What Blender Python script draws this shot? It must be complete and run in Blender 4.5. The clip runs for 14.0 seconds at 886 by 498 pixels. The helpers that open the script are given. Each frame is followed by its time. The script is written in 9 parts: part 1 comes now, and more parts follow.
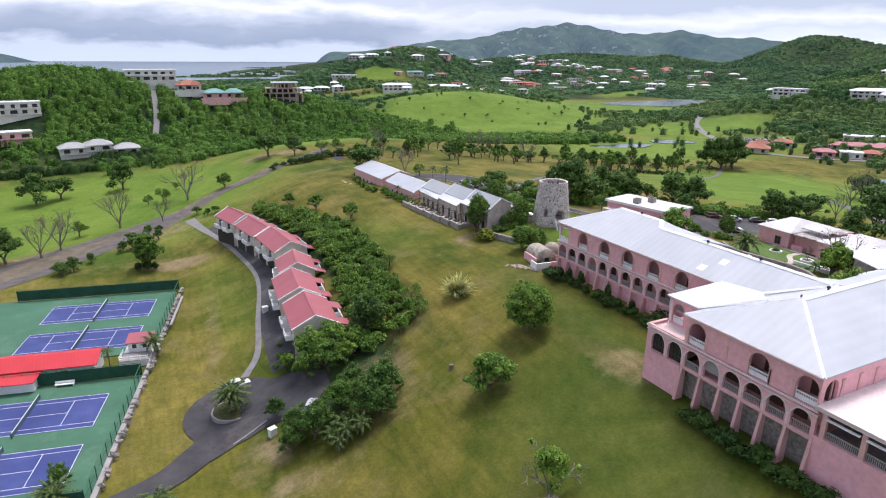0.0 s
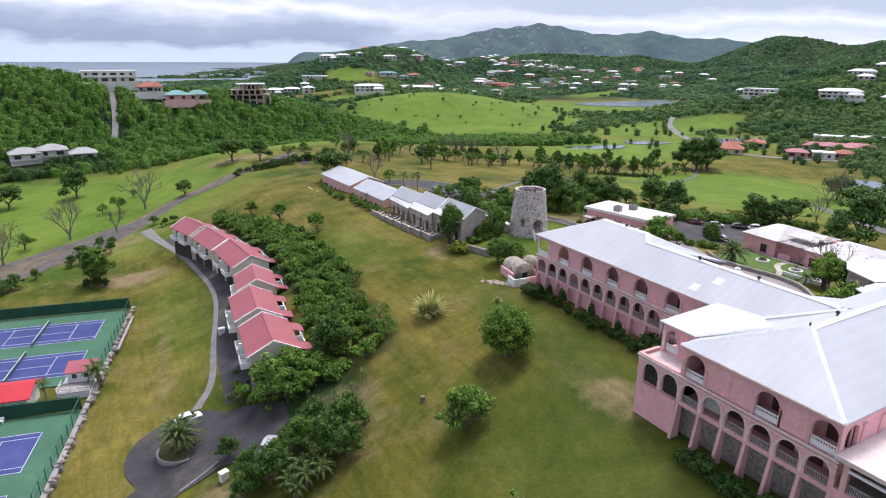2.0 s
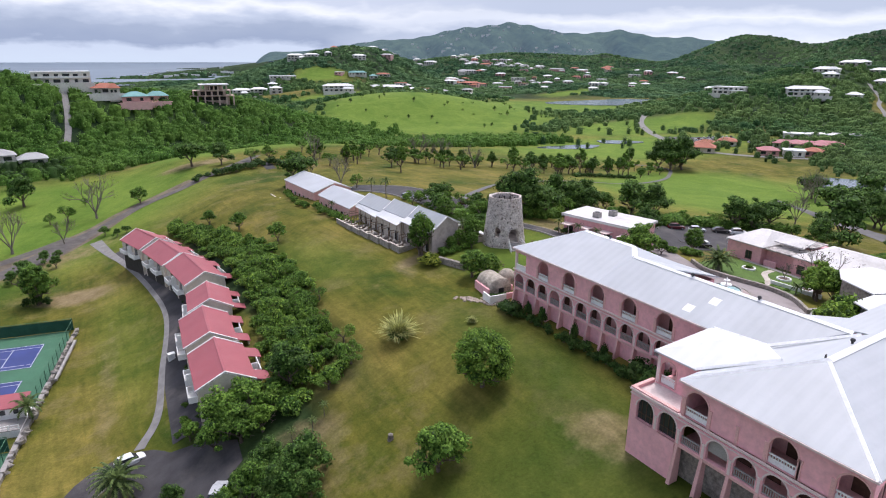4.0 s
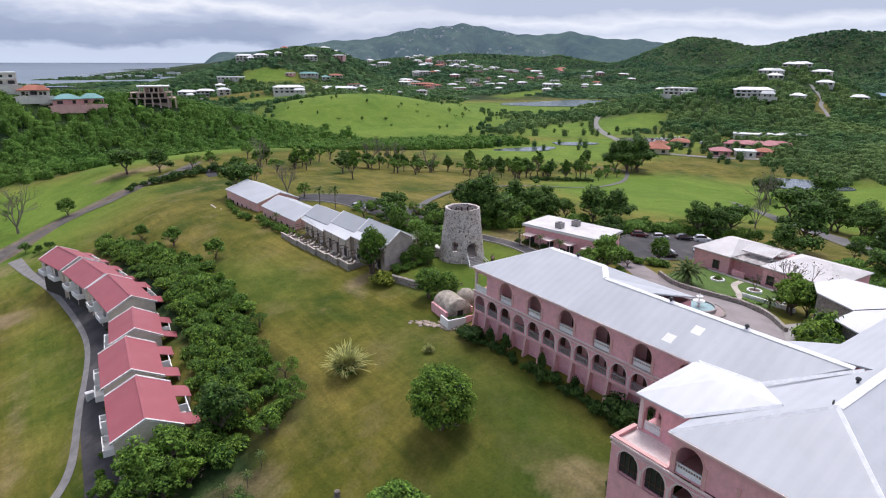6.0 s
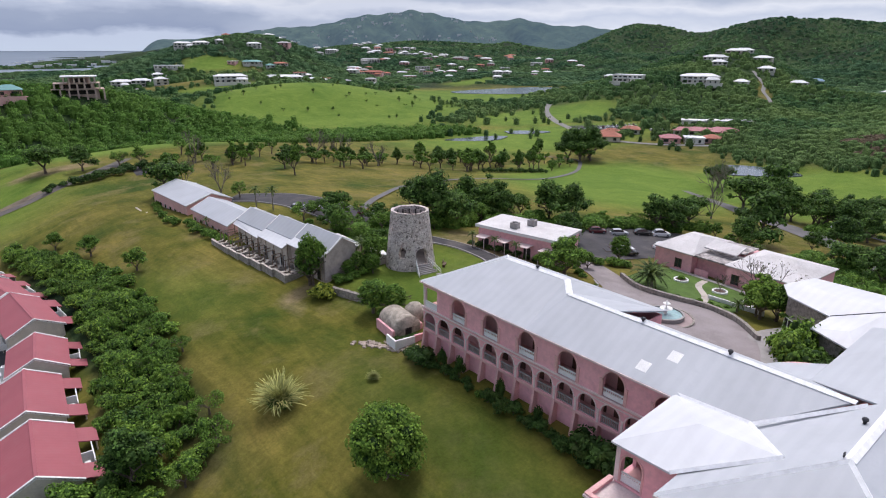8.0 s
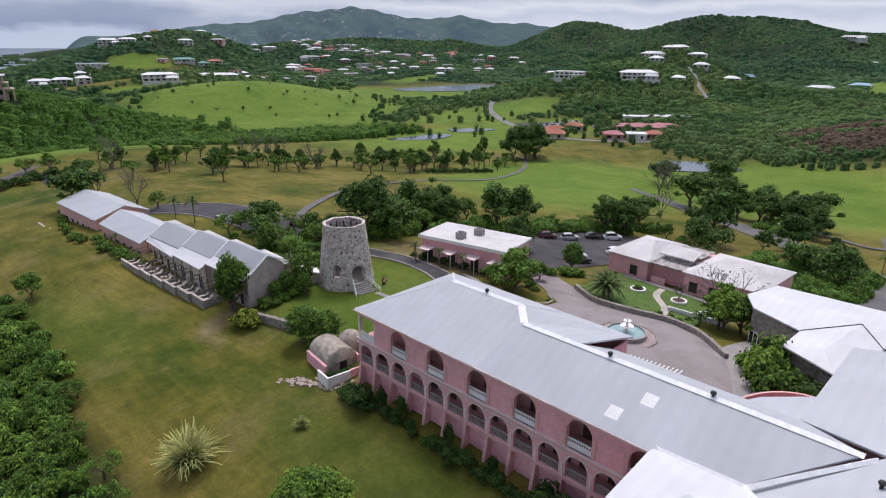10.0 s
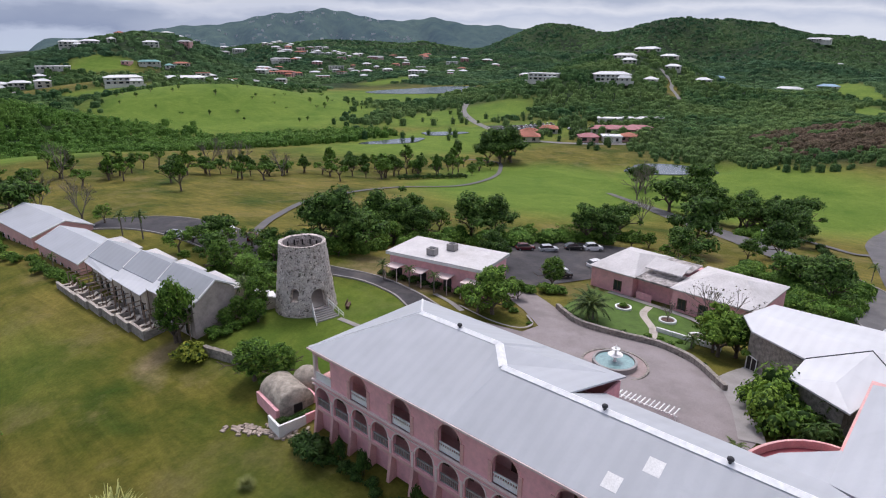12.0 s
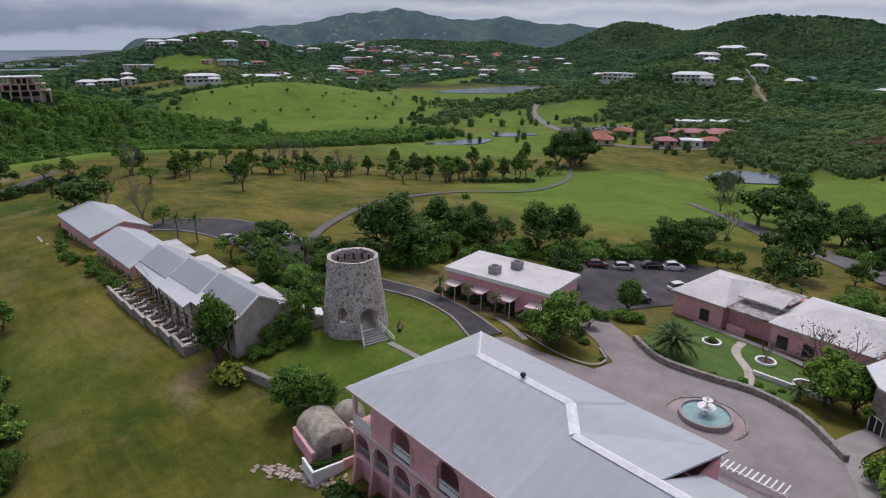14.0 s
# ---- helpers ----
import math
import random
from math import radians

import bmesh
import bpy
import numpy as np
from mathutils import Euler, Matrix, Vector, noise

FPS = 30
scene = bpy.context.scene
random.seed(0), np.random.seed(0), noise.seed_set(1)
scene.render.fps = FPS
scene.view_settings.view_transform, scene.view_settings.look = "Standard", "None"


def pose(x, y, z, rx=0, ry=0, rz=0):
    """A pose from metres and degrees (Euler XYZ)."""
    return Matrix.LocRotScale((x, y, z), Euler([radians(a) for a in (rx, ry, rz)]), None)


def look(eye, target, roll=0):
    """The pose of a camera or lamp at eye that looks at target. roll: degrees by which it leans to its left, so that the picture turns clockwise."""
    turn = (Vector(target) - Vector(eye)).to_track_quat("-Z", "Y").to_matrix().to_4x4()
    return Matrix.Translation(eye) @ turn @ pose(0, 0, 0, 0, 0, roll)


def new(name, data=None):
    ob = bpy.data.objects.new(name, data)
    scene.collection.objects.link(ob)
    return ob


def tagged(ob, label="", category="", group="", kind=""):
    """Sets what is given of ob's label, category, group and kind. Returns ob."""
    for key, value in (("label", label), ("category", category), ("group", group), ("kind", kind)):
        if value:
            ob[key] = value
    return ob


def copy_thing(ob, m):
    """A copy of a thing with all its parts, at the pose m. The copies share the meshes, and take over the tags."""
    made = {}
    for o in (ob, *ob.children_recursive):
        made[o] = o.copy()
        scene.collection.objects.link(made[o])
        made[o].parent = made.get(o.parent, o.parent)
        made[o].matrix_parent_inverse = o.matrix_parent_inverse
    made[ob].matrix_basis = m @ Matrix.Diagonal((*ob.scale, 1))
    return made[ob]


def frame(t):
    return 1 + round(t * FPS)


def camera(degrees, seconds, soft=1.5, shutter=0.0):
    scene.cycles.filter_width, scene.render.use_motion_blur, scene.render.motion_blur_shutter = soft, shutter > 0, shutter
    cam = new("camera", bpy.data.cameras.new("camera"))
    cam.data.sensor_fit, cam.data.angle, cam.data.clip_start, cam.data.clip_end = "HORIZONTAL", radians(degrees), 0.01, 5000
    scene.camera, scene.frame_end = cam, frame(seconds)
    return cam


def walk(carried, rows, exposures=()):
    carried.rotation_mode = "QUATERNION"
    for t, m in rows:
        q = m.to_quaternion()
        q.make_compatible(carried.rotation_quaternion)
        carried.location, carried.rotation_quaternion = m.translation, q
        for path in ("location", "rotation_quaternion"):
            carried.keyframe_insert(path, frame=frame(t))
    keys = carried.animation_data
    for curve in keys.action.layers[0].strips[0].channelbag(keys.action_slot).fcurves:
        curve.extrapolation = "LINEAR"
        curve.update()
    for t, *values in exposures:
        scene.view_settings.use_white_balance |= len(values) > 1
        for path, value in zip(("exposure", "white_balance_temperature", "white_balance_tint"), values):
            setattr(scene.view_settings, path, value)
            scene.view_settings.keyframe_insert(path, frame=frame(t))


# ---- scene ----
cam = camera(72.0, 14.0, 1.1)
PATH = [
    (0, (-71.534, -92.235, 38.129), (-70.676, -90.533, 37.522), 0.5),
    (0.5, (-70.236, -90.056, 38.135), (-69.378, -88.355, 37.528), 0.5),
    (1, (-69.017, -87.992, 38.18), (-68.142, -86.3, 37.573), 0.5),
    (1.5, (-67.753, -85.968, 38.173), (-66.853, -84.288, 37.567), 0.5),
    (2, (-66.343, -84.163, 38.089), (-65.414, -82.498, 37.484), 0.5),
    (2.5, (-65.08, -82.069, 38.102), (-64.115, -80.425, 37.497), 0.4),
    (3, (-63.795, -80.182, 38.032), (-62.811, -78.549, 37.426), 0.4),
    (5.5, (-56.453, -70.102, 37.901), (-55.381, -68.526, 37.297), 0.4),
    (6, (-54.875, -68.12, 37.874), (-53.757, -66.574, 37.271), 0.5),
    (6.5, (-53.039, -66.184, 37.905), (-51.893, -64.659, 37.303), 0.4),
    (7, (-51.248, -64.235, 37.916), (-50.086, -62.723, 37.314), 0.4),
    (7.5, (-49.387, -62.311, 37.848), (-48.204, -60.819, 37.235), 0.4),
    (8, (-47.432, -60.44, 37.887), (-46.205, -58.995, 37.249), 0.4),
    (10.5, (-37.615, -51.775, 37.193), (-36.236, -50.475, 36.553), 0.4),
    (11, (-35.767, -50.294, 37.063), (-34.357, -49.028, 36.424), 0.4),
    (11.5, (-33.988, -48.969, 37.013), (-32.56, -47.723, 36.375), 0.4),
    (12, (-32.21, -47.665, 37.001), (-30.805, -46.393, 36.363), 0.4),
    (12.5, (-30.43, -46.249, 37.018), (-29.089, -44.909, 36.379), 0.4),
    (13, (-28.625, -44.735, 36.994), (-27.337, -43.345, 36.355), 0.4),
    (13.5, (-26.812, -43.12, 36.948), (-25.547, -41.71, 36.307), 0.3),
    (14, (-25.199, -41.334, 36.709), (-23.945, -39.915, 36.068), 0.3),
]
walk(cam, [(t, look(eye, target, roll)) for t, eye, target, roll in PATH], exposures=[(0.0, 0.63, 6230, 15), (3.0, 0.57, 6230, 15), (6.5, 0.34, 6230, 15), (8.0, 0.24, 6230, 15), (11.0, 0.12, 6230, 16), (12.5, 0.12, 6230, 16), (13.0, 0.1, 6230, 16), (13.5, 0.16, 6230, 16), (14.0, -0.27, 6230, 16)])

# ---- sky, sun and exposure ----
SUN_AZ, SUN_EL = 52.0, 64.0      # compass bearing of the sun (from +y towards +x) and its height, in degrees
world = bpy.data.worlds.new("sky")
scene.world = world
world.use_nodes = True
wn = world.node_tree.nodes
sky = wn.new("ShaderNodeTexSky")
sky.sky_type = "NISHITA"
sky.sun_disc = False
sky.sun_elevation = radians(SUN_EL)
sky.sun_rotation = radians(SUN_AZ)
sky.dust_density = 4.0
sky.air_density = 1.0
soft_sky = wn.new("ShaderNodeHueSaturation")
soft_sky.inputs["Saturation"].default_value = 0.55
world.node_tree.links.new(sky.outputs[0], soft_sky.inputs["Color"])
world.node_tree.links.new(soft_sky.outputs[0], wn["Background"].inputs[0])
wn["Background"].inputs[1].default_value = 0.165
sun = new("sun", bpy.data.lights.new("sun", "SUN"))
sun.data.energy = 1.2
sun.data.angle = radians(13)
sun.data.color = (1.0, 0.975, 0.94)
az, el = radians(SUN_AZ), radians(SUN_EL)
sun.matrix_world = look((math.sin(az) * math.cos(el) * 300, math.cos(az) * math.cos(el) * 300, math.sin(el) * 300), (0, 0, 0))

# ---- materials ----
def nodes_of(name):
    m = bpy.data.materials.new(name)
    m.use_nodes = True
    t = m.node_tree
    return m, t, t.nodes, t.links, t.nodes["Principled BSDF"]


def noise_node(t, scale, detail=4.0, rough=0.6, coord="world", stretch=None):
    n = t.nodes.new("ShaderNodeTexNoise")
    n.inputs["Scale"].default_value = scale
    n.inputs["Detail"].default_value = detail
    n.inputs["Roughness"].default_value = rough
    if coord == "world":
        src = t.nodes.new("ShaderNodeNewGeometry").outputs["Position"]
    else:
        src = t.nodes.new("ShaderNodeTexCoord").outputs["Object"]
    if stretch:
        mp = t.nodes.new("ShaderNodeMapping")
        mp.inputs["Scale"].default_value = stretch
        t.links.new(src, mp.inputs["Vector"])
        src = mp.outputs["Vector"]
    t.links.new(src, n.inputs["Vector"])
    return n


def ramp_node(t, fac, stops):
    r = t.nodes.new("ShaderNodeValToRGB")
    while len(r.color_ramp.elements) < len(stops):
        r.color_ramp.elements.new(0.5)
    for e, (p, c) in zip(r.color_ramp.elements, stops):
        e.position = p
        e.color = (*c, 1) if len(c) == 3 else c
    t.links.new(fac, r.inputs["Fac"])
    return r


def mix_node(t, fac, a, b, mode="MIX"):
    m = t.nodes.new("ShaderNodeMix")
    m.data_type, m.blend_type = "RGBA", mode
    for sock, v in ((m.inputs[0], fac), (m.inputs[6], a), (m.inputs[7], b)):
        if isinstance(v, bpy.types.NodeSocket):
            t.links.new(v, sock)
        elif isinstance(v, (int, float)):
            sock.default_value = v
        else:
            sock.default_value = (*v, 1)
    return m.outputs[2]


def bump_node(t, height, strength, distance):
    b = t.nodes.new("ShaderNodeBump")
    b.inputs["Strength"].default_value = strength
    b.inputs["Distance"].default_value = distance
    t.links.new(height, b.inputs["Height"])
    return b.outputs["Normal"]


def mat(name, c, dark=0.75, light=1.15, scale=1.5, fine=12.0, rough=0.8, bump=0.3, dist=0.02, metal=0.0, coord="world", per_object=0.0, stain=None, stain_amount=0.4, stretch=None, spec=0.35):
    """A plain surface with broad mottling, fine grain and, if given, stains of another colour."""
    m, t, n, l, p = nodes_of(name)
    broad = noise_node(t, scale, 5, 0.6, coord, stretch)
    grain = noise_node(t, fine, 3, 0.6, coord)
    lo, hi = tuple(v * dark for v in c), tuple(min(v * light, 0.95) for v in c)
    col = ramp_node(t, broad.outputs["Fac"], [(0.3, lo), (0.7, hi)]).outputs["Color"]
    g = ramp_node(t, grain.outputs["Fac"], [(0.3, (0.86, 0.86, 0.86)), (0.7, (1.06, 1.06, 1.06))]).outputs["Color"]
    col = mix_node(t, 1.0, col, g, "MULTIPLY")
    if stain:
        s = noise_node(t, scale * 0.45, 6, 0.7, coord, stretch)
        f = ramp_node(t, s.outputs["Fac"], [(0.52, (0, 0, 0)), (0.68, (stain_amount,) * 3)]).outputs["Color"]
        col = mix_node(t, f, col, stain)
    if per_object:
        o = t.nodes.new("ShaderNodeObjectInfo")
        k = ramp_node(t, o.outputs["Random"], [(0.0, (1 - per_object,) * 3), (1.0, (1 + per_object,) * 3)]).outputs["Color"]
        col = mix_node(t, 1.0, col, k, "MULTIPLY")
    l.new(col, p.inputs["Base Color"])
    p.inputs["Roughness"].default_value = rough
    p.inputs["Metallic"].default_value = metal
    p.inputs["Specular IOR Level"].default_value = spec
    if bump:
        l.new(bump_node(t, grain.outputs["Fac"], bump, dist), p.inputs["Normal"])
    return m


def leaf_mat(name, lo, hi, warm=(0.12, 0.12, 0.03), warm_amount=0.25, scale=0.5):
    """Foliage: every leaf its own shade, drifting over the crown, a little light coming through."""
    m, t, n, l, p = nodes_of(name)
    geo = n.new("ShaderNodeNewGeometry")
    per = ramp_node(t, geo.outputs["Random Per Island"], [(0.0, tuple(0.75 * v for v in lo)), (0.6, tuple((a + b) * 0.5 for a, b in zip(lo, hi))), (1.0, tuple(1.3 * v for v in hi))]).outputs["Color"]
    br = noise_node(t, scale, 3)
    f = ramp_node(t, br.outputs["Fac"], [(0.45, (0, 0, 0)), (0.75, (warm_amount,) * 3)]).outputs["Color"]
    col = mix_node(t, f, per, warm)
    o = n.new("ShaderNodeObjectInfo")
    k = ramp_node(t, o.outputs["Random"], [(0.0, (0.78, 0.8, 0.78)), (1.0, (1.2, 1.15, 1.1))]).outputs["Color"]
    col = mix_node(t, 1.0, col, k, "MULTIPLY")
    l.new(col, p.inputs["Base Color"])
    p.inputs["Roughness"].default_value = 0.7
    p.inputs["Specular IOR Level"].default_value = 0.15
    tr = n.new("ShaderNodeBsdfTranslucent")
    l.new(col, tr.inputs["Color"])
    mx = n.new("ShaderNodeMixShader")
    mx.inputs[0].default_value = 0.14
    l.new(p.outputs[0], mx.inputs[1])
    l.new(tr.outputs[0], mx.inputs[2])
    l.new(mx.outputs[0], n["Material Output"].inputs["Surface"])
    return m


def ground_mat():
    """Dry lawn, mown fairway, bare earth and scrub floor, blended by the land cover stored on the sheet."""
    m, t, n, l, p = nodes_of("ground_cover")

    def cover(which):
        a = n.new("ShaderNodeAttribute")
        a.attribute_name = which
        return a.outputs["Fac"]

    big = noise_node(t, 0.035, 5, 0.62)
    mid = noise_node(t, 0.22, 5, 0.65)
    big.inputs["Distortion"].default_value = 0.8
    slope = noise_node(t, 0.014, 6, 0.68)
    fine = noise_node(t, 2.5, 4, 0.7)
    streak = noise_node(t, 0.42, 4, 0.6, "world", (1.0, 0.16, 1.0))
    streak.inputs["Distortion"].default_value = 1.4
    lawn = ramp_node(t, big.outputs["Fac"], [(0.32, (0.040, 0.068, 0.010)), (0.46, (0.098, 0.099, 0.017)), (0.64, (0.172, 0.143, 0.036))]).outputs["Color"]
    patch = ramp_node(t, mid.outputs["Fac"], [(0.35, (0.8, 0.86, 0.75)), (0.65, (1.15, 1.1, 1.1))]).outputs["Color"]
    lawn = mix_node(t, 1.0, lawn, patch, "MULTIPLY")
    mow = ramp_node(t, streak.outputs["Fac"], [(0.35, (0.80, 0.84, 0.80)), (0.65, (1.16, 1.12, 1.12))]).outputs["Color"]
    lawn = mix_node(t, 1.0, lawn, mow, "MULTIPLY")
    worn = ramp_node(t, noise_node(t, 0.09, 6, 0.7).outputs["Fac"], [(0.52, (0, 0, 0)), (0.66, (0.7, 0.7, 0.7))]).outputs["Color"]
    lawn = mix_node(t, worn, lawn, (0.18, 0.142, 0.06))
    fair = ramp_node(t, big.outputs["Fac"], [(0.3, (0.078, 0.142, 0.018)), (0.7, (0.150, 0.212, 0.035))]).outputs["Color"]
    fair = mix_node(t, 0.6, fair, patch, "MULTIPLY")
    lush = mix_node(t, 1.0, ramp_node(t, big.outputs["Fac"], [(0.3, (0.030, 0.062, 0.010)), (0.7, (0.072, 0.100, 0.018))]).outputs["Color"], patch, "MULTIPLY")
    lawn = mix_node(t, cover("lush"), lawn, lush)
    # Scrub floor, its green darkened so gaps between crowns read as shadow.
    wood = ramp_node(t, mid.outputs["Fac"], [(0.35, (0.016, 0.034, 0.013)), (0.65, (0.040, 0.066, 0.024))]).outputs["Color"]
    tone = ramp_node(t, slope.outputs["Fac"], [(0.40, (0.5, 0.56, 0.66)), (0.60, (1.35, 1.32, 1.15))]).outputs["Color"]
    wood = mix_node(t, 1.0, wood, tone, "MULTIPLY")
    earth = ramp_node(t, mid.outputs["Fac"], [(0.3, (0.16, 0.115, 0.06)), (0.7, (0.27, 0.21, 0.12))]).outputs["Color"]
    col = mix_node(t, cover("fairway"), lawn, fair)
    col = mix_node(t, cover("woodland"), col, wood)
    # the earth shows through in ragged patches
    rag = n.new("ShaderNodeMath")
    rag.operation = "MULTIPLY_ADD"
    l.new(mid.outputs["Fac"], rag.inputs[0])
    rag.inputs[1].default_value = 1.6
    rag.inputs[2].default_value = -1.3
    add = n.new("ShaderNodeMath")
    add.operation, add.use_clamp = "ADD", True
    l.new(rag.outputs[0], add.inputs[0])
    sc = n.new("ShaderNodeMath")
    sc.operation = "MULTIPLY"
    sc.inputs[1].default_value = 1.6
    l.new(cover("bare"), sc.inputs[0])
    l.new(sc.outputs[0], add.inputs[1])
    col = mix_node(t, add.outputs[0], col, earth)
    tuft = noise_node(t, 0.9, 4, 0.75)
    tufts = ramp_node(t, tuft.outputs["Fac"], [(0.35, (0.88, 0.90, 0.87)), (0.65, (1.10, 1.09, 1.08))]).outputs["Color"]
    col = mix_node(t, 1.0, col, tufts, "MULTIPLY")
    grain = ramp_node(t, fine.outputs["Fac"], [(0.3, (0.82, 0.82, 0.82)), (0.7, (1.14, 1.14, 1.14))]).outputs["Color"]
    col = mix_node(t, 1.0, col, grain, "MULTIPLY")
    l.new(col, p.inputs["Base Color"])
    p.inputs["Roughness"].default_value = 0.95
    p.inputs["Specular IOR Level"].default_value = 0.1
    # tree tops of the far slopes
    tops = n.new("ShaderNodeTexVoronoi")
    tops.inputs["Scale"].default_value = 0.11
    l.new(n.new("ShaderNodeNewGeometry").outputs["Position"], tops.inputs["Vector"])
    lift = n.new("ShaderNodeMath")
    lift.operation = "MULTIPLY"
    l.new(cover("woodland"), lift.inputs[0])
    l.new(tops.outputs["Distance"], lift.inputs[1])
    rel = n.new("ShaderNodeMath")
    rel.operation = "MULTIPLY_ADD"
    l.new(lift.outputs[0], rel.inputs[0])
    rel.inputs[1].default_value = -22.0
    l.new(fine.outputs["Fac"], rel.inputs[2])
    l.new(bump_node(t, rel.outputs[0], 0.6, 0.15), p.inputs["Normal"])
    return m


def roof_mat(name, c, stain=(0.4, 0.4, 0.42), amount=0.3, rib=0.0, turn=0.0, rough=0.5):
    """Painted sheet roofing: faint ribs down the slope, broad weathering, dusty streaks."""
    m, t, n, l, p = nodes_of(name)
    broad = noise_node(t, 0.25, 5, 0.6)
    lo, hi = tuple(v * 0.9 for v in c), tuple(min(v * 1.06, 0.95) for v in c)
    col = ramp_node(t, broad.outputs["Fac"], [(0.3, lo), (0.7, hi)]).outputs["Color"]
    s = noise_node(t, 0.5, 6, 0.75)
    f = ramp_node(t, s.outputs["Fac"], [(0.5, (0, 0, 0)), (0.72, (amount,) * 3)]).outputs["Color"]
    col = mix_node(t, f, col, stain)
    l.new(col, p.inputs["Base Color"])
    p.inputs["Roughness"].default_value = rough
    p.inputs["Specular IOR Level"].default_value = 0.3
    if rib:
        mp = n.new("ShaderNodeMapping")
        mp.inputs["Rotation"].default_value = (0, 0, radians(turn))
        l.new(n.new("ShaderNodeNewGeometry").outputs["Position"], mp.inputs["Vector"])
        w = n.new("ShaderNodeTexWave")
        w.inputs["Scale"].default_value = rib
        w.inputs["Distortion"].default_value = 0.3
        l.new(mp.outputs["Vector"], w.inputs["Vector"])
        l.new(bump_node(t, w.outputs["Fac"], 0.12, 0.03), p.inputs["Normal"])
        w2 = n.new("ShaderNodeTexWave")
        w2.inputs["Scale"].default_value = rib * 0.4
        w2.inputs["Distortion"].default_value = 1.2
        l.new(mp.outputs["Vector"], w2.inputs["Vector"])
        sheet = ramp_node(t, w2.outputs["Fac"], [(0.2, (0.975, 0.975, 0.98)), (0.8, (1.01, 1.01, 1.01))]).outputs["Color"]
        l.new(mix_node(t, 1.0, col, sheet, "MULTIPLY"), p.inputs["Base Color"])
    return m


M_GROUND = ground_mat()
M_PINK = mat("pink_stucco", (0.80, 0.425, 0.455), 0.95, 1.04, 0.35, 1.6, 0.85, 0.05, 0.01, stain=(0.68, 0.36, 0.38), stain_amount=0.25)
M_PINK_PALE = mat("pale_pink_stucco", (0.72, 0.42, 0.40), 0.9, 1.08, 0.5, 6, 0.85, 0.2, 0.01, stain=(0.5, 0.3, 0.27))
M_TRIM = mat("pinkish_white_trim", (0.76, 0.62, 0.60), 0.92, 1.05, 0.8, 8, 0.8, 0.15, 0.01, stain=(0.5, 0.42, 0.4))
M_WHITE = mat("white_paint", (0.82, 0.815, 0.80), 0.93, 1.04, 0.8, 8, 0.7, 0.15, 0.01, stain=(0.55, 0.53, 0.5))
M_ROOF = roof_mat("white_sheet_roof", (0.445, 0.462, 0.49), (0.375, 0.388, 0.415), 0.5, 0.6, 90.0)
M_ROOF_GREY = roof_mat("grey_sheet_roof", (0.37, 0.385, 0.41), (0.31, 0.32, 0.34), 0.45, 0.6, 90.0)
M_ROOF_FLAT = mat("white_roof_coating", (0.60, 0.575, 0.57), 0.88, 1.08, 0.3, 4, 0.8, 0.2, 0.02, stain=(0.36, 0.33, 0.31), stain_amount=0.55)
M_ROOF_OLD = mat("stained_flat_roof", (0.40, 0.365, 0.35), 0.35, 1.45, 0.9, 3, 0.9, 0.3, 0.02, stain=(0.07, 0.062, 0.058), stain_amount=0.95)
M_ROOF_ROSE = roof_mat("faded_red_roof", (0.32, 0.082, 0.098), (0.27, 0.11, 0.115), 0.4, 1.2, 90.0)
M_ROOF_RED = roof_mat("red_roof", (0.52, 0.035, 0.045), (0.42, 0.06, 0.06), 0.3, 1.2, 0.0)
M_CREAM = mat("cream_stucco", (0.62, 0.55, 0.47), 0.88, 1.08, 0.5, 6, 0.85, 0.2, 0.01, stain=(0.42, 0.36, 0.3))
M_ROOF_PAV = roof_mat("pavilion_sheet_roof", (0.60, 0.61, 0.635), (0.52, 0.53, 0.55), 0.4, 0.6, 90.0)
M_FLASH = mat("white_flashing", (0.84, 0.84, 0.85), 0.98, 1.02, 0.4, 2, 0.55, 0.0)
M_FLOOR_PALE = mat("pale_roof_terrace", (0.72, 0.61, 0.59), 0.88, 1.08, 0.4, 4, 0.85, 0.1, 0.01, stain=(0.5, 0.40, 0.38), stain_amount=0.35)
M_RUBBLE = mat("rough_rubble_stone", (0.30, 0.27, 0.24), 0.55, 1.35, 2.2, 9, 0.95, 0.8, 0.08, stain=(0.13, 0.12, 0.11), stain_amount=0.7)
# Near-black fill that paints the shade inside doorways, slots and open bays.
M_DARK = mat("opening_shade_fill", (0.035, 0.03, 0.03), 0.7, 1.4, 0.8, 6, 0.8, 0.1)
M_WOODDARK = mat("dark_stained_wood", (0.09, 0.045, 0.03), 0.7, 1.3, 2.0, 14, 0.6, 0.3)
M_WOOD = mat("weathered_timber", (0.26, 0.19, 0.14), 0.7, 1.2, 2.0, 14, 0.8, 0.3)
M_ASPHALT = mat("worn_asphalt", (0.052, 0.049, 0.053), 0.7, 1.35, 0.25, 9, 0.95, 0.5, 0.02, stain=(0.13, 0.115, 0.105), stain_amount=0.6)
M_CONCRETE = mat("grey_concrete", (0.32, 0.30, 0.29), 0.85, 1.1, 0.5, 10, 0.92, 0.3, 0.01, stain=(0.2, 0.18, 0.165))
M_PAVED = mat("mauve_grey_paving", (0.27, 0.235, 0.235), 0.86, 1.12, 0.3, 7, 0.9, 0.35, 0.015, stain=(0.18, 0.155, 0.15), stain_amount=0.6)
M_GLASS = mat("dark_window_glass", (0.03, 0.035, 0.04), 0.8, 1.2, 1.0, 5, 0.15, 0.0, spec=0.6)
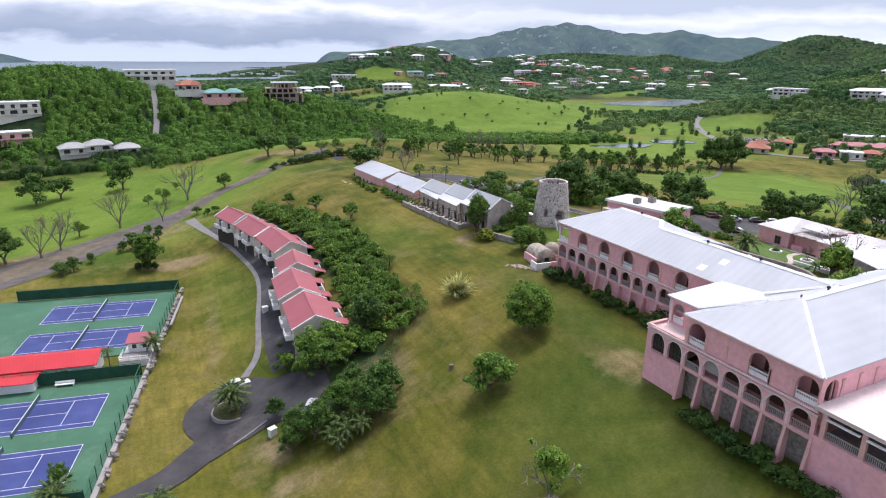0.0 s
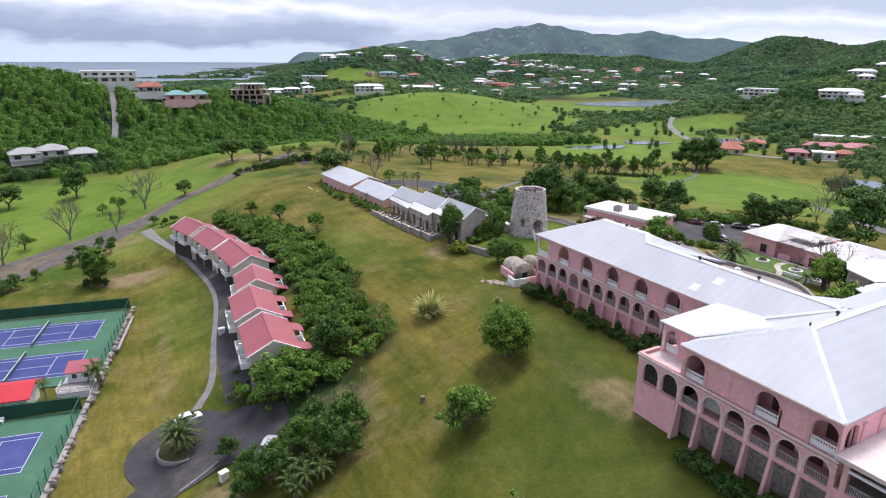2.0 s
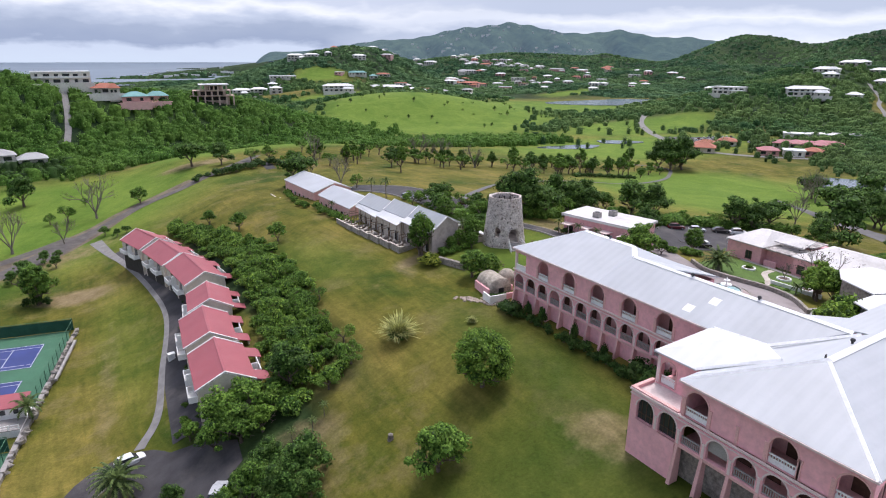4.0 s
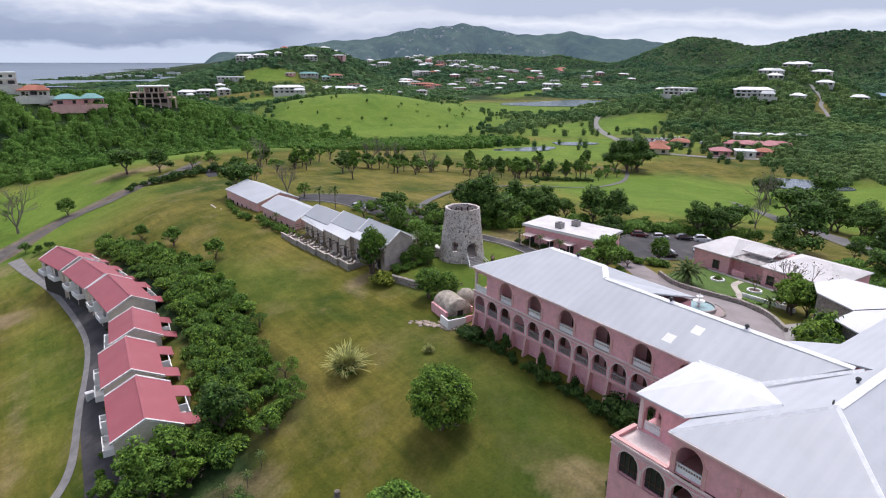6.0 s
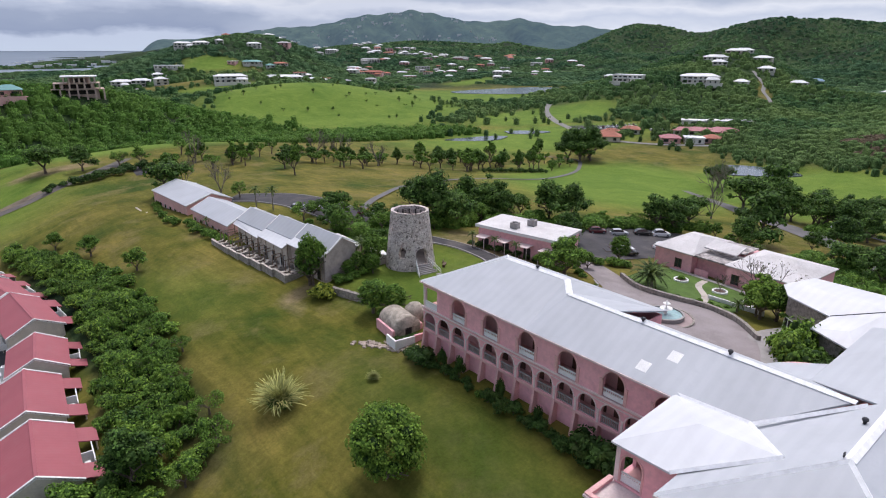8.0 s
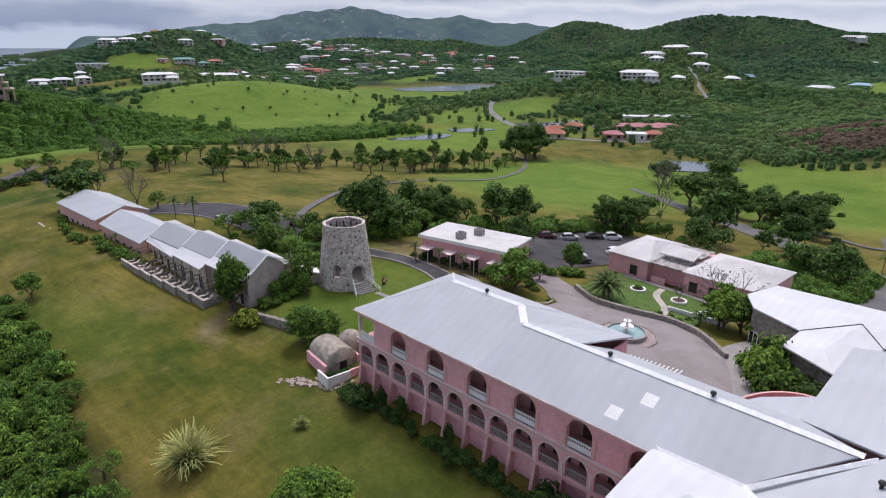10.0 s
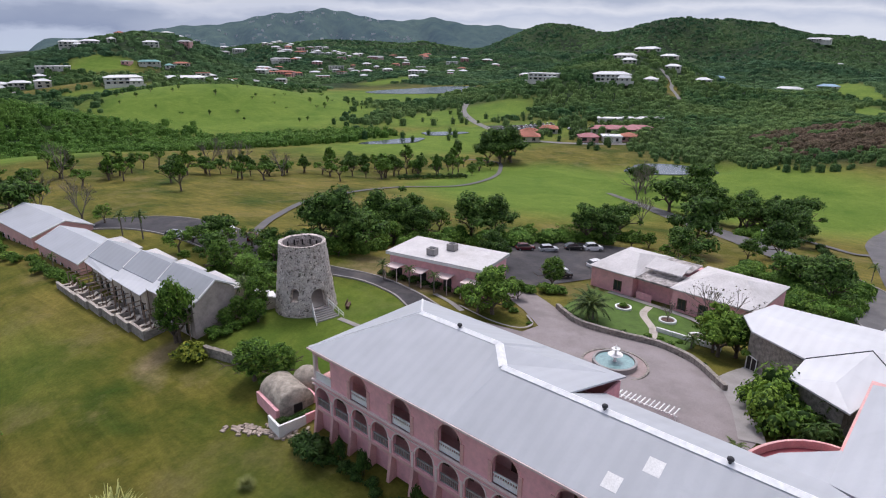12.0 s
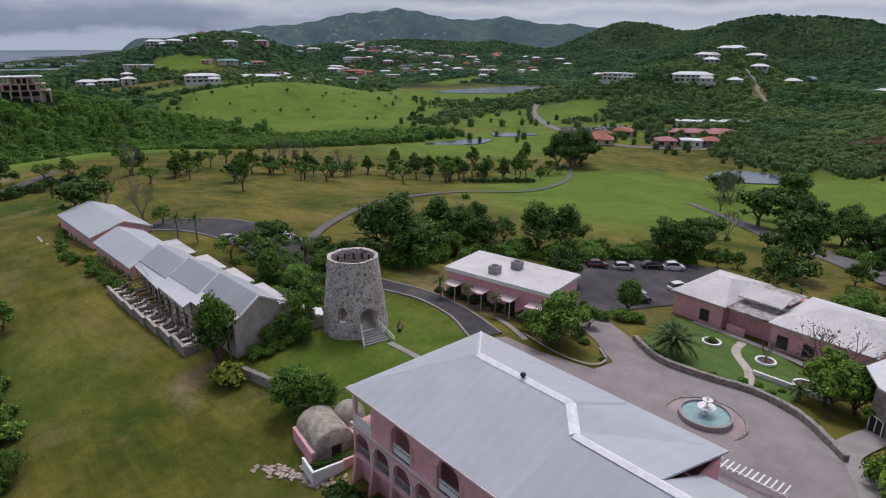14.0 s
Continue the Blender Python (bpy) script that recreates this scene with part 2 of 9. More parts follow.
M_METAL = mat("dark_metal", (0.05, 0.05, 0.055), 0.8, 1.2, 2.0, 8, 0.5, 0.1, metal=0.4)
M_COURT = mat("green_court_paint", (0.050, 0.140, 0.082), 0.85, 1.12, 0.15, 6, 0.85, 0.15, 0.005, stain=(0.13, 0.22, 0.15), stain_amount=0.5)
M_COURT_BLUE = mat("blue_court_paint", (0.036, 0.052, 0.18), 0.85, 1.15, 0.2, 6, 0.8, 0.15, 0.005, stain=(0.09, 0.11, 0.28), stain_amount=0.4)
M_LINE = mat("white_line_paint", (0.72, 0.74, 0.76), 0.92, 1.04, 1.0, 8, 0.8, 0.1, 0.003)
M_SCREEN = mat("green_windscreen_cloth", (0.02, 0.075, 0.045), 0.75, 1.25, 0.5, 9, 0.9, 0.3, 0.02)

# ---- helpers for building ----
def thing(name, label, category, group="", kind="", at=None):
    ob = new(name)
    ob.empty_display_size = 0.5
    if at is not None:
        ob.matrix_world = at
    return tagged(ob, label, category, group, kind)


def finish(name, bm, material, parent=None, label="", smooth=False):
    me = bpy.data.meshes.new(name)
    bm.normal_update()
    bm.to_mesh(me)
    bm.free()
    for m in material if isinstance(material, (list, tuple)) else [material]:
        me.materials.append(m)
    if smooth:
        me.polygons.foreach_set("use_smooth", [True] * len(me.polygons))
    ob = new(name, me)
    if parent is not None:
        ob.parent = parent
    if label:
        ob["label"] = label
    return ob


def part(name, bm, material, parent, label="", smooth=False):
    return finish(name, bm, material, parent, label, smooth)


def raw(name, verts, faces, material, parent=None, label="", smooth=False):
    me = bpy.data.meshes.new(name)
    me.from_pydata([tuple(v) for v in verts], [], [tuple(f) for f in faces])
    for m in material if isinstance(material, (list, tuple)) else [material]:
        me.materials.append(m)
    if smooth:
        me.polygons.foreach_set("use_smooth", [True] * len(me.polygons))
    ob = new(name, me)
    if parent is not None:
        ob.parent = parent
    if label:
        ob["label"] = label
    return ob


def share(name, ob, m, parent):
    """Another piece on the same mesh."""
    o = new(name, ob.data)
    o.parent = parent
    o.matrix_basis = m
    if "label" in ob:
        o["label"] = ob["label"]
    return o


def box(bm, x0, x1, y0, y1, z0, z1, m=None):
    v = [bm.verts.new(p) for p in ((x0, y0, z0), (x1, y0, z0), (x1, y1, z0), (x0, y1, z0), (x0, y0, z1), (x1, y0, z1), (x1, y1, z1), (x0, y1, z1))]
    if m is not None:
        for q in v:
            q.co = m @ q.co
    for f in ((3, 2, 1, 0), (4, 5, 6, 7), (0, 1, 5, 4), (1, 2, 6, 5), (2, 3, 7, 6), (3, 0, 4, 7)):
        bm.faces.new([v[i] for i in f])
    return bm


def boxes(*rows):
    bm = bmesh.new()
    for r in rows:
        box(bm, *r)
    return bm


def tube(bm, a, b, r0, r1, n=8, caps=True):
    a, b = Vector(a), Vector(b)
    d = (b - a).normalized()
    s = d.orthogonal().normalized()
    u = d.cross(s)
    ra = [bm.verts.new(a + (s * math.cos(k * math.tau / n) + u * math.sin(k * math.tau / n)) * r0) for k in range(n)]
    rb = [bm.verts.new(b + (s * math.cos(k * math.tau / n) + u * math.sin(k * math.tau / n)) * r1) for k in range(n)]
    for k in range(n):
        bm.faces.new((ra[k], ra[(k + 1) % n], rb[(k + 1) % n], rb[k]))
    if caps:
        bm.faces.new(rb)
        bm.faces.new(ra[::-1])
    return bm


def lathe(bm, rings, n=20, m=None, cap=True):
    """Rings of (radius, height) turned about z."""
    last = None
    for r, z in rings:
        ring = [bm.verts.new((r * math.cos(k * math.tau / n), r * math.sin(k * math.tau / n), z)) for k in range(n)]
        if m is not None:
            for v in ring:
                v.co = m @ v.co
        if last:
            for k in range(n):
                bm.faces.new((last[k], last[(k + 1) % n], ring[(k + 1) % n], ring[k]))
        elif cap:
            bm.faces.new(ring[::-1])
        last = ring
    if cap:
        bm.faces.new(last)
    return bm


def slab(bm, pts, thick):
    """A plate: the polygon of 3D points and its copy `thick` below, joined round the rim."""
    top = [bm.verts.new(p) for p in pts]
    low = [bm.verts.new((p[0], p[1], p[2] - thick)) for p in pts]
    bm.faces.new(top)
    bm.faces.new(low[::-1])
    n = len(pts)
    for k in range(n):
        bm.faces.new((top[k], low[k], low[(k + 1) % n], top[(k + 1) % n]))
    return bm


# ---- the land ----
def smooth01(v):
    v = np.clip(v, 0, 1)
    return v * v * (3 - 2 * v)


SOUTH_X = (-400, -118, -66, -58, -45, -29, -19, -12, -3, 4, 12, 30, 40, 52, 66, 111, 160, 200, 260, 500)
SOUTH_Z = (-27, -23.6, -23.4, -21.5, -16.2, -9.6, -6.1, -3.9, -3.2, -1.8, -0.8, -0.8, -2.2, -3.9, -5.2, -10, -16, -21, -24, -24)
NORTH_X = (-400, -120, -57, -40, -17, 5, 30, 60, 140, 200, 260, 500)
NORTH_Z = (-28, -26, -19.5, -15.4, -8.6, -7.0, -5.5, -7, -16, -21, -23, -24)
# hills: centre x, y, rise over the plain, half-widths along x and y
HILLS = (
    (-175, 390, 23.5, 85, 75), (-115, 385, 29, 60, 70), (-60, 370, 19.3, 50, 55), (-10, 365, 12.7, 50, 50), (45, 372, 24.3, 70, 45), (255, 490, 23, 105, 85), (150, 470, 10, 80, 60),
    (300, 880, 54, 150, 150), (235, 640, 18, 120, 70), (560, 300, 22, 95, 80), (720, 345, 30, 150, 110), (775, 320, 28, 110, 90), (430, 960, 42, 120, 120), (1020, 40, 16, 220, 130), (1180, 300, 24, 160, 110), (1250, 820, 30, 200, 120), (430, -40, 18, 130, 90),
    (1736, 1126, 55.8, 255, 170), (1717, 1026, 35.1, 225, 150), (1787, 789, 74.1, 255, 170), (1867, 585, 58.7, 255, 170), (1923, 382, 54.8, 330, 220),
    (1250, 1500, 36, 320, 300), (820, 1250, 30, 200, 200), (470, 2080, 17, 330, 90), (170, 1660, 13, 170, 40), (330, 1830, 14, 200, 45),
)
# the long mountain behind
PEAKS = tuple((-47 + 2740 * math.sin(radians(b)), -60 + 2740 * math.cos(radians(b)), h, radians(b)) for b, h in (
    (16.5, 32), (18.4, 29), (20.3, 37), (22.2, 48), (24.1, 60), (26.0, 72), (27.9, 73), (29.8, 82), (31.7, 101), (33.6, 115), (35.5, 119), (37.4, 133), (39.3, 122), (41.2, 103), (43.1, 95), (45.0, 97), (46.9, 109), (48.8, 90), (50.7, 81), (52.6, 84), (54.5, 71), (56.4, 58), (58.3, 61)))
# ponds: centre, half-widths, turn, level
PONDS = ((578, 528, 92, 46, -8, -21.5), (238, 239, 22, 9, -20, -22.4), (290, 244, 18, 8, -35, -22.9), (273, 74, 24, 13, -52, -23.0))


def blob(x, y, cx, cy, a, b, turn=0.0, edge=0.35):
    c, s = math.cos(radians(turn)), math.sin(radians(turn))
    u, v = ((x - cx) * c + (y - cy) * s) / a, ((y - cy) * c - (x - cx) * s) / b
    return smooth01((1 + edge - np.hypot(u, v)) / (2 * edge))


def land(x, y):
    x, y = np.asarray(x, float), np.asarray(y, float)
    s = sum(np.interp(x + d, SOUTH_X, SOUTH_Z) for d in (-3, 0, 3)) / 3
    n = sum(np.interp(x + d, NORTH_X, NORTH_Z) for d in (-6, 0, 6)) / 3
    near = s + (n - s) * smooth01((y - 75) / 95)
    out = np.maximum(np.maximum(-230 - x, x - 270), np.maximum(-170 - y, y - 225))
    w = smooth01(out / 90)
    r = np.hypot(x + 50, y + 65)
    far = -23 + 34 * smooth01((r - 900) / 1300) * smooth01((x + 0.05 * y - 380) / 500) * (1 - smooth01((y - 2500) / 500))
    z = near + (far - near) * w
    for hx, hy, h, a, b in HILLS:
        z = z + h * np.exp(-(((x - hx) / a) ** 2 + ((y - hy) / b) ** 2))
    # gullies of the eastern hills
    fold = np.abs(np.sin((y + 0.3 * x) / 118 + 1.1 * np.sin(x / 160)))
    z = z - smooth01((x - 1050) / 350) * (22 * fold ** 1.5 - 7 + 3 * np.abs(np.sin((y - 0.5 * x) / 51 + np.sin(x / 90))))
    # rough ground away from the lawns
    ro = smooth01((r - 500) / 700)
    z = z + ro * 5 * (np.sin(x / 71 + y / 113) * np.sin(y / 87 - x / 190))
    # the shelf of the sea
    z = z - 7 * smooth01((y - 1400) / 120) * smooth01((420 + 0.4 * (y - 1500) - x) / 150) * smooth01((r - 900) / 300)
    for cx, cy, a, b, turn, level in PONDS:
        z = z + (level - 0.5 - z) * blob(x, y, cx, cy, a * 1.25, b * 1.25, turn, 0.2)
    return z


def mountain(x, y):
    """Height of the mountain: its crest lies on an arc, with spurs and gullies running down from it."""
    x, y = np.asarray(x, float), np.asarray(y, float)
    r, b = np.hypot(x + 47, y + 60), np.arctan2(x + 47, y + 60)
    h = sum(p[2] * np.exp(-(((b - p[3]) * 2740 / 62) ** 2)) for p in PEAKS)
    spur = 0.6 * np.abs(np.sin(b * 31 + 1.3 * np.sin(b * 11))) + 0.4 * np.abs(np.sin(b * 67 + r / 160))
    wide = np.where(r < 2740, 210 + 260 * spur, 300)
    rough = 6 * np.sin(x / 41 + y / 67) * np.sin(y / 37 - x / 83) * smooth01(np.abs(r - 2740) / 150)
    return -23 + 34 * smooth01((r - 900) / 1300) - 70 * (1 - smooth01((b - 0.225) / 0.06)) + h * np.exp(-(((r - 2740) / wide) ** 2)) + rough


def ground_z(x, y):
    return float(land(x, y))


def spaced(lo, hi, a, b, step, grow=1.13):
    v = list(np.arange(a, b + step, step))
    d = step
    while v[-1] < hi:
        d = min(d * grow, 24) if v[-1] < 2500 else d * grow
        v.append(min(v[-1] + d, hi))
    d, head = step, [a]
    while head[-1] > lo:
        d *= grow
        head.append(max(head[-1] - d, lo))
    return np.array(head[:0:-1] + v)


gx = spaced(-4900, 4900, -140, 280, 2.2)
gy = spaced(-4900, 4900, -110, 330, 2.2)
GX, GY = np.meshgrid(gx, gy)
GZ = land(GX, GY)
nx, ny = len(gx), len(gy)
idx = np.arange(nx * ny).reshape(ny, nx)
quads = np.stack([idx[:-1, :-1], idx[:-1, 1:], idx[1:, 1:], idx[1:, :-1]], -1).reshape(-1, 4)
ground_me = bpy.data.meshes.new("ground")
ground_me.from_pydata(np.stack([GX, GY, GZ], -1).reshape(-1, 3), [], quads.tolist())
ground_me.polygons.foreach_set("use_smooth", [True] * len(ground_me.polygons))


def cover_woodland(x, y):
    r = np.hypot(x + 50, y + 65)
    w = smooth01((r - 470) / 60) * (1 - smooth01((r - 3500) / 300))
    w = np.maximum(w, blob(x, y, -70, 345, 190, 75))
    w = np.maximum(w, blob(x, y, 90, 310, 150, 38, -12))
    w = np.maximum(w, blob(x, y, 390, 50, 95, 90))
    w = np.maximum.reduce([w, blob(x, y, -31, 62, 5.5, 56, 3), blob(x, y, -44, 3, 10, 12)])
    clear = np.maximum.reduce([blob(x, y, 250, 430, 150, 110, 10), blob(x, y, 430, 500, 170, 90, 0), blob(x, y, 290, 205, 160, 70), blob(x, y, 235, 25, 70, 75), blob(x, y, 262, 792, 42, 34), blob(x, y, 560, 560, 150, 110), blob(x, y, 348, 222, 36, 26), blob(x, y, 630, 222, 55, 9, 28), blob(x, y, 380, 300, 95, 45, 0, 0.3), blob(x, y, 675, 712, 70, 28), blob(x, y, 870, 95, 110, 26, 20), blob(x, y, 660, 45, 70, 16, 10), blob(x, y, 172, 660, 46, 40), blob(x, y, 285, 768, 40, 26), blob(x, y, 205, 596, 60, 24)])
    return np.clip(w - clear, 0, 1)


def cover_fairway(x, y):
    return np.maximum.reduce([
        blob(x, y, 250, 430, 150, 120, 10), blob(x, y, 430, 500, 170, 100), blob(x, y, 175, 85, 75, 50, 25, 0.3), blob(x, y, 235, 25, 70, 70, 0, 0.3),
        blob(x, y, -104, 190, 92, 74, 6, 0.3), blob(x, y, 20, 238, 60, 18, 0, 0.4), blob(x, y, 262, 792, 42, 34), blob(x, y, 280, 220, 120, 50, 0, 0.4), blob(x, y, 380, 300, 95, 45, 0, 0.3), blob(x, y, 675, 712, 70, 28), blob(x, y, 870, 95, 110, 26, 20), blob(x, y, 660, 45, 70, 16, 10), blob(x, y, 205, 596, 60, 24), blob(x, y, 16, 18, 14, 16, 0, 0.3) * 0.6, blob(x, y, -18, 48, 7, 18, 10, 0.8) * 0.25, blob(x, y, -56, 62, 6, 34, 0, 0.6) * 0.3])


def cover_bare(x, y):
    return np.maximum.reduce([
        blob(x, y, -65, 98, 9, 5, -20, 0.6), blob(x, y, -37, -3, 6, 3, -30, 0.5) * 0.7, blob(x, y, -58.5, -7, 2.5, 5, 20, 0.5) * 0.8, blob(x, y, -3.5, 29.5, 4.5, 2.2, 30, 0.6) * 0.85, blob(x, y, 35.5, 20.5, 3.5, 9, 12, 0.4) * 0.9, blob(x, y, -50, -20, 6, 2.2, 30, 0.6) * 0.5, blob(x, y, -57, -17, 5, 3, 0, 0.5) * 0.6, blob(x, y, -6, 27, 8, 2.5, 70, 0.7) * 0.5, blob(x, y, -12, -34, 4, 6, 20, 0.7) * 0.7, blob(x, y, -12, 208, 18, 7, 0, 0.4) * 0.8,
        blob(x, y, -38, -12, 3, 10, -10, 0.6) * 0.4, blob(x, y, -61.5, 42, 2.2, 30, -6, 0.8) * 0.55, blob(x, y, -92, 128, 40, 9, 12, 0.6) * 0.9, blob(x, y, 38, 30, 10, 10, 30, 0.6) * 0.6, blob(x, y, 480, 40, 60, 30, 0, 0.5) * 0.8])


def cover_lush(x, y):
    return np.maximum.reduce([blob(x, y, -22, -42, 15, 22, -20, 0.6) * 0.75, blob(x, y, -9, -18, 6, 26, 0, 0.7) * 0.7, blob(x, y, -18, 48, 7, 18, 10, 0.8) * 0.35, blob(x, y, 12, 18, 12, 14, 0, 0.4) * 0.5])


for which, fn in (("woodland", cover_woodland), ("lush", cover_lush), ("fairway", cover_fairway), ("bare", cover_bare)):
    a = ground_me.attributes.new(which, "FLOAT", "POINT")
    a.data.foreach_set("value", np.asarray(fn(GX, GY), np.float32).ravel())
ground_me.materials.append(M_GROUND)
ground = tagged(new("ground", ground_me), "dry olive lawn, golf fairways and wooded hills", "ground", kind="structure")

# ---- the pink hotel on the ridge ----
def arch_wall(bm, to, u0, u1, z0, z1, openings, thick, seg=10):
    """A wall with arched openings (centre, half width, sill, spring). to(u, z, w): w runs inwards."""
    def quad(*p):
        bm.faces.new([bm.verts.new(to(*q)) for q in p])

    def both(a, b, c, d):
        quad(*[(*p, 0) for p in (a, b, c, d)])
        quad(*[(*p, thick) for p in (d, c, b, a)])

    u = u0
    for c, h, sill, spring in sorted(openings):
        both((u, z0), (c - h, z0), (c - h, z1), (u, z1))
        both((c - h, z0), (c + h, z0), (c + h, sill), (c - h, sill))
        arc = [(c - h * math.cos(math.pi * k / seg), spring + h * math.sin(math.pi * k / seg)) for k in range(seg + 1)]
        for a, b in zip(arc, arc[1:]):
            both(a, b, (b[0], z1), (a[0], z1))
        rim = [(c - h, sill)] + arc + [(c + h, sill)]
        for a, b in zip(rim, rim[1:] + rim[:1]):
            quad((*a, 0), (*a, thick), (*b, thick), (*b, 0))
        u = c + h
    both((u, z0), (u1, z0), (u1, z1), (u, z1))
    quad((u0, z1, 0), (u1, z1, 0), (u1, z1, thick), (u0, z1, thick))
    quad((u0, z0, thick), (u1, z0, thick), (u1, z0, 0), (u0, z0, 0))
    quad((u0, z0, 0), (u0, z1, 0), (u0, z1, thick), (u0, z0, thick))
    quad((u1, z0, thick), (u1, z1, thick), (u1, z1, 0), (u1, z0, 0))
    return bm


def arch_rim(bm, to, c, h, sill, spring, width, proud, seg=12, legs=True):
    """A raised band round an arched opening."""
    pts = [(math.pi * k / seg) for k in range(seg + 1)]
    inner = [(c - h * math.cos(a), spring + h * math.sin(a)) for a in pts]
    outer = [(c - (h + width) * math.cos(a), spring + (h + width) * math.sin(a)) for a in pts]
    if legs:
        inner = [(c - h, sill)] + inner + [(c + h, sill)]
        outer = [(c - h - width, sill)] + outer + [(c + h + width, sill)]
    for (a, b), (d, e) in zip(zip(inner, inner[1:]), zip(outer, outer[1:])):
        f = [bm.verts.new(to(*p, -proud)) for p in (a, d, e, b)]
        bm.faces.new(f)
        for p, q in ((d, e), (b, a)):
            bm.faces.new([bm.verts.new(to(*r)) for r in ((*p, -proud), (*p, 0.05), (*q, 0.05), (*q, -proud))])
    return bm


def balustrade(parent, to, u0, u1, z, height, material, label, step=0.22, solid=0.0):
    """A rail on slim uprights, or on a low solid panel."""
    bm = bmesh.new()

    def bar(a, b, z0, z1, w0, w1):
        v = [bm.verts.new(to(*p)) for p in ((a, z0, w0), (b, z0, w0), (b, z0, w1), (a, z0, w1), (a, z1, w0), (b, z1, w0), (b, z1, w1), (a, z1, w1))]
        for f in ((3, 2, 1, 0), (4, 5, 6, 7), (0, 1, 5, 4), (1, 2, 6, 5), (2, 3, 7, 6), (3, 0, 4, 7)):
            bm.faces.new([v[i] for i in f])

    bar(u0, u1, z + height - 0.12, z + height, 0.0, 0.14)
    bar(u0, u1, z + 0.06, z + 0.16, 0.03, 0.11)
    if solid:
        bar(u0, u1, z + 0.16, z + solid, 0.05, 0.09)
    rail = part("balustrade", bm, material, parent, label)
    n = max(2, int((u1 - u0) / step))
    first = None
    for k in range(n):
        c = u0 + (k + 0.5) * (u1 - u0) / n
        if first is None:
            bm = bmesh.new()
            bar(c - 0.04, c + 0.04, z + 0.16, z + height - 0.12, 0.035, 0.105)
            first, c0 = part("baluster", bm, material, rail), c
        else:
            share("baluster", first, Matrix.Translation(Vector(to(c, 0)) - Vector(to(c0, 0))), rail)
    return rail


def same_balustrade(ob, m, parent):
    """A further balustrade on the same meshes."""
    o = share("balustrade", ob, m, parent)
    for c in ob.children:
        share("baluster", c, c.matrix_basis, o)
    return o


def roof_plate(parent, pts, name="roof", thick=0.18, material=None, label=""):
    bm = bmesh.new()
    slab(bm, pts, thick)
    bmesh.ops.recalc_face_normals(bm, faces=bm.faces)
    return part(name, bm, material or M_ROOF, parent, label)


def ridge_cap(parent, a, b, w=0.4, material=None):
    bm = bmesh.new()
    a, b = Vector(a), Vector(b)
    d = (b - a).normalized()
    s = d.cross(Vector((0, 0, 1))).normalized() * w
    up = Vector((0, 0, 0.10))
    lo = Vector((0, 0, -0.13))
    va = [bm.verts.new(a + o) for o in (-s + lo, up, s + lo)]
    vb = [bm.verts.new(b + o) for o in (-s + lo, up, s + lo)]
    for k in range(2):
        bm.faces.new((va[k], va[k + 1], vb[k + 1], vb[k]))
    bm.faces.new((va[0], vb[0], vb[2], va[2]))
    bm.faces.new(va[::-1])
    bm.faces.new(vb)
    return part("ridge_cap", bm, material or M_FLASH, parent, "white ridge capping")


def roof_vent(parent, x, y, z):
    bm = bmesh.new()
    lathe(bm, [(0.12, -0.25), (0.12, 0.16), (0.21, 0.2), (0.25, 0.3), (0.21, 0.42), (0.08, 0.5)], 12, pose(x, y, z))
    return part("roof_vent", bm, M_METAL, parent, "dark turbine vent", True)


hotel = thing("hotel", "long two-storey pink hotel with arcades and white hipped roofs", "hotel building")


def west(x):
    return lambda u, z, w=0.0: (x + w, -u, z)


WX, BX, GXW = 0.35, -12.45, -9.35     # front faces of the wing, the end block and the corner pavilion
FLOOR1, FLOOR2, EAVE = 0.6, 3.75, 7.42
wing_lo = [(1.5 + 2.92 * k, 1.12, FLOOR1, 2.0) for k in range(13)]
wing_up = [(7.3 + 5.86 * k, 1.25, FLOOR2, 5.65) for k in range(6)]
bm = arch_wall(bmesh.new(), west(WX), 0.1, 37.5, FLOOR1 - 0.15, FLOOR2 - 0.4, wing_lo, 0.38)
part("arcade_wall", bm, M_PINK, hotel)
bm = arch_wall(bmesh.new(), west(WX), 3.0, 37.5, FLOOR2, EAVE, wing_up, 0.38)
part("upper_wall", bm, M_PINK, hotel)
# open corner loggia: posts and lintel
part("lintel", boxes((WX, WX + 0.38, -3.0, -0.1, 6.7, EAVE)), M_PINK_PALE, hotel)
part("lintel", boxes((WX + 0.385, 4.2, -0.48, -0.1, 6.7, EAVE)), M_PINK_PALE, hotel)
for px_, py_ in ((WX + 0.02, -0.12), (4.2, -0.12)):
    part("corner_post", boxes((px_, px_ + 0.36, py_ - 0.36, py_, FLOOR2, 6.7)), M_TRIM, hotel)
balustrade(hotel, west(WX), 0.5, 3.0, FLOOR2, 1.0, M_WHITE, "white balustrade", solid=0.8)
# floor slab, cornice bands
part("floor_slab", boxes((WX, 12.2, -43.2, -0.1, FLOOR2 - 0.4, FLOOR2 - 0.004)), M_PINK_PALE, hotel)
part("cornice", boxes((WX - 0.22, WX - 0.004, -37.5, 0.1, FLOOR2 - 0.12, FLOOR2 + 0.06)), M_TRIM, hotel, "pale moulded cornice")
part("cornice", boxes((WX - 0.12, WX - 0.004, -37.5, 0.05, FLOOR2 - 0.62, FLOOR2 - 0.5)), M_TRIM, hotel, "pale moulded cornice")
part("floor_slab", boxes((WX, 12.2, -43.2, -0.1, FLOOR1 - 0.45, FLOOR1 - 0.154)), M_PINK_PALE, hotel)
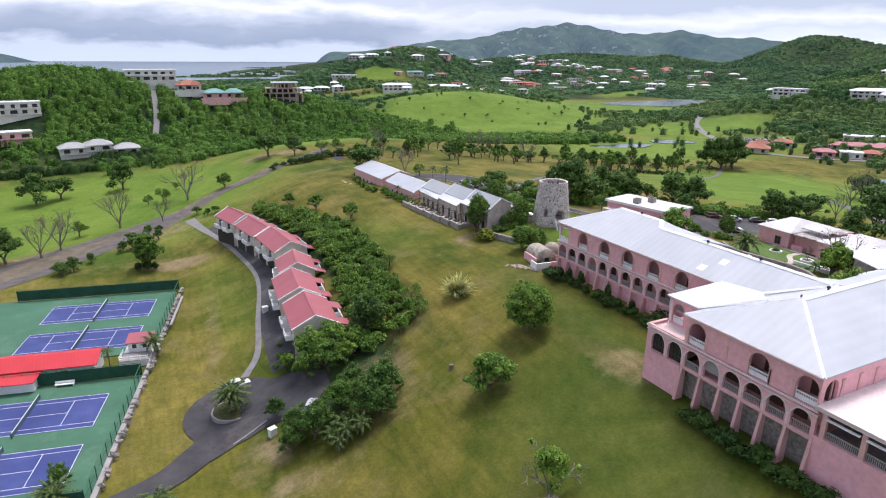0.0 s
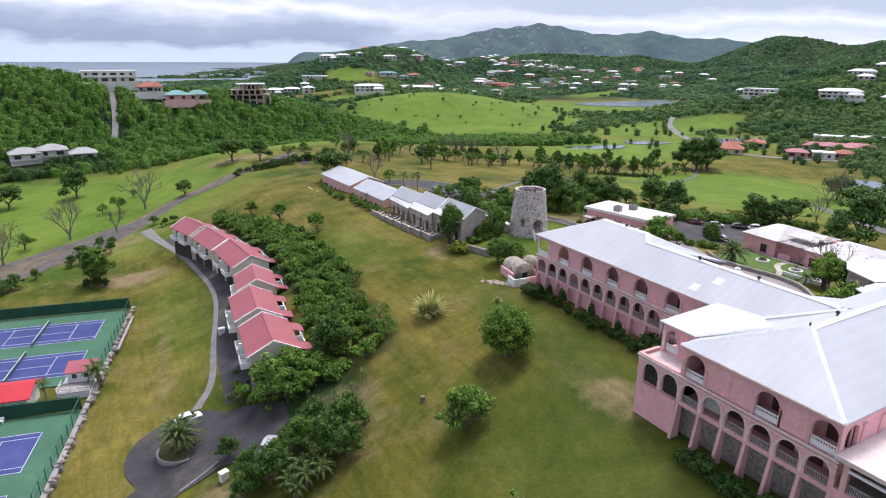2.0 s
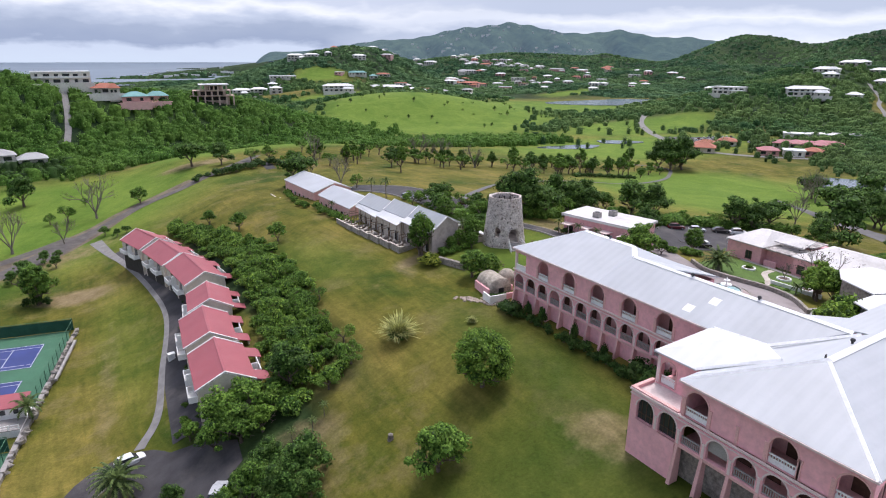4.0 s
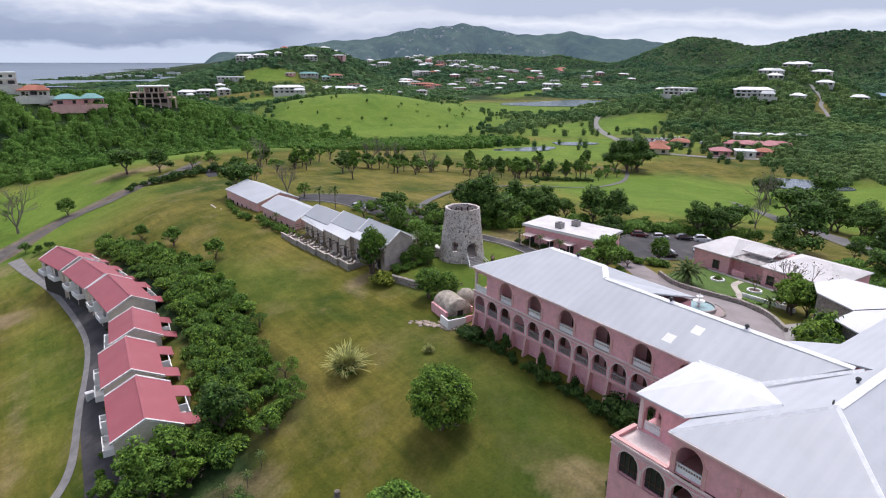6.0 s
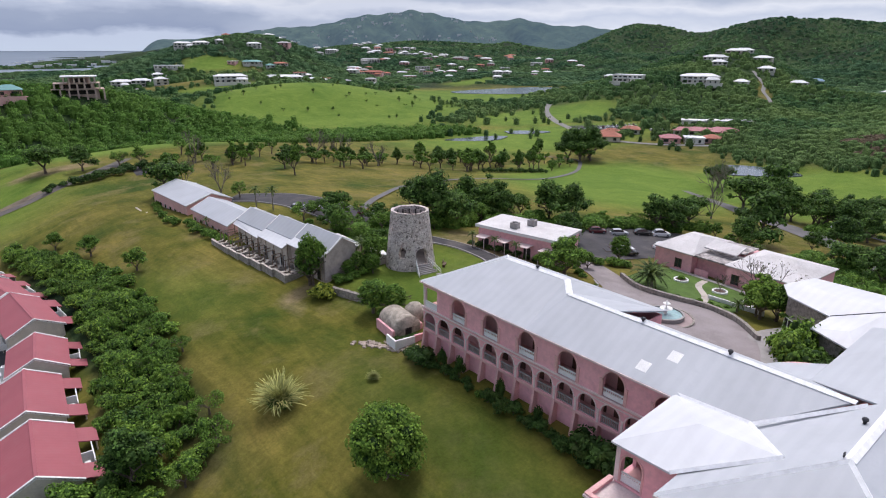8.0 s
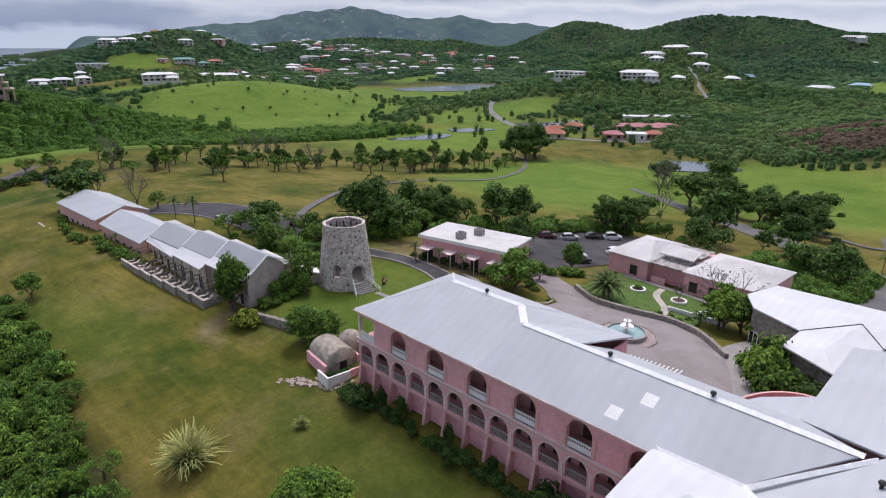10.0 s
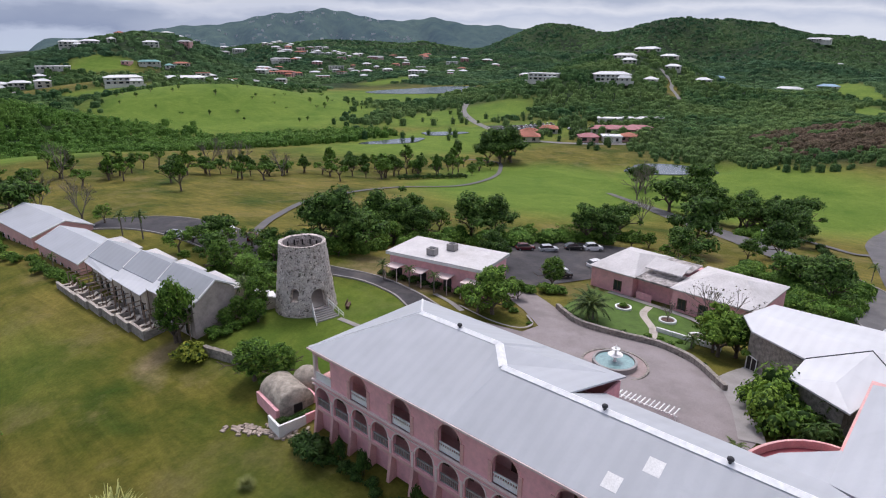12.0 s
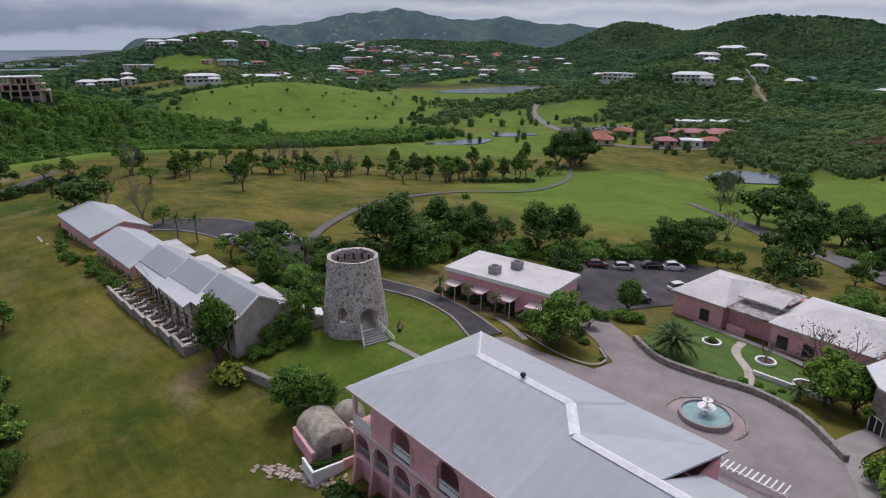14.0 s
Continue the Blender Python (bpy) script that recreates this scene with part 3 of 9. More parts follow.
# rooms behind the galleries
part("room_wall", boxes((WX + 2.3, WX + 2.5, -43.2, -3.0, FLOOR1 - 0.15, EAVE)), M_PINK_PALE, hotel)
part("room_wall", boxes((WX + 2.5, 12.2, -3.2, -3.0, FLOOR1 - 0.15, EAVE)), M_PINK_PALE, hotel)
part("back_wall", boxes((12.0, 12.2, -43.2, -3.2, -2.5, EAVE)), M_PINK, hotel)
part("back_wall", boxes((13.0, 16.2, -26.4, -26.2, -2.5, 7.2)), M_PINK, hotel)
part("back_wall", boxes((16.0, 16.2, -26.195, -3.2, -2.5, 7.2)), M_PINK, hotel)
part("gallery_end", boxes((WX + 0.4, 12.2, -0.3, -0.1, FLOOR1 - 0.15, FLOOR2 - 0.4)), M_PINK, hotel)
# Dark doors, widened to stand in for the shade inside the galleries.
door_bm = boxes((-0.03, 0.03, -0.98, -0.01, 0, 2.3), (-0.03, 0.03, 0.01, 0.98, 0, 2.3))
shade_door0 = part("door", door_bm, M_WOODDARK, hotel, "dark wooden double door widened as gallery shade")
shade_door0.matrix_basis = pose(WX + 2.26, -7.3, FLOOR2)
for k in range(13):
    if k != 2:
        share("door", shade_door0, pose(WX + 2.26, -1.5 - 2.92 * k - 0.0, FLOOR1 - 0.15), hotel)
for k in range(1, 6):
    share("door", shade_door0, pose(WX + 2.26, -7.3 - 5.86 * k, FLOOR2), hotel)
# plinth below the gallery, set back, with battered buttresses under each pier
part("plinth", boxes((WX + 0.55, WX + 0.95, -38, -0.2, -4.6, FLOOR1 - 0.46)), M_PINK, hotel, "pink plinth wall")
bm = bmesh.new()
v = [bm.verts.new(p) for p in ((-0.75, -0.2, -4.2), (0.6, -0.2, -4.2), (0.6, 0.2, -4.2), (-0.75, 0.2, -4.2), (-0.02, -0.17, 0.44), (0.6, -0.17, 0.44), (0.6, 0.17, 0.44), (-0.02, 0.17, 0.44))]
for f in ((3, 2, 1, 0), (4, 5, 6, 7), (0, 1, 5, 4), (1, 2, 6, 5), (2, 3, 7, 6), (3, 0, 4, 7)):
    bm.faces.new([v[i] for i in f])
butt = part("buttress", bm, M_PINK_PALE, hotel, "sloping pink buttress")
butt.matrix_basis = pose(WX, -0.3, 0)
for k in range(13):
    share("buttress", butt, pose(WX, -2.96 - 2.92 * k, 0), hotel)
bm = boxes((-0.1, 0.02, -0.17, 0.17, 0, 0.14), (-0.07, 0.02, -0.13, 0.13, -1.5, 0))
pil = part("pilaster", bm, M_TRIM, hotel, "pale pilaster with moulded cap")
pil.matrix_basis = pose(WX - 0.004, -2.96, 2.0)
for k in range(1, 13):
    share("pilaster", pil, pose(WX - 0.004, -2.96 - 2.92 * k, 2.0), hotel)
bm = boxes((-0.12, 0.02, -0.18, 0.18, 0, 0.16), (-0.08, 0.02, -0.14, 0.14, -1.9, 0))
pil2 = part("pilaster", bm, M_PINK_PALE, hotel, "pink pilaster with pale cap")
pil2.matrix_basis = pose(WX - 0.004, -7.3 + 1.5, 5.65)
for k in range(6):
    for s in (-1.5, 1.5):
        if k or s < 0:
            share("pilaster", pil2, pose(WX - 0.004, -7.3 - 5.86 * k + s, 5.65), hotel)
bm = arch_rim(bmesh.new(), lambda u, z, w=0.0: (w, -u, z), 0, 1.25, FLOOR2, 5.65, 0.16, 0.05)
rim0 = part("arch_band", bm, M_PINK_PALE, hotel, "pale raised arch band")
rim0.matrix_basis = pose(WX, -7.3, 0)
for k in range(1, 6):
    share("arch_band", rim0, pose(WX, -7.3 - 5.86 * k, 0), hotel)
bm = arch_rim(bmesh.new(), lambda u, z, w=0.0: (w, -u, z), 0, 1.12, FLOOR1, 2.0, 0.15, 0.05, legs=False)
rim1 = part("arch_band", bm, M_TRIM, hotel, "pale raised arch band")
rim1.matrix_basis = pose(WX, -1.5, 0)
for k in range(1, 13):
    share("arch_band", rim1, pose(WX, -1.5 - 2.92 * k, 0), hotel)
b0 = balustrade(hotel, lambda u, z, w=0.0: (w, -u, z), -1.25, 1.25, 0, 1.0, M_WHITE, "white turned balustrade", 0.25, 0.6)
b0.matrix_basis = pose(WX + 0.1, -7.3, FLOOR2)
for k in range(1, 6):
    same_balustrade(b0, pose(WX + 0.1, -7.3 - 5.86 * k, FLOOR2), hotel)
b1 = balustrade(hotel, lambda u, z, w=0.0: (w, -u, z), -1.12, 1.12, 0, 0.95, M_CONCRETE, "grey metal balustrade", 0.22)
b1.matrix_basis = pose(WX + 0.12, -1.5, FLOOR1)
for k in range(1, 13):
    same_balustrade(b1, pose(WX + 0.12, -1.5 - 2.92 * k, FLOOR1), hotel)

# wing roof
RX, RZ, RX2, RZ2 = 6.0, 10.65, 8.45, 11.15
ridge_cap(hotel, (-0.3, -44.1, 8.55), (5.9, -50.2, 10.78), 0.26)
roof_plate(hotel, [(0, 0.1, 7.5), (0, -19.0, 7.5), (RX, -20.2, RZ), (RX2, -17.9, RZ2), (RX2, -8.0, RZ2)])
roof_plate(hotel, [(0, -19.0, 7.5), (0, -43, 7.5), (RX, -49.5, RZ), (RX, -20.2, RZ)])
roof_plate(hotel, [(0, 0.1, 7.5), (RX2, -8.0, RZ2), (16.9, 0.1, 7.5)])
roof_plate(hotel, [(RX2, -8.0, RZ2), (RX2, -17.9, RZ2), (16.9, -17.9, 7.5), (16.9, 0.1, 7.5)])
roof_plate(hotel, [(RX2, -17.9, RZ2 + 0.02), (RX, -20.2, RZ + 0.02), (RX, -26.6, RZ), (16.9, -26.6, 7.5), (16.9, -17.9, 7.5)], "porch_roof", label="white shallow porch roof")
roof_plate(hotel, [(RX, -26.6, RZ), (RX, -49.5, RZ), (12.9, -44.0, 7.5), (12.9, -26.6, 7.5)])
ridge_cap(hotel, (RX2, -8.0, RZ2), (RX2, -17.9, RZ2))
ridge_cap(hotel, (RX2, -17.9, RZ2), (RX, -20.2, RZ))
ridge_cap(hotel, (RX, -20.2, RZ), (RX, -49.5, RZ))
ridge_cap(hotel, (RX2, -8.0, RZ2), (0.1, 0, 7.55), 0.2)
ridge_cap(hotel, (RX2, -8.0, RZ2), (16.8, 0, 7.55), 0.2)
for a, b, y0, y1 in ((0.004, 0.1, -43, 0.1),):
    part("gutter", boxes((-0.1, -0.004, -37.4, 0.2, 7.28, 7.47)), M_TRIM, hotel, "pale eaves gutter")
roof_vent(hotel, 8.35, -13.2, RZ2 - 0.05)
roof_vent(hotel, RX - 0.1, -29.9, RZ)
roof_vent(hotel, RX - 0.1, -39.1, RZ)


def on_front(x, y, w, d):
    z0, sl = 7.5, (RZ - 7.5) / RX
    return [(x, y, z0 + x * sl + 0.02), (x + w, y, z0 + (x + w) * sl + 0.02), (x + w, y - d, z0 + (x + w) * sl + 0.02), (x, y - d, z0 + x * sl + 0.02)]


for x, y in ((1.0, -32.4), (3.1, -34.4)):
    roof_plate(hotel, on_front(x, y, 1.1, 1.2), "roof_patch", 0.015, M_WHITE, "bright white repair sheet")

# corner pavilion
gaz_open = [(39.2, 0.95, FLOOR2, 5.7)]
bm = arch_wall(bmesh.new(), west(GXW), 37.75, 43.2, FLOOR2 - 0.2, EAVE, gaz_open, 0.35)
part("pavilion_wall", bm, M_PINK, hotel)
bm = arch_wall(bmesh.new(), lambda u, z, w=0.0: (GXW + u, -37.75 - w, z), 0.355, 9.6, FLOOR2 - 0.2, EAVE, [(1.7, 0.95, FLOOR2, 5.7), (4.6, 0.95, FLOOR2, 5.7), (7.5, 0.95, FLOOR2, 5.7)], 0.35)
part("pavilion_wall", bm, M_PINK, hotel)
bm = arch_rim(bmesh.new(), west(GXW), 39.2, 0.95, FLOOR2, 5.7, 0.16, 0.05)
part("arch_band", bm, M_PINK_PALE, hotel, "pale raised arch band")
balustrade(hotel, west(GXW + 0.1), 38.25, 40.15, FLOOR2, 1.0, M_WHITE, "white balustrade", 0.2, 0.7)
part("corner_post", boxes((GXW - 0.06, GXW + 0.3, -38.08, -37.7, FLOOR2 + 0.0, 6.9)), M_TRIM, hotel)
part("pavilion_floor", boxes((GXW + 0.36, 0.3, -43.2, -38.1, FLOOR2 - 0.3, FLOOR2 - 0.02)), M_PINK_PALE, hotel)
GNW, GNE, GSW, GTIP, GEV, GAP = (-9.85, -37.4, 7.5), (0.6, -37.0, 7.55), (-9.75, -42.5, 7.5), (-4.8, -48.2, 9.77), (-0.3, -44.1, 8.5), (-4.9, -42.0, 9.4)
for poly in ([GNW, GSW, GAP], [GNW, GAP, GNE], [GSW, GTIP, GAP], [GNE, GAP, GTIP], [GNE, GTIP, GEV]):
    roof_plate(hotel, poly, material=M_ROOF_PAV)
for p, q in ((GSW, GTIP), (GNE, GEV), (GEV, GTIP)):
    ridge_cap(hotel, (p[0], p[1], p[2] + 0.12), (q[0], q[1], q[2] + 0.12), 0.22)

# end block: lower storey with its terrace, upper storey, hipped roof
blk_lo = [(39.35 + 2.87 * k, 1.12, FLOOR1 if k > 1 else 0.35, 2.0) for k in range(8)]
bm = arch_wall(bmesh.new(), west(BX - 0.25), 37.35, 61.0, FLOOR1 - 0.15, FLOOR2 - 0.4, blk_lo, 0.4)
part("arcade_wall", bm, M_PINK, hotel)
part("plinth", boxes((BX - 0.25, BX + 0.15, -43.3, -37.35, -5.0, FLOOR1 - 0.16)), M_PINK, hotel, "pink plinth wall")
part("plinth", boxes((BX + 1.0, BX + 1.4, -61.0, -43.3, -5.0, FLOOR1 - 0.46)), M_RUBBLE, hotel, "grey rubble plinth wall")
part("floor_slab", boxes((BX - 0.25, 6, -61.0, -43.304, FLOOR1 - 0.45, FLOOR1 - 0.154)), M_PINK_PALE, hotel)
part("terrace_wall", boxes((BX + 0.154, GXW + 9, -37.75, -37.35, -5.0, FLOOR2 - 0.4)), M_PINK, hotel)
part("terrace_floor", boxes((BX - 0.25, GXW + 0.3, -43.3, -37.35, FLOOR2 - 0.4, FLOOR2 - 0.21)), M_FLOOR_PALE, hotel, "pale pink terrace floor")
part("parapet", boxes((BX - 0.25, BX + 0.05, -43.3, -37.35, FLOOR2 - 0.206, FLOOR2 + 0.12)), M_PINK, hotel)
part("parapet", boxes((BX + 0.054, GXW - 0.01, -37.65, -37.35, FLOOR2 - 0.206, FLOOR2 + 0.12)), M_PINK, hotel)
part("parapet_coping", boxes((BX - 0.32, BX + 0.12, -43.3, -37.28, FLOOR2 + 0.124, FLOOR2 + 0.2), (BX + 0.124, GXW - 0.01, -37.72, -37.28, FLOOR2 + 0.124, FLOOR2 + 0.2)), M_PINK_PALE, hotel)
part("cornice", boxes((BX - 0.45, BX - 0.254, -61.1, -37.25, FLOOR2 - 0.16, FLOOR2 + 0.04)), M_TRIM, hotel, "pale moulded cornice")
part("cornice", boxes((BX - 0.36, BX - 0.254, -61.1, -37.3, FLOOR2 - 0.62, FLOOR2 - 0.5)), M_TRIM, hotel, "pale moulded cornice")
for k in range(2, 9):
    share("buttress", butt, pose(BX - 0.25, -37.9 - 2.87 * k, 0), hotel)
for k in range(1, 8):
    share("pilaster", pil, pose(BX - 0.254, -37.915 - 2.87 * k, 2.0), hotel)
for k in range(8):
    share("arch_band", rim1, pose(BX - 0.25, -39.35 - 2.87 * k, 0), hotel)
    if k > 1 and k != 3:
        same_balustrade(b1, pose(BX - 0.13, -39.35 - 2.87 * k, FLOOR1), hotel)
part("shutter", boxes((BX + 0.0, BX + 0.06, -49.06, -46.86, 1.5, 3.1)), M_CONCRETE, hotel, "pale roller awning")
for k in (0, 1):
    bm = boxes((-0.02, 0.02, -1.1, 1.1, 0.35, 0.45), (-0.02, 0.02, -1.1, 1.1, 1.2, 1.27), (-0.02, 0.02, -0.03, 0.03, 0.45, 3.0), (-0.02, 0.02, -0.6, -0.56, 0.45, 2.9), (-0.02, 0.02, 0.56, 0.6, 0.45, 2.9))
    o = part("window_frame", bm, M_WOODDARK, hotel, "dark wooden window frame")
    o.matrix_basis = pose(BX, -39.35 - 2.87 * k, 0)
    o = part("window_pane", boxes((0.03, 0.05, -1.1, 1.1, 0.36, 3.1)), M_GLASS, hotel, "dark glass pane")
    o.matrix_basis = pose(BX + 0.05, -39.35 - 2.87 * k, 0)
blk_up = [(45.1, 1.25, FLOOR2, 5.55), (53.7, 1.25, FLOOR2, 5.55), (59.35, 1.25, FLOOR2, 5.55)]
bm = arch_wall(bmesh.new(), west(BX), 43.3, 60.7, FLOOR2 - 0.004, EAVE, blk_up, 0.38)
part("upper_wall", bm, M_PINK, hotel)
for c in (45.1, 53.7, 59.35):
    share("arch_band", rim0, pose(BX, -c, -0.1), hotel)
    same_balustrade(b0, pose(BX + 0.1, -c, FLOOR2), hotel)
    for s in (-1.5, 1.5):
        if c + s > 44 and c - s < 60.5:
            share("pilaster", pil2, pose(BX - 0.004, -c + s, 5.55), hotel)
for c in (48.0, 50.85, 56.5):
    share("pilaster", pil2, pose(BX - 0.004, -c + 1.4, 5.55), hotel)
bm = arch_wall(bmesh.new(), lambda u, z, w=0.0: (BX + u, -60.7 + w, z), 0.384, 42, FLOOR2 - 0.004, EAVE, [(1.9, 1.1, FLOOR2, 5.55)], 0.38)
part("upper_wall", bm, M_PINK, hotel)
for k in range(8):
    part("pilaster", boxes((BX + 3.4 + 3 * k, BX + 3.8 + 3 * k, -60.82, -60.704, FLOOR2, 6.2), (BX + 3.3 + 3 * k, BX + 3.9 + 3 * k, -60.86, -60.704, 6.2, 6.4)), M_PINK_PALE, hotel, "pink pilaster with pale cap")
part("upper_floor", boxes((BX + 0.385, 40, -60.3, -43.31, FLOOR2 - 0.35, FLOOR2 - 0.01)), M_PINK_PALE, hotel)
part("room_wall", boxes((BX + 2.6, BX + 2.8, -60.3, -45.8, FLOOR1, EAVE)), M_PINK_PALE, hotel)
part("room_wall", boxes((BX + 2.8, BX + 14.0, -45.9, -45.7, FLOOR1, EAVE)), M_PINK, hotel)
# More dark doors, added as the shade behind the block's arches.
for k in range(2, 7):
    share("door", shade_door0, pose(BX + 2.56, -39.35 - 2.87 * k - 1.0, FLOOR1 - 0.15), hotel)
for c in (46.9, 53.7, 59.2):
    share("door", shade_door0, pose(BX + 2.56, -c, FLOOR2), hotel)
part("north_wall", boxes((17.2, 30.6, -44.6, -44.4, -2, EAVE)), M_PINK, hotel)
part("north_wall", boxes((BX + 0.385, 0.2, -43.5, -43.3, FLOOR2, EAVE)), M_PINK, hotel)
XE = 31.0
roof_plate(hotel, [(-12.75, -43.0, 7.5), (-12.75, -60.95, 7.5), (-3.85, -51.95, 11.3)])
roof_plate(hotel, [(-12.75, -60.95, 7.5), (XE, -60.95, 7.5), (XE - 6, -51.95, 11.5), (-3.85, -51.95, 11.3)])
roof_plate(hotel, [(-12.75, -43.0, 7.5), (-3.85, -51.95, 11.3), (7.5, -51.95, 11.35), (0, -43.0, 7.5)])
roof_plate(hotel, [(12.9, -44.0, 7.5), (5.5, -51.95, 11.35), (XE - 6, -51.95, 11.5), (XE, -44.0, 7.5)])
roof_plate(hotel, [(XE, -44.0, 7.5), (XE - 6, -51.95, 11.5), (XE, -60.95, 7.5)])
ridge_cap(hotel, (-3.85, -51.95, 11.33), (XE - 6, -51.95, 11.56))
ridge_cap(hotel, (-12.7, -43.05, 7.56), (-3.85, -51.95, 11.36), 0.22)
ridge_cap(hotel, (-12.7, -60.9, 7.56), (-3.85, -51.95, 11.36), 0.22)
part("gutter", boxes((-12.85, -12.754, -61.0, -43.0, 7.28, 7.47)), M_TRIM, hotel, "pale eaves gutter")
roof_vent(hotel, 2.4, -51.0, 11.0)
bm = boxes((-0.12, 0.12, -0.05, 0.05, 0, 0.35))
o = part("roof_vent", bm, M_METAL, hotel, "small dark roof pipe")
o.matrix_basis = pose(-3.6, -51.5, 11.2)

# low range beyond the block: flat pink roof over a shaded dining gallery
LZ = 4.35
part("low_roof", boxes((BX - 0.55, 34, -92, -60.72, LZ - 0.35, LZ)), M_FLOOR_PALE, hotel, "pale pink flat roof")
part("low_parapet", boxes((BX - 0.62, BX - 0.35, -92, -61.12, LZ + 0.004, LZ + 0.14)), M_TRIM, hotel)
part("low_wall", boxes((BX - 0.25, BX + 0.15, -92, -61.02, -5, 1.0)), M_PINK, hotel)
for k in range(8):
    part("pier", boxes((BX - 0.25, BX + 0.15, -62.0 - 3.9 * k, -61.5 - 3.9 * k, 1.0, LZ - 0.36)), M_PINK_PALE, hotel)
    o = balustrade(hotel, lambda u, z, w=0.0: (w, -u, z), -1.68, 1.68, 0, 0.95, M_CONCRETE, "grey metal balustrade", 0.18)
    o.matrix_basis = pose(BX, -63.7 - 3.9 * k, 1.01)
    part("awning", boxes((BX - 0.6, BX - 0.28, -65.3 - 3.9 * k, -62.05 - 3.9 * k, LZ - 0.95, LZ - 0.8)), M_WHITE, hotel, "white rolled awning")
part("inner_wall", boxes((BX + 6, BX + 6.2, -92, -61.02, 0, LZ - 0.36)), M_PINK_PALE, hotel)
part("low_floor", boxes((BX + 0.16, BX + 6, -92, -61.02, 0.3, 0.5)), M_CONCRETE, hotel)

roof_plate(hotel, [(12.92, -39.6, 7.35), (14.6, -40.4, 7.3), (18.2, -43.9, 7.3), (17.2, -44.4, 7.35), (12.92, -44.4, 7.4)], "flat_roof", label="white flat roof between wing and hall")

# curved pink entrance canopy behind the wing
bm = bmesh.new()
n = 14
outer = [(13.2 + 0.0 + 9.8 * math.sin(math.pi / 2 * k / n), -37.2 - 6.2 * (1 - math.cos(math.pi / 2 * k / n))) for k in range(n + 1)]
slab(bm, [(x, y, 4.0) for x, y in outer] + [(13.2, -43.4, 4.0)], 0.25)
bmesh.ops.recalc_face_normals(bm, faces=bm.faces)
part("canopy_roof", bm, M_ROOF_ROSE, hotel, "curved pink canopy roof")
bm = bmesh.new()
for (xa, ya), (xb, yb) in zip(outer, outer[1:]):
    d = Vector((xb - xa, yb - ya, 0)).normalized()
    s = Vector((d.y, -d.x, 0)) * 0.25
    q = [(xa, ya), (xb, yb), (xb + s.x, yb + s.y), (xa + s.x, ya + s.y)]
    slab(bm, [(x, y, 4.75) for x, y in q], 0.74)
bmesh.ops.recalc_face_normals(bm, faces=bm.faces)
part("canopy_parapet", bm, M_PINK_PALE, hotel, "curved pale parapet")
for k in (3, 8, 12):
    bm = bmesh.new()
    tube(bm, (outer[k][0], outer[k][1], -2.2), (outer[k][0], outer[k][1], 3.76), 0.2, 0.18, 10)
    part("column", bm, M_TRIM, hotel)

# ---- roads, paths and courts ----
def resample(pts, step):
    out = [Vector(pts[0])]
    for a, b in zip(pts, pts[1:]):
        a, b = Vector(a), Vector(b)
        n = max(1, round((b - a).length / step))
        out += [a.lerp(b, k / n) for k in range(1, n + 1)]
    return out


def curve_through(pts, per=8):
    """A smooth line through plan points."""
    p = [Vector(q) for q in pts]
    p = [p[0] * 2 - p[1]] + p + [p[-1] * 2 - p[-2]]
    out = []
    for a, b, c, d in zip(p, p[1:], p[2:], p[3:]):
        for k in range(per):
            t = k / per
            out.append(0.5 * (2 * b + (c - a) * t + (2 * a - 5 * b + 4 * c - d) * t * t + (3 * b - a - 3 * c + d) * t ** 3))
    return out + [p[-2]]


def ribbon(name, pts, width, material, lift=0.12, label="", category="road", across=5, kerb=None, kerb_mat=None):
    """A strip laid over the land; width may change along it. Kerbs are raised edges on both sides."""
    line = resample(curve_through(pts), 1.6)
    n = len(line)
    wid = [width] * n if isinstance(width, (int, float)) else list(np.interp(np.linspace(0, 1, n), np.linspace(0, 1, len(width)), width))
    verts, faces, sides = [], [], ([], [])
    for k, p in enumerate(line):
        d = (line[min(k + 1, n - 1)] - line[max(k - 1, 0)]).normalized()
        s = Vector((d.y, -d.x))
        for j in range(across):
            f = j / (across - 1) - 0.5
            q = p + s * wid[k] * f
            verts.append((q.x, q.y, ground_z(q.x, q.y) + lift))
        for side, f in ((0, -0.5), (1, 0.5)):
            sides[side].append((p + s * wid[k] * f, s * (-1 if side == 0 else 1)))
    for k in range(n - 1):
        for j in range(across - 1):
            a = k * across + j
            faces.append((a, a + 1, a + across + 1, a + across))
    ob = raw(name, verts, faces, material)
    tagged(ob, label, category, kind="structure")
    if kerb:
        for row in sides:
            bm = bmesh.new()
            last = None
            for p, o in row:
                z = ground_z(p.x, p.y) + lift
                a, b = p, p + o * 0.28
                ring = [bm.verts.new(q) for q in ((a.x, a.y, z - 0.3), (a.x, a.y, z + kerb), (b.x, b.y, z + kerb), (b.x, b.y, z - 0.3))]
                if last:
                    for i in range(3):
                        bm.faces.new((last[i], last[i + 1], ring[i + 1], ring[i]))
                last = ring
            bmesh.ops.recalc_face_normals(bm, faces=bm.faces)
            part("kerb", bm, kerb_mat or M_CONCRETE, ob, "pale concrete kerb")
    return ob


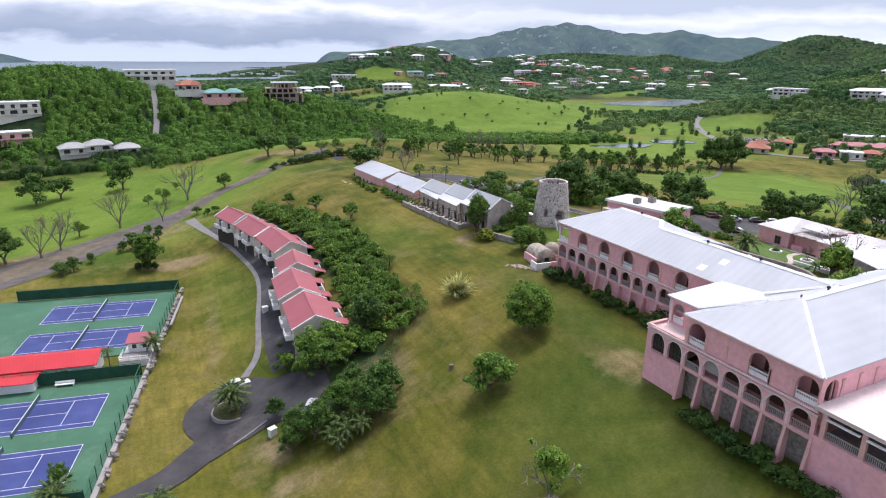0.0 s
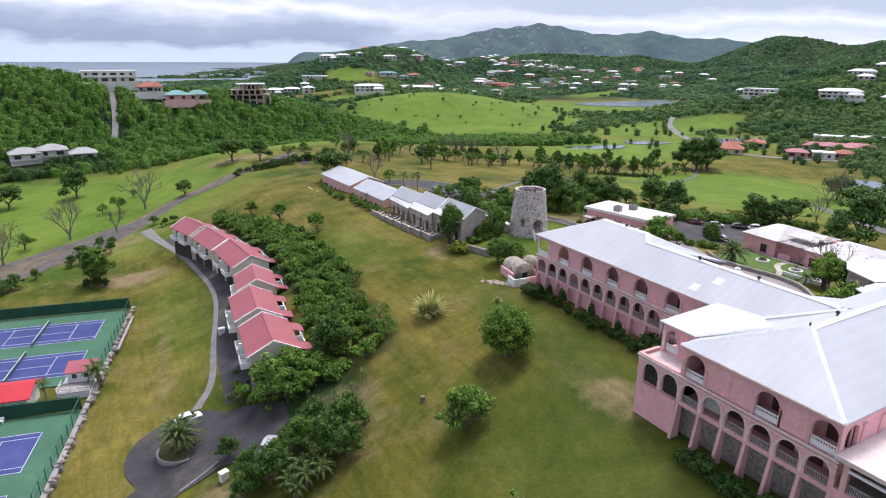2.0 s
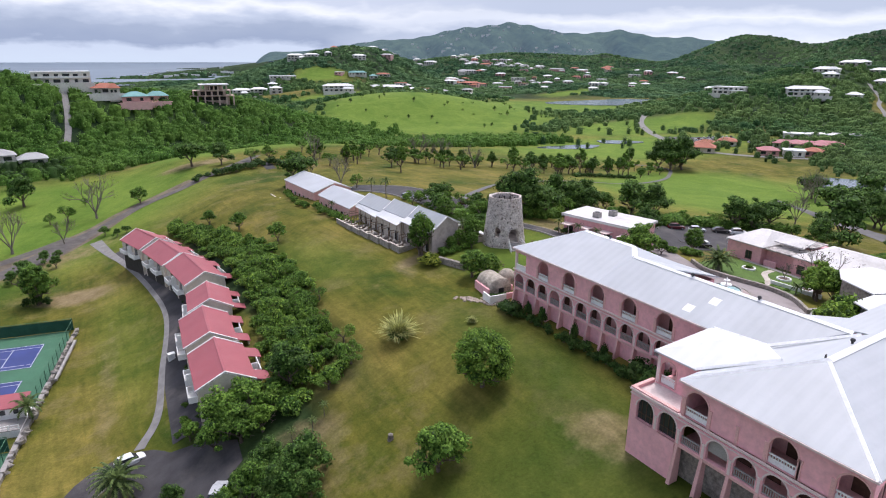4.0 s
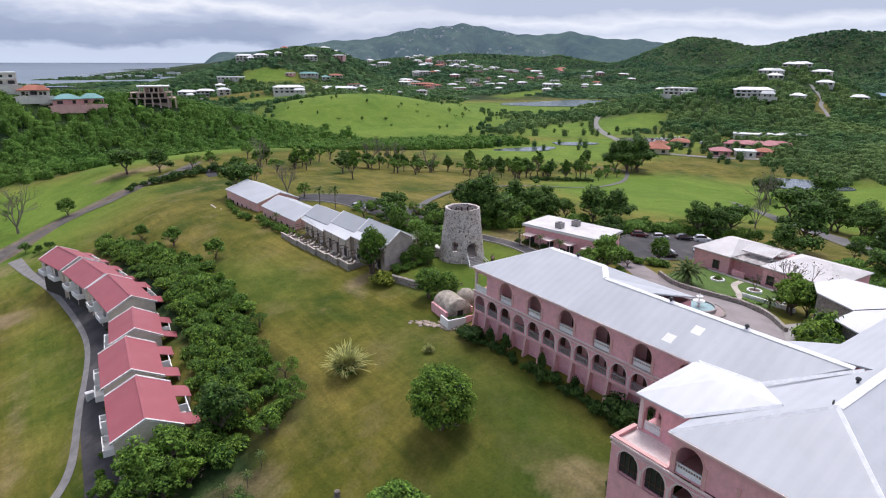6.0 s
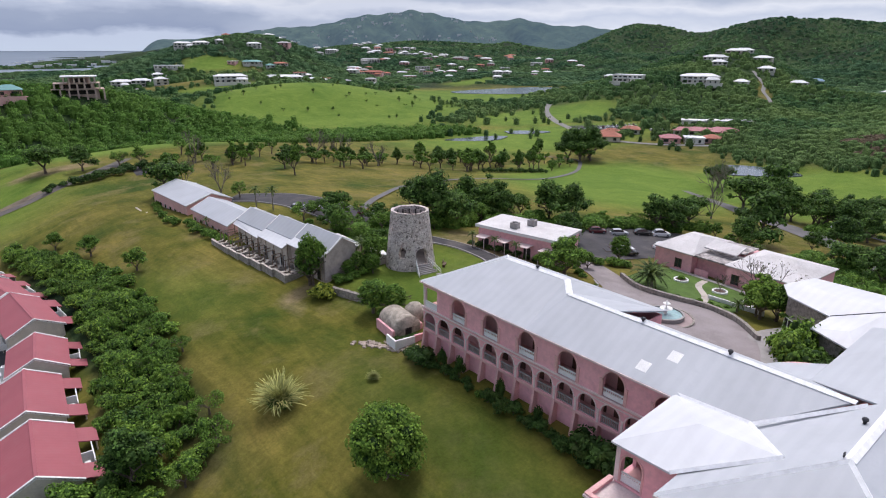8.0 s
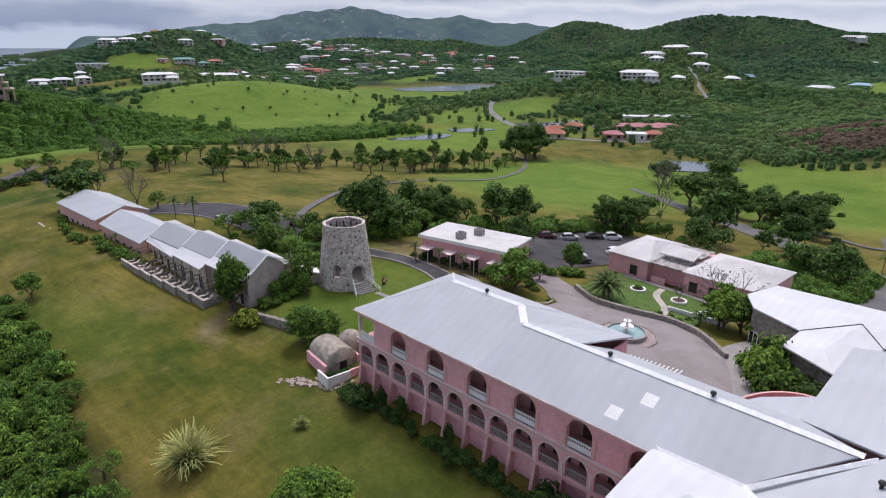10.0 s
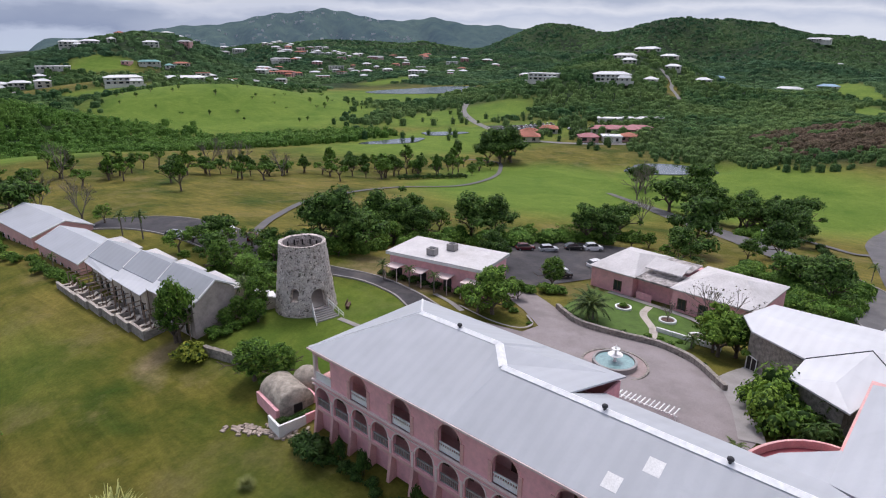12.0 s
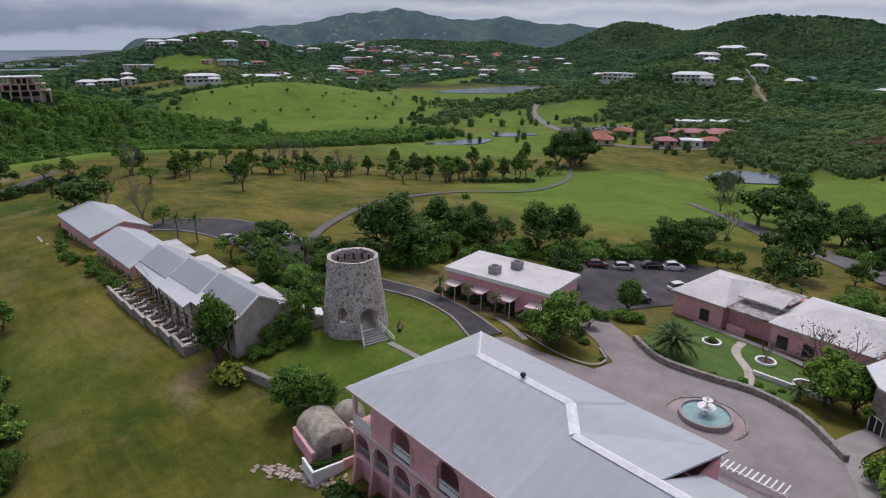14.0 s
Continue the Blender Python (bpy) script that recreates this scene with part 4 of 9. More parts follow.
def ground_patch(name, outline, material, lift=0.12, label="", category="pavement", step=2.0):
    """A flat-edged area laid over the land: the outline filled with a fine grid."""
    bm = bmesh.new()
    ring = resample(list(outline) + [outline[0]], step)[:-1]
    vs = [bm.verts.new((p.x, p.y, 0)) for p in ring]
    f = bm.faces.new(vs)
    lo = [min(p[i] for p in ring) for i in (0, 1)]
    hi = [max(p[i] for p in ring) for i in (0, 1)]
    for i in (0, 1):
        c = lo[i] + step
        while c < hi[i]:
            co, no = [0, 0, 0], [0, 0, 0]
            co[i], no[i] = c, 1
            bmesh.ops.bisect_plane(bm, geom=bm.verts[:] + bm.edges[:] + bm.faces[:], plane_co=co, plane_no=no)
            c += step
    for v in bm.verts:
        v.co.z = ground_z(v.co.x, v.co.y) + lift
    bmesh.ops.recalc_face_normals(bm, faces=bm.faces)
    for q in bm.faces:
        if q.normal.z < 0:
            q.normal_flip()
    return tagged(finish(name, bm, material), label, category, kind="structure")


M_TRACK = mat("worn_dusty_asphalt", (0.110, 0.098, 0.092), 0.65, 1.25, 0.3, 3, 0.95, 0.4, 0.02, stain=(0.145, 0.122, 0.098), stain_amount=0.8)
M_VERGE = mat("dusty_trodden_verge", (0.150, 0.118, 0.085), 0.6, 1.3, 0.25, 2.5, 0.97, 0.5, 0.05, stain=(0.085, 0.095, 0.038), stain_amount=0.8)
ribbon("verge", [(-150, 88), (-126, 99), (-111, 111), (-104, 119), (-91, 128), (-73, 140), (-58, 152), (-46, 165), (-34, 171), (-20, 177)], (15, 16.5, 14.5, 17, 15, 16.5, 14, 9, 8, 7), M_VERGE, 0.07, "bare dusty brown verge beside the road", "verge", 7)
ribbon("road", [(-150, 97), (-126, 107), (-113, 119), (-104, 128), (-91, 134.5), (-76, 144), (-64, 152)], (3.6, 3.2, 3.8, 3.4, 3.6, 4.0, 5.0), M_TRACK, 0.115, "worn grey track beside the estate road")
ribbon("road", [(-150, 82), (-126, 92), (-104, 107), (-88, 122), (-72, 138), (-57, 153), (-40, 167), (-24, 171), (-10, 182), (5, 197), (13, 206)], (6, 5.4, 5.8, 5.4, 6, 9, 5, 5, 5, 5, 4), M_TRACK, label="worn grey estate road with dusty verges")
ribbon("road", [(5, 197), (10, 184), (9, 170)], 4, M_ASPHALT, 0.125, "grey golf cart road")
M_PATH = mat("old_grey_concrete_path", (0.22, 0.21, 0.205), 0.8, 1.15, 0.6, 10, 0.95, 0.3, 0.01, stain=(0.14, 0.13, 0.12), stain_amount=0.6)
ribbon("path", [(-58.5, 18), (-54.8, 24.5), (-52.0, 38.5), (-48.0, 60), (-48.6, 80.5), (-51.4, 105.6), (-55.0, 125), (-57.5, 140)], (1.8, 1.2, 1.0, 1.0, 1.1, 1.3, 1.8, 3.6), M_PATH, 0.14, "narrow concrete path below the townhouses", "path")
ribbon("parking", [(-50.0, 14), (-48.6, 38), (-44.6, 60), (-45.6, 82), (-48.4, 106), (-53, 122)], (8, 6.4, 5.8, 5.8, 6, 4), M_ASPHALT, 0.10, "dark asphalt parking strip before the townhouses", "parking strip")
lot = [(-62.3 + 8.2 * math.cos(w), 8.9 + 9.6 * math.sin(w)) for w in np.linspace(0.55, 3.75, 14)]
ground_patch("parking_lot", lot + [(-71.5, -0.6), (-67.4, -3.4), (-63.0, -1.6), (-57.6, -0.6), (-52.0, -3.0), (-46.5, 0.5), (-46.0, 5.5), (-50.5, 10.4), (-54.6, 12.6)], M_ASPHALT, 0.16, "dark asphalt turning circle and parking lot", "parking lot")
ribbon("road", [(-67.5, 0.5), (-73.5, -4.6), (-81, -7.6), (-92, -10)], (6, 5, 4.6, 4.6), M_ASPHALT, 0.19, "dark patched asphalt drive", "road")
o = thing("kerb_rail", "pale concrete kerb edging the parking lot", "kerb")
for k in range(4):
    bm = bmesh.new()
    a, b = (-63.5 + 1.5 * k, -1.5 + 0.55 * k), (-62.1 + 1.5 * k, -0.97 + 0.55 * k)
    za, zb = ground_z(*a) + 0.32, ground_z(*b) + 0.32
    slab(bm, [(*a, za), (*b, zb), (b[0] - 0.08, b[1] + 0.24, zb), (a[0] - 0.08, a[1] + 0.24, za)], 0.34)
    bmesh.ops.recalc_face_normals(bm, faces=bm.faces)
    part("kerbstone", bm, M_CONCRETE, o)
# planted island of the turning circle
isl = thing("traffic_island", "round grassy island with a stone kerb", "traffic island", at=pose(-62.3, 8.6, ground_z(-62.3, 8.6) + 0.1))
bm = bmesh.new()
lathe(bm, [(3.5, -1.6), (3.5, 0.28), (3.2, 0.3), (3.2, 0.15)], 28, cap=False)
part("kerb", bm, M_CONCRETE, isl, "pale stone kerb ring")
bm = bmesh.new()
lathe(bm, [(3.21, -0.3), (3.21, 0.2), (1.5, 0.42), (0.2, 0.48)], 24)
M_GRASS = mat("island_grass", (0.085, 0.085, 0.03), 0.7, 1.3, 1.2, 9, 0.95, 0.5, 0.04)
part("turf", bm, M_GRASS, isl)

# tennis courts
CO, CU, CV = Vector((-71.7, 73.0)), Vector((0.9766, -0.215)), Vector((-0.215, -0.9766))
CZ = -23.22


def cpt(u, v, z=0.0):
    p = CO + CU * u + CV * v
    return (p.x, p.y, CZ + z)


def cbox(bm, u0, u1, v0, v1, z0, z1):
    v = [bm.verts.new(cpt(*p)) for p in ((u0, v0, z0), (u1, v0, z0), (u1, v1, z0), (u0, v1, z0), (u0, v0, z1), (u1, v0, z1), (u1, v1, z1), (u0, v1, z1))]
    for f in ((0, 1, 2, 3), (7, 6, 5, 4), (4, 5, 1, 0), (5, 6, 2, 1), (6, 7, 3, 2), (7, 4, 0, 3)):
        bm.faces.new([v[i] for i in f])


def cboxes(*rows):
    bm = bmesh.new()
    for r in rows:
        cbox(bm, *r)
    bmesh.ops.recalc_face_normals(bm, faces=bm.faces)
    return bm


M_NET = mat("court_netting", (0.07, 0.10, 0.14), 0.8, 1.2, 2.0, 20, 0.9, 0.1)


def tennis_court(v):
    c = thing("tennis_court", "blue tennis court with white lines on green surround", "tennis court", "tennis courts")
    part("playing_surface", cboxes((-23.9, 0.1, v - 0.1, v + 11.1, 0.0, 0.02)), M_COURT_BLUE, c)
    w, z0, z1 = 0.09, 0.021, 0.03
    for u0, u1, a, b in ((-23.77, 0, 0, w), (-23.77, 0, 10.97 - w, 10.97), (-23.77, 0, 1.37, 1.37 + w), (-23.77, 0, 9.6 - w, 9.6), (-w, 0, w, 10.97 - w), (-23.77, -23.77 + w, w, 10.97 - w), (-5.49, -5.49 + w, 1.46, 9.51), (-18.28 - w, -18.28, 1.46, 9.51), (-18.28, -5.49, 5.44, 5.53)):
        part("line", cboxes((u0, u1, v + a, v + b, z0, z1)), M_LINE, c)
    net = part("net", cboxes((-11.93, -11.87, v - 0.9, v + 11.9, 0.05, 0.9)), M_NET, c, "dark tennis net")
    part("net_tape", cboxes((-11.95, -11.85, v - 0.9, v + 11.9, 0.9, 0.99)), M_LINE, net, "white net tape")
    for a in (-0.95, 11.95):
        part("net_post", cboxes((-11.97, -11.83, v + a - 0.07, v + a + 0.07, 0, 1.1)), M_SCREEN, net)
    return c


tagged(finish("court_surface", cboxes((-60, 4.6, -6, 31.5, -0.6, -0.004)), M_COURT), "green painted acrylic court surface", "court surface", kind="structure")
tagged(finish("court_surface", cboxes((-60, 4.6, 42, 80, -0.6, -0.004)), M_COURT), "green painted acrylic court surface", "court surface", kind="structure")
for v in (0, 16.7, 47.8, 64.1):
    tennis_court(v)


def court_fence(a, b, base=0.0, screen=True, high=3.0):
    """Posts, rails and a cloth windscreen from a to b (court coordinates)."""
    f = thing("court_fence", "green chain-link court fence with cloth windscreen", "fence", "court fences")
    a, b = Vector(a), Vector(b)
    d = (b - a).normalized()
    n = max(1, round((b - a).length / 3))
    for k in range(n + 1):
        p = a.lerp(b, k / n)
        part("post", cboxes((p.x - 0.05, p.x + 0.05, p.y - 0.05, p.y + 0.05, base - 0.5, base + high)), M_SCREEN, f)
    s = Vector((d.y, -d.x)) * 0.03

    def strip(z0, z1, m, name, w=1.0):
        bm = bmesh.new()
        q = [cpt(*(a + s * w), z0), cpt(*(b + s * w), z0), cpt(*(b + s * w), z1), cpt(*(a + s * w), z1), cpt(*(a - s * w), z0), cpt(*(b - s * w), z0), cpt(*(b - s * w), z1), cpt(*(a - s * w), z1)]
        v = [bm.verts.new(p) for p in q]
        for g in ((0, 1, 2, 3), (7, 6, 5, 4), (3, 2, 6, 7), (0, 3, 7, 4), (1, 5, 6, 2)):
            bm.faces.new([v[i] for i in g])
        part(name, bm, m, f)
    strip(base + high - 0.08, base + high, M_COURT, "top_rail", 1.6)
    if screen:
        strip(base + 0.1, base + high - 0.25, M_SCREEN, "windscreen")
    else:
        strip(base + high / 2, base + high / 2 + 0.05, M_SCREEN, "mid_rail")
    return f


court_fence((-34, -6), (4.6, -6))
court_fence((-34, 41.9), (4.6, 41.9), high=2.8)
court_fence((4.6, -6), (4.6, 31), screen=False, high=2.6)
court_fence((4.6, 42), (4.6, 80), screen=False, high=2.6)
court_fence((-34, 80), (4.6, 80), high=2.8)
# retaining wall beside the courts
rw = thing("retaining_wall", "rough grey rubble retaining wall beside the courts", "wall", kind="structure")
part("wall", cboxes((5.0, 5.7, -6, 80, -1, 0.5)), M_RUBBLE, rw)
part("coping", cboxes((4.95, 5.75, 20, 80, 0.504, 0.62), (6.3, 6.8, 2, 20, 0.6, 1.0)), M_CONCRETE, rw)
rng = random.Random(7)
for k in range(70):
    v = rng.uniform(-4, 79)
    bm = bmesh.new()
    bmesh.ops.create_icosphere(bm, subdivisions=1, radius=rng.uniform(0.25, 0.55))
    for q in bm.verts:
        q.co *= rng.uniform(0.75, 1.2)
        q.co += Vector(cpt(5.4 + rng.uniform(-0.2, 0.9), v, rng.uniform(0.3, 0.8)))
    part("stone", bm, M_RUBBLE, rw)

# clubhouse and small pavilion between the courts
club = thing("clubhouse", "low white tennis clubhouse with a bright red roof", "clubhouse")
part("wall", cboxes((-34, -4.2, 34.2, 40.4, -0.6, 2.9)), M_WHITE, club)
bm = bmesh.new()
for a, b in (((-34.5, 33.4, 3.0), (-34.5, 37.2, 4.3)), ((-34.5, 41.2, 3.0), (-34.5, 37.2, 4.3))):
    slab(bm, [cpt(*a), cpt(-3.4, a[1], a[2]), cpt(-3.4, b[1], b[2]), cpt(*b)], 0.16)
bmesh.ops.recalc_face_normals(bm, faces=bm.faces)
part("roof", bm, M_ROOF_RED, club)
bm = bmesh.new()
bm.faces.new([bm.verts.new(cpt(-4.2, *p)) for p in ((34.2, 2.9), (40.4, 2.9), (37.3, 4.15))])
part("gable", bm, M_WHITE, club)
for u in (-9.5, -15.5, -21):
    w = part("window", cboxes((u - 0.7, u + 0.7, 40.41, 40.46, 1.0, 2.0)), M_GLASS, club, "dark window")
    part("frame", cboxes((u - 0.8, u + 0.8, 40.47, 40.52, 0.9, 1.0), (u - 0.8, u + 0.8, 40.47, 40.52, 2.0, 2.1)), M_WHITE, w)
porch = thing("clubhouse_porch", "low red-roofed porch with white railings", "porch")
bm = bmesh.new()
slab(bm, [cpt(-34, 40.9, 2.75), cpt(-13, 40.9, 2.75), cpt(-13.6, 44.5, 2.1), cpt(-34, 44.5, 2.1)], 0.15)
bmesh.ops.recalc_face_normals(bm, faces=bm.faces)
part("roof", bm, M_ROOF_RED, porch)
part("wall", cboxes((-30, -13.8, 41.3, 43.8, -0.6, 2.0)), M_WHITE, porch)
for k in range(3):
    part("rail", cboxes((-30, -13.8, 44.3, 44.4, 0.3 + 0.35 * k, 0.38 + 0.35 * k)), M_WHITE, porch)
bench = thing("bench", "white slatted court bench", "bench")
part("seat", cboxes((-10.6, -7.2, 42.7, 43.3, 0.4, 0.5)), M_WHITE, bench)
part("backrest", cboxes((-10.6, -7.2, 42.6, 42.69, 0.55, 1.0)), M_WHITE, bench)
for u in (-10.4, -7.4):
    part("leg", cboxes((u - 0.05, u + 0.05, 42.75, 43.25, 0, 0.4)), M_WHITE, bench)
pav = thing("viewing_pavilion", "small white pavilion with faded red roof and deck", "pavilion")
part("base", cboxes((-0.6, 5.0, 29.8, 37.2, -0.7, 1.0)), M_WHITE, pav)
part("deck", cboxes((-0.6, 5.0, 33.2, 37.2, 1.004, 1.12)), M_CONCRETE, pav, "grey deck")
part("wall", cboxes((0.4, 4.8, 29.8, 33.0, 1.0, 3.3)), M_WHITE, pav)
bm = bmesh.new()
slab(bm, [cpt(0.0, 29.3, 3.9), cpt(5.2, 29.3, 3.9), cpt(5.2, 33.5, 3.3), cpt(0.0, 33.5, 3.3)], 0.15)
bmesh.ops.recalc_face_normals(bm, faces=bm.faces)
part("roof", bm, M_ROOF_ROSE, pav)
for u, v0, v1 in ((-0.55, 33.4, 37.1),):
    for k in range(2):
        part("rail", cboxes((u - 0.04, u + 0.04, v0, v1, 1.5 + 0.45 * k, 1.58 + 0.45 * k)), M_WHITE, pav)
        part("rail", cboxes((-0.5, 4.9, 37.06, 37.14, 1.5 + 0.45 * k, 1.58 + 0.45 * k)), M_WHITE, pav)
for u, v in ((-0.55, 33.4), (-0.55, 35.2), (-0.55, 37.1), (1.6, 37.1), (3.4, 37.1), (4.9, 37.1)):
    part("post", cboxes((u - 0.06, u + 0.06, v - 0.06, v + 0.06, 1.12, 2.1)), M_WHITE, pav)
for u in (1.6, 3.6):
    part("window", cboxes((u - 0.4, u + 0.4, 33.004, 33.05, 1.9, 2.8)), M_GLASS, pav, "dark window")

# ---- red-roofed townhouses ----
def townhouse(a, b, z, half, label, drop=9.0):
    """A gabled unit; a and b are the ends of its ridge in plan, z the ridge."""
    h = thing("townhouse", label, "townhouse", "townhouses")
    a, b = Vector((*a, 0)), Vector((*b, 0))
    d = (b - a).normalized()
    s = Vector((d.y, -d.x, 0))          # towards the hill
    if s.x < 0:
        s = -s
    L = (b - a).length
    fall = 2.35

    def P(u, w, zz):
        q = a + d * u + s * w
        return (q.x, q.y, z + zz)

    def bx(u0, u1, w0, w1, z0, z1):
        bm = bmesh.new()
        v = [bm.verts.new(P(*p)) for p in ((u0, w0, z0), (u1, w0, z0), (u1, w1, z0), (u0, w1, z0), (u0, w0, z1), (u1, w0, z1), (u1, w1, z1), (u0, w1, z1))]
        for f in ((0, 1, 2, 3), (7, 6, 5, 4), (4, 5, 1, 0), (5, 6, 2, 1), (6, 7, 3, 2), (7, 4, 0, 3)):
            bm.faces.new([v[i] for i in f])
        bmesh.ops.recalc_face_normals(bm, faces=bm.faces)
        return bm

    bm = bx(0.25, L - 0.25, -half + 0.4, half - 0.4, -drop, -fall)
    for u in (0.25, L - 0.25):
        bm.faces.new([bm.verts.new(P(u, *p)) for p in ((-half + 0.4, -fall), (half - 0.4, -fall), (0, -0.25))])
    part("wall", bm, M_CREAM, h)
    for w in (-half, half):
        bm = bmesh.new()
        slab(bm, [P(0, 0, 0), P(L, 0, 0), P(L, w, -fall), P(0, w, -fall)], 0.16)
        bmesh.ops.recalc_face_normals(bm, faces=bm.faces)
        part("roof", bm, M_ROOF_ROSE, h)
    for u in (0, L):
        for w in (-half, half):
            bm = bmesh.new()
            o = 0.28 if u == 0 else -0.28
            slab(bm, [P(u, 0, 0.1), P(u + o, 0, 0.1), P(u + o, w, -fall + 0.1), P(u, w, -fall + 0.1)], 0.34)
            bmesh.ops.recalc_face_normals(bm, faces=bm.faces)
            part("verge", bm, M_WHITE, h, "white gable verge")
    bm = bmesh.new()
    slab(bm, [P(0.3, -0.2, 0.0), P(L - 0.3, -0.2, 0.0), P(L - 0.3, 0.2, 0.0), P(0.3, 0.2, 0.0)], -0.06)
    bmesh.ops.recalc_face_normals(bm, faces=bm.faces)
    part("ridge_cap", bm, M_ROOF_ROSE, h)
    # downhill front: balconies, doors, windows on two floors
    for k, u in enumerate((0.28 * L, 0.72 * L)):
        for zz in (-5.0,):
            dr = part("door", bx(u - 0.9, u + 0.9, -half + 0.36, -half + 0.395, zz, zz + 2.1), M_GLASS, h, "dark glazed balcony door")
        # Dark panel flat on the lower wall, painting the shade of parking bays.
        part("carport", bx(u - 3.1, u + 3.1, -half + 0.34, -half + 0.392, -drop, -5.3), M_DARK, h, "dark panel painted as shade under the house")
        bal = part("balcony", bx(u - 1.9, u + 1.9, -half - 1.0, -half + 0.39, -5.25, -5.05), M_WHITE, h, "white balcony")
        part("parapet", bx(u - 1.9, u + 1.9, -half - 1.0, -half - 0.86, -5.046, -4.2), M_WHITE, bal)
        for e in (-1.9, 1.76):
            part("cheek_wall", bx(u + e, u + e + 0.14, -half - 0.85, -half + 0.38, -5.046, -4.2), M_WHITE, bal)
    part("party_wall", bx(L / 2 - 0.12, L / 2 + 0.12, -half - 0.7, -half + 0.39, -5.4, -2.6), M_WHITE, h)
    # uphill side: lean-to roof, white screen walls and steps
    for u0, u1 in ((0.06 * L, 0.3 * L), (0.68 * L, 0.94 * L)):
        bm = bmesh.new()
        slab(bm, [P(u0, half - 0.3, -fall - 0.25), P(u1, half - 0.3, -fall - 0.25), P(u1, half + 2.3, -fall - 1.0), P(u0, half + 2.3, -fall - 1.0)], 0.14)
        bmesh.ops.recalc_face_normals(bm, faces=bm.faces)
        part("porch_roof", bm, M_ROOF_ROSE, h)
        part("porch_wall", bx(u0 + 0.2, u1 - 0.2, half + 1.9, half + 2.1, -6.5, -fall - 1.2), M_CREAM, h)
    part("screen_wall", bx(0.32 * L, 0.66 * L, half + 1.3, half + 1.45, -6.5, -3.0), M_WHITE, h, "white patio screen wall")
    part("screen_wall", bx(0.48 * L, 0.48 * L + 0.15, half - 0.38, half + 1.29, -6.5, -2.9), M_WHITE, h, "white patio screen wall")
    part("patio", bx(0.3 * L, 0.68 * L, half - 0.38, half + 1.29, -6.6, -4.6), M_CONCRETE, h, "pale patio floor")
    ac = part("condenser", bx(0.37 * L, 0.37 * L + 0.8, half + 0.2, half + 0.9, -4.59, -3.7), M_WHITE, h, "white air-conditioning unit")
    # end gable window
    return h


TOWN = "cream two-storey townhouse with faded red gabled roof"
townhouse((-45.5, 12.0), (-44.3, 25.6), -8.5, 4.6, TOWN)
townhouse((-44.4, 28.8), (-43.0, 42.4), -9.0, 4.6, TOWN)
townhouse((-41.3, 43.4), (-39.8, 54.2), -8.4, 4.4, TOWN)
townhouse((-39.2, 58.0), (-40.9, 75.0), -7.6, 4.6, TOWN, 10)
townhouse((-41.2, 77.0), (-44.0, 92.4), -8.3, 4.6, TOWN, 10)
townhouse((-44.4, 93.6), (-47.9, 106.5), -8.2, 4.6, TOWN, 11)

# ---- stone windmill tower ----
def stone_mat():
    m, t, n, l, p = nodes_of("old_rubble_masonry")
    v = n.new("ShaderNodeTexVoronoi")
    v.inputs["Scale"].default_value = 2.6
    l.new(n.new("ShaderNodeNewGeometry").outputs["Position"], v.inputs["Vector"])
    stone = ramp_node(t, v.outputs["Color"], [(0.0, (0.20, 0.155, 0.135)), (0.3, (0.48, 0.41, 0.375)), (1.0, (0.80, 0.71, 0.66))]).outputs["Color"]
    e = n.new("ShaderNodeTexVoronoi")
    e.feature = "DISTANCE_TO_EDGE"
    e.inputs["Scale"].default_value = 2.6
    l.new(n.new("ShaderNodeNewGeometry").outputs["Position"], e.inputs["Vector"])
    joint = ramp_node(t, e.outputs["Distance"], [(0.02, (1, 1, 1)), (0.09, (0, 0, 0))]).outputs["Color"]
    col = mix_node(t, joint, stone, (0.52, 0.46, 0.425))
    w = noise_node(t, 0.35, 6, 0.7)
    f = ramp_node(t, w.outputs["Fac"], [(0.46, (0, 0, 0)), (0.60, (0.7,) * 3)]).outputs["Color"]
    col = mix_node(t, f, col, (0.66, 0.60, 0.57))
    pit = ramp_node(t, noise_node(t, 2.2, 4, 0.75).outputs["Fac"], [(0.56, (0, 0, 0)), (0.62, (0.9,) * 3)]).outputs["Color"]
    col = mix_node(t, pit, col, (0.055, 0.045, 0.04))
    s = noise_node(t, 0.7, 6, 0.8)
    f = ramp_node(t, s.outputs["Fac"], [(0.55, (0, 0, 0)), (0.66, (0.7,) * 3)]).outputs["Color"]
    col = mix_node(t, f, col, (0.11, 0.085, 0.075))
    l.new(col, p.inputs["Base Color"])
    p.inputs["Roughness"].default_value = 0.95
    p.inputs["Specular IOR Level"].default_value = 0.15
    l.new(bump_node(t, e.outputs["Distance"], 0.9, 0.25), p.inputs["Normal"])
    return m


M_STONE = stone_mat()
TX, TY = 17.0, 24.8
tower = thing("windmill_tower", "ruined stone windmill tower with open top and arched door", "tower", at=pose(TX, TY, -1.4))
rng = random.Random(3)
bm = bmesh.new()
NT, NZ = 72, 34
HT = 10.9


def trad(z):
    return 4.75 - 1.35 * (z / HT) ** 0.85


door_a, win_a = math.radians(-98), math.radians(-146)
grid = {}
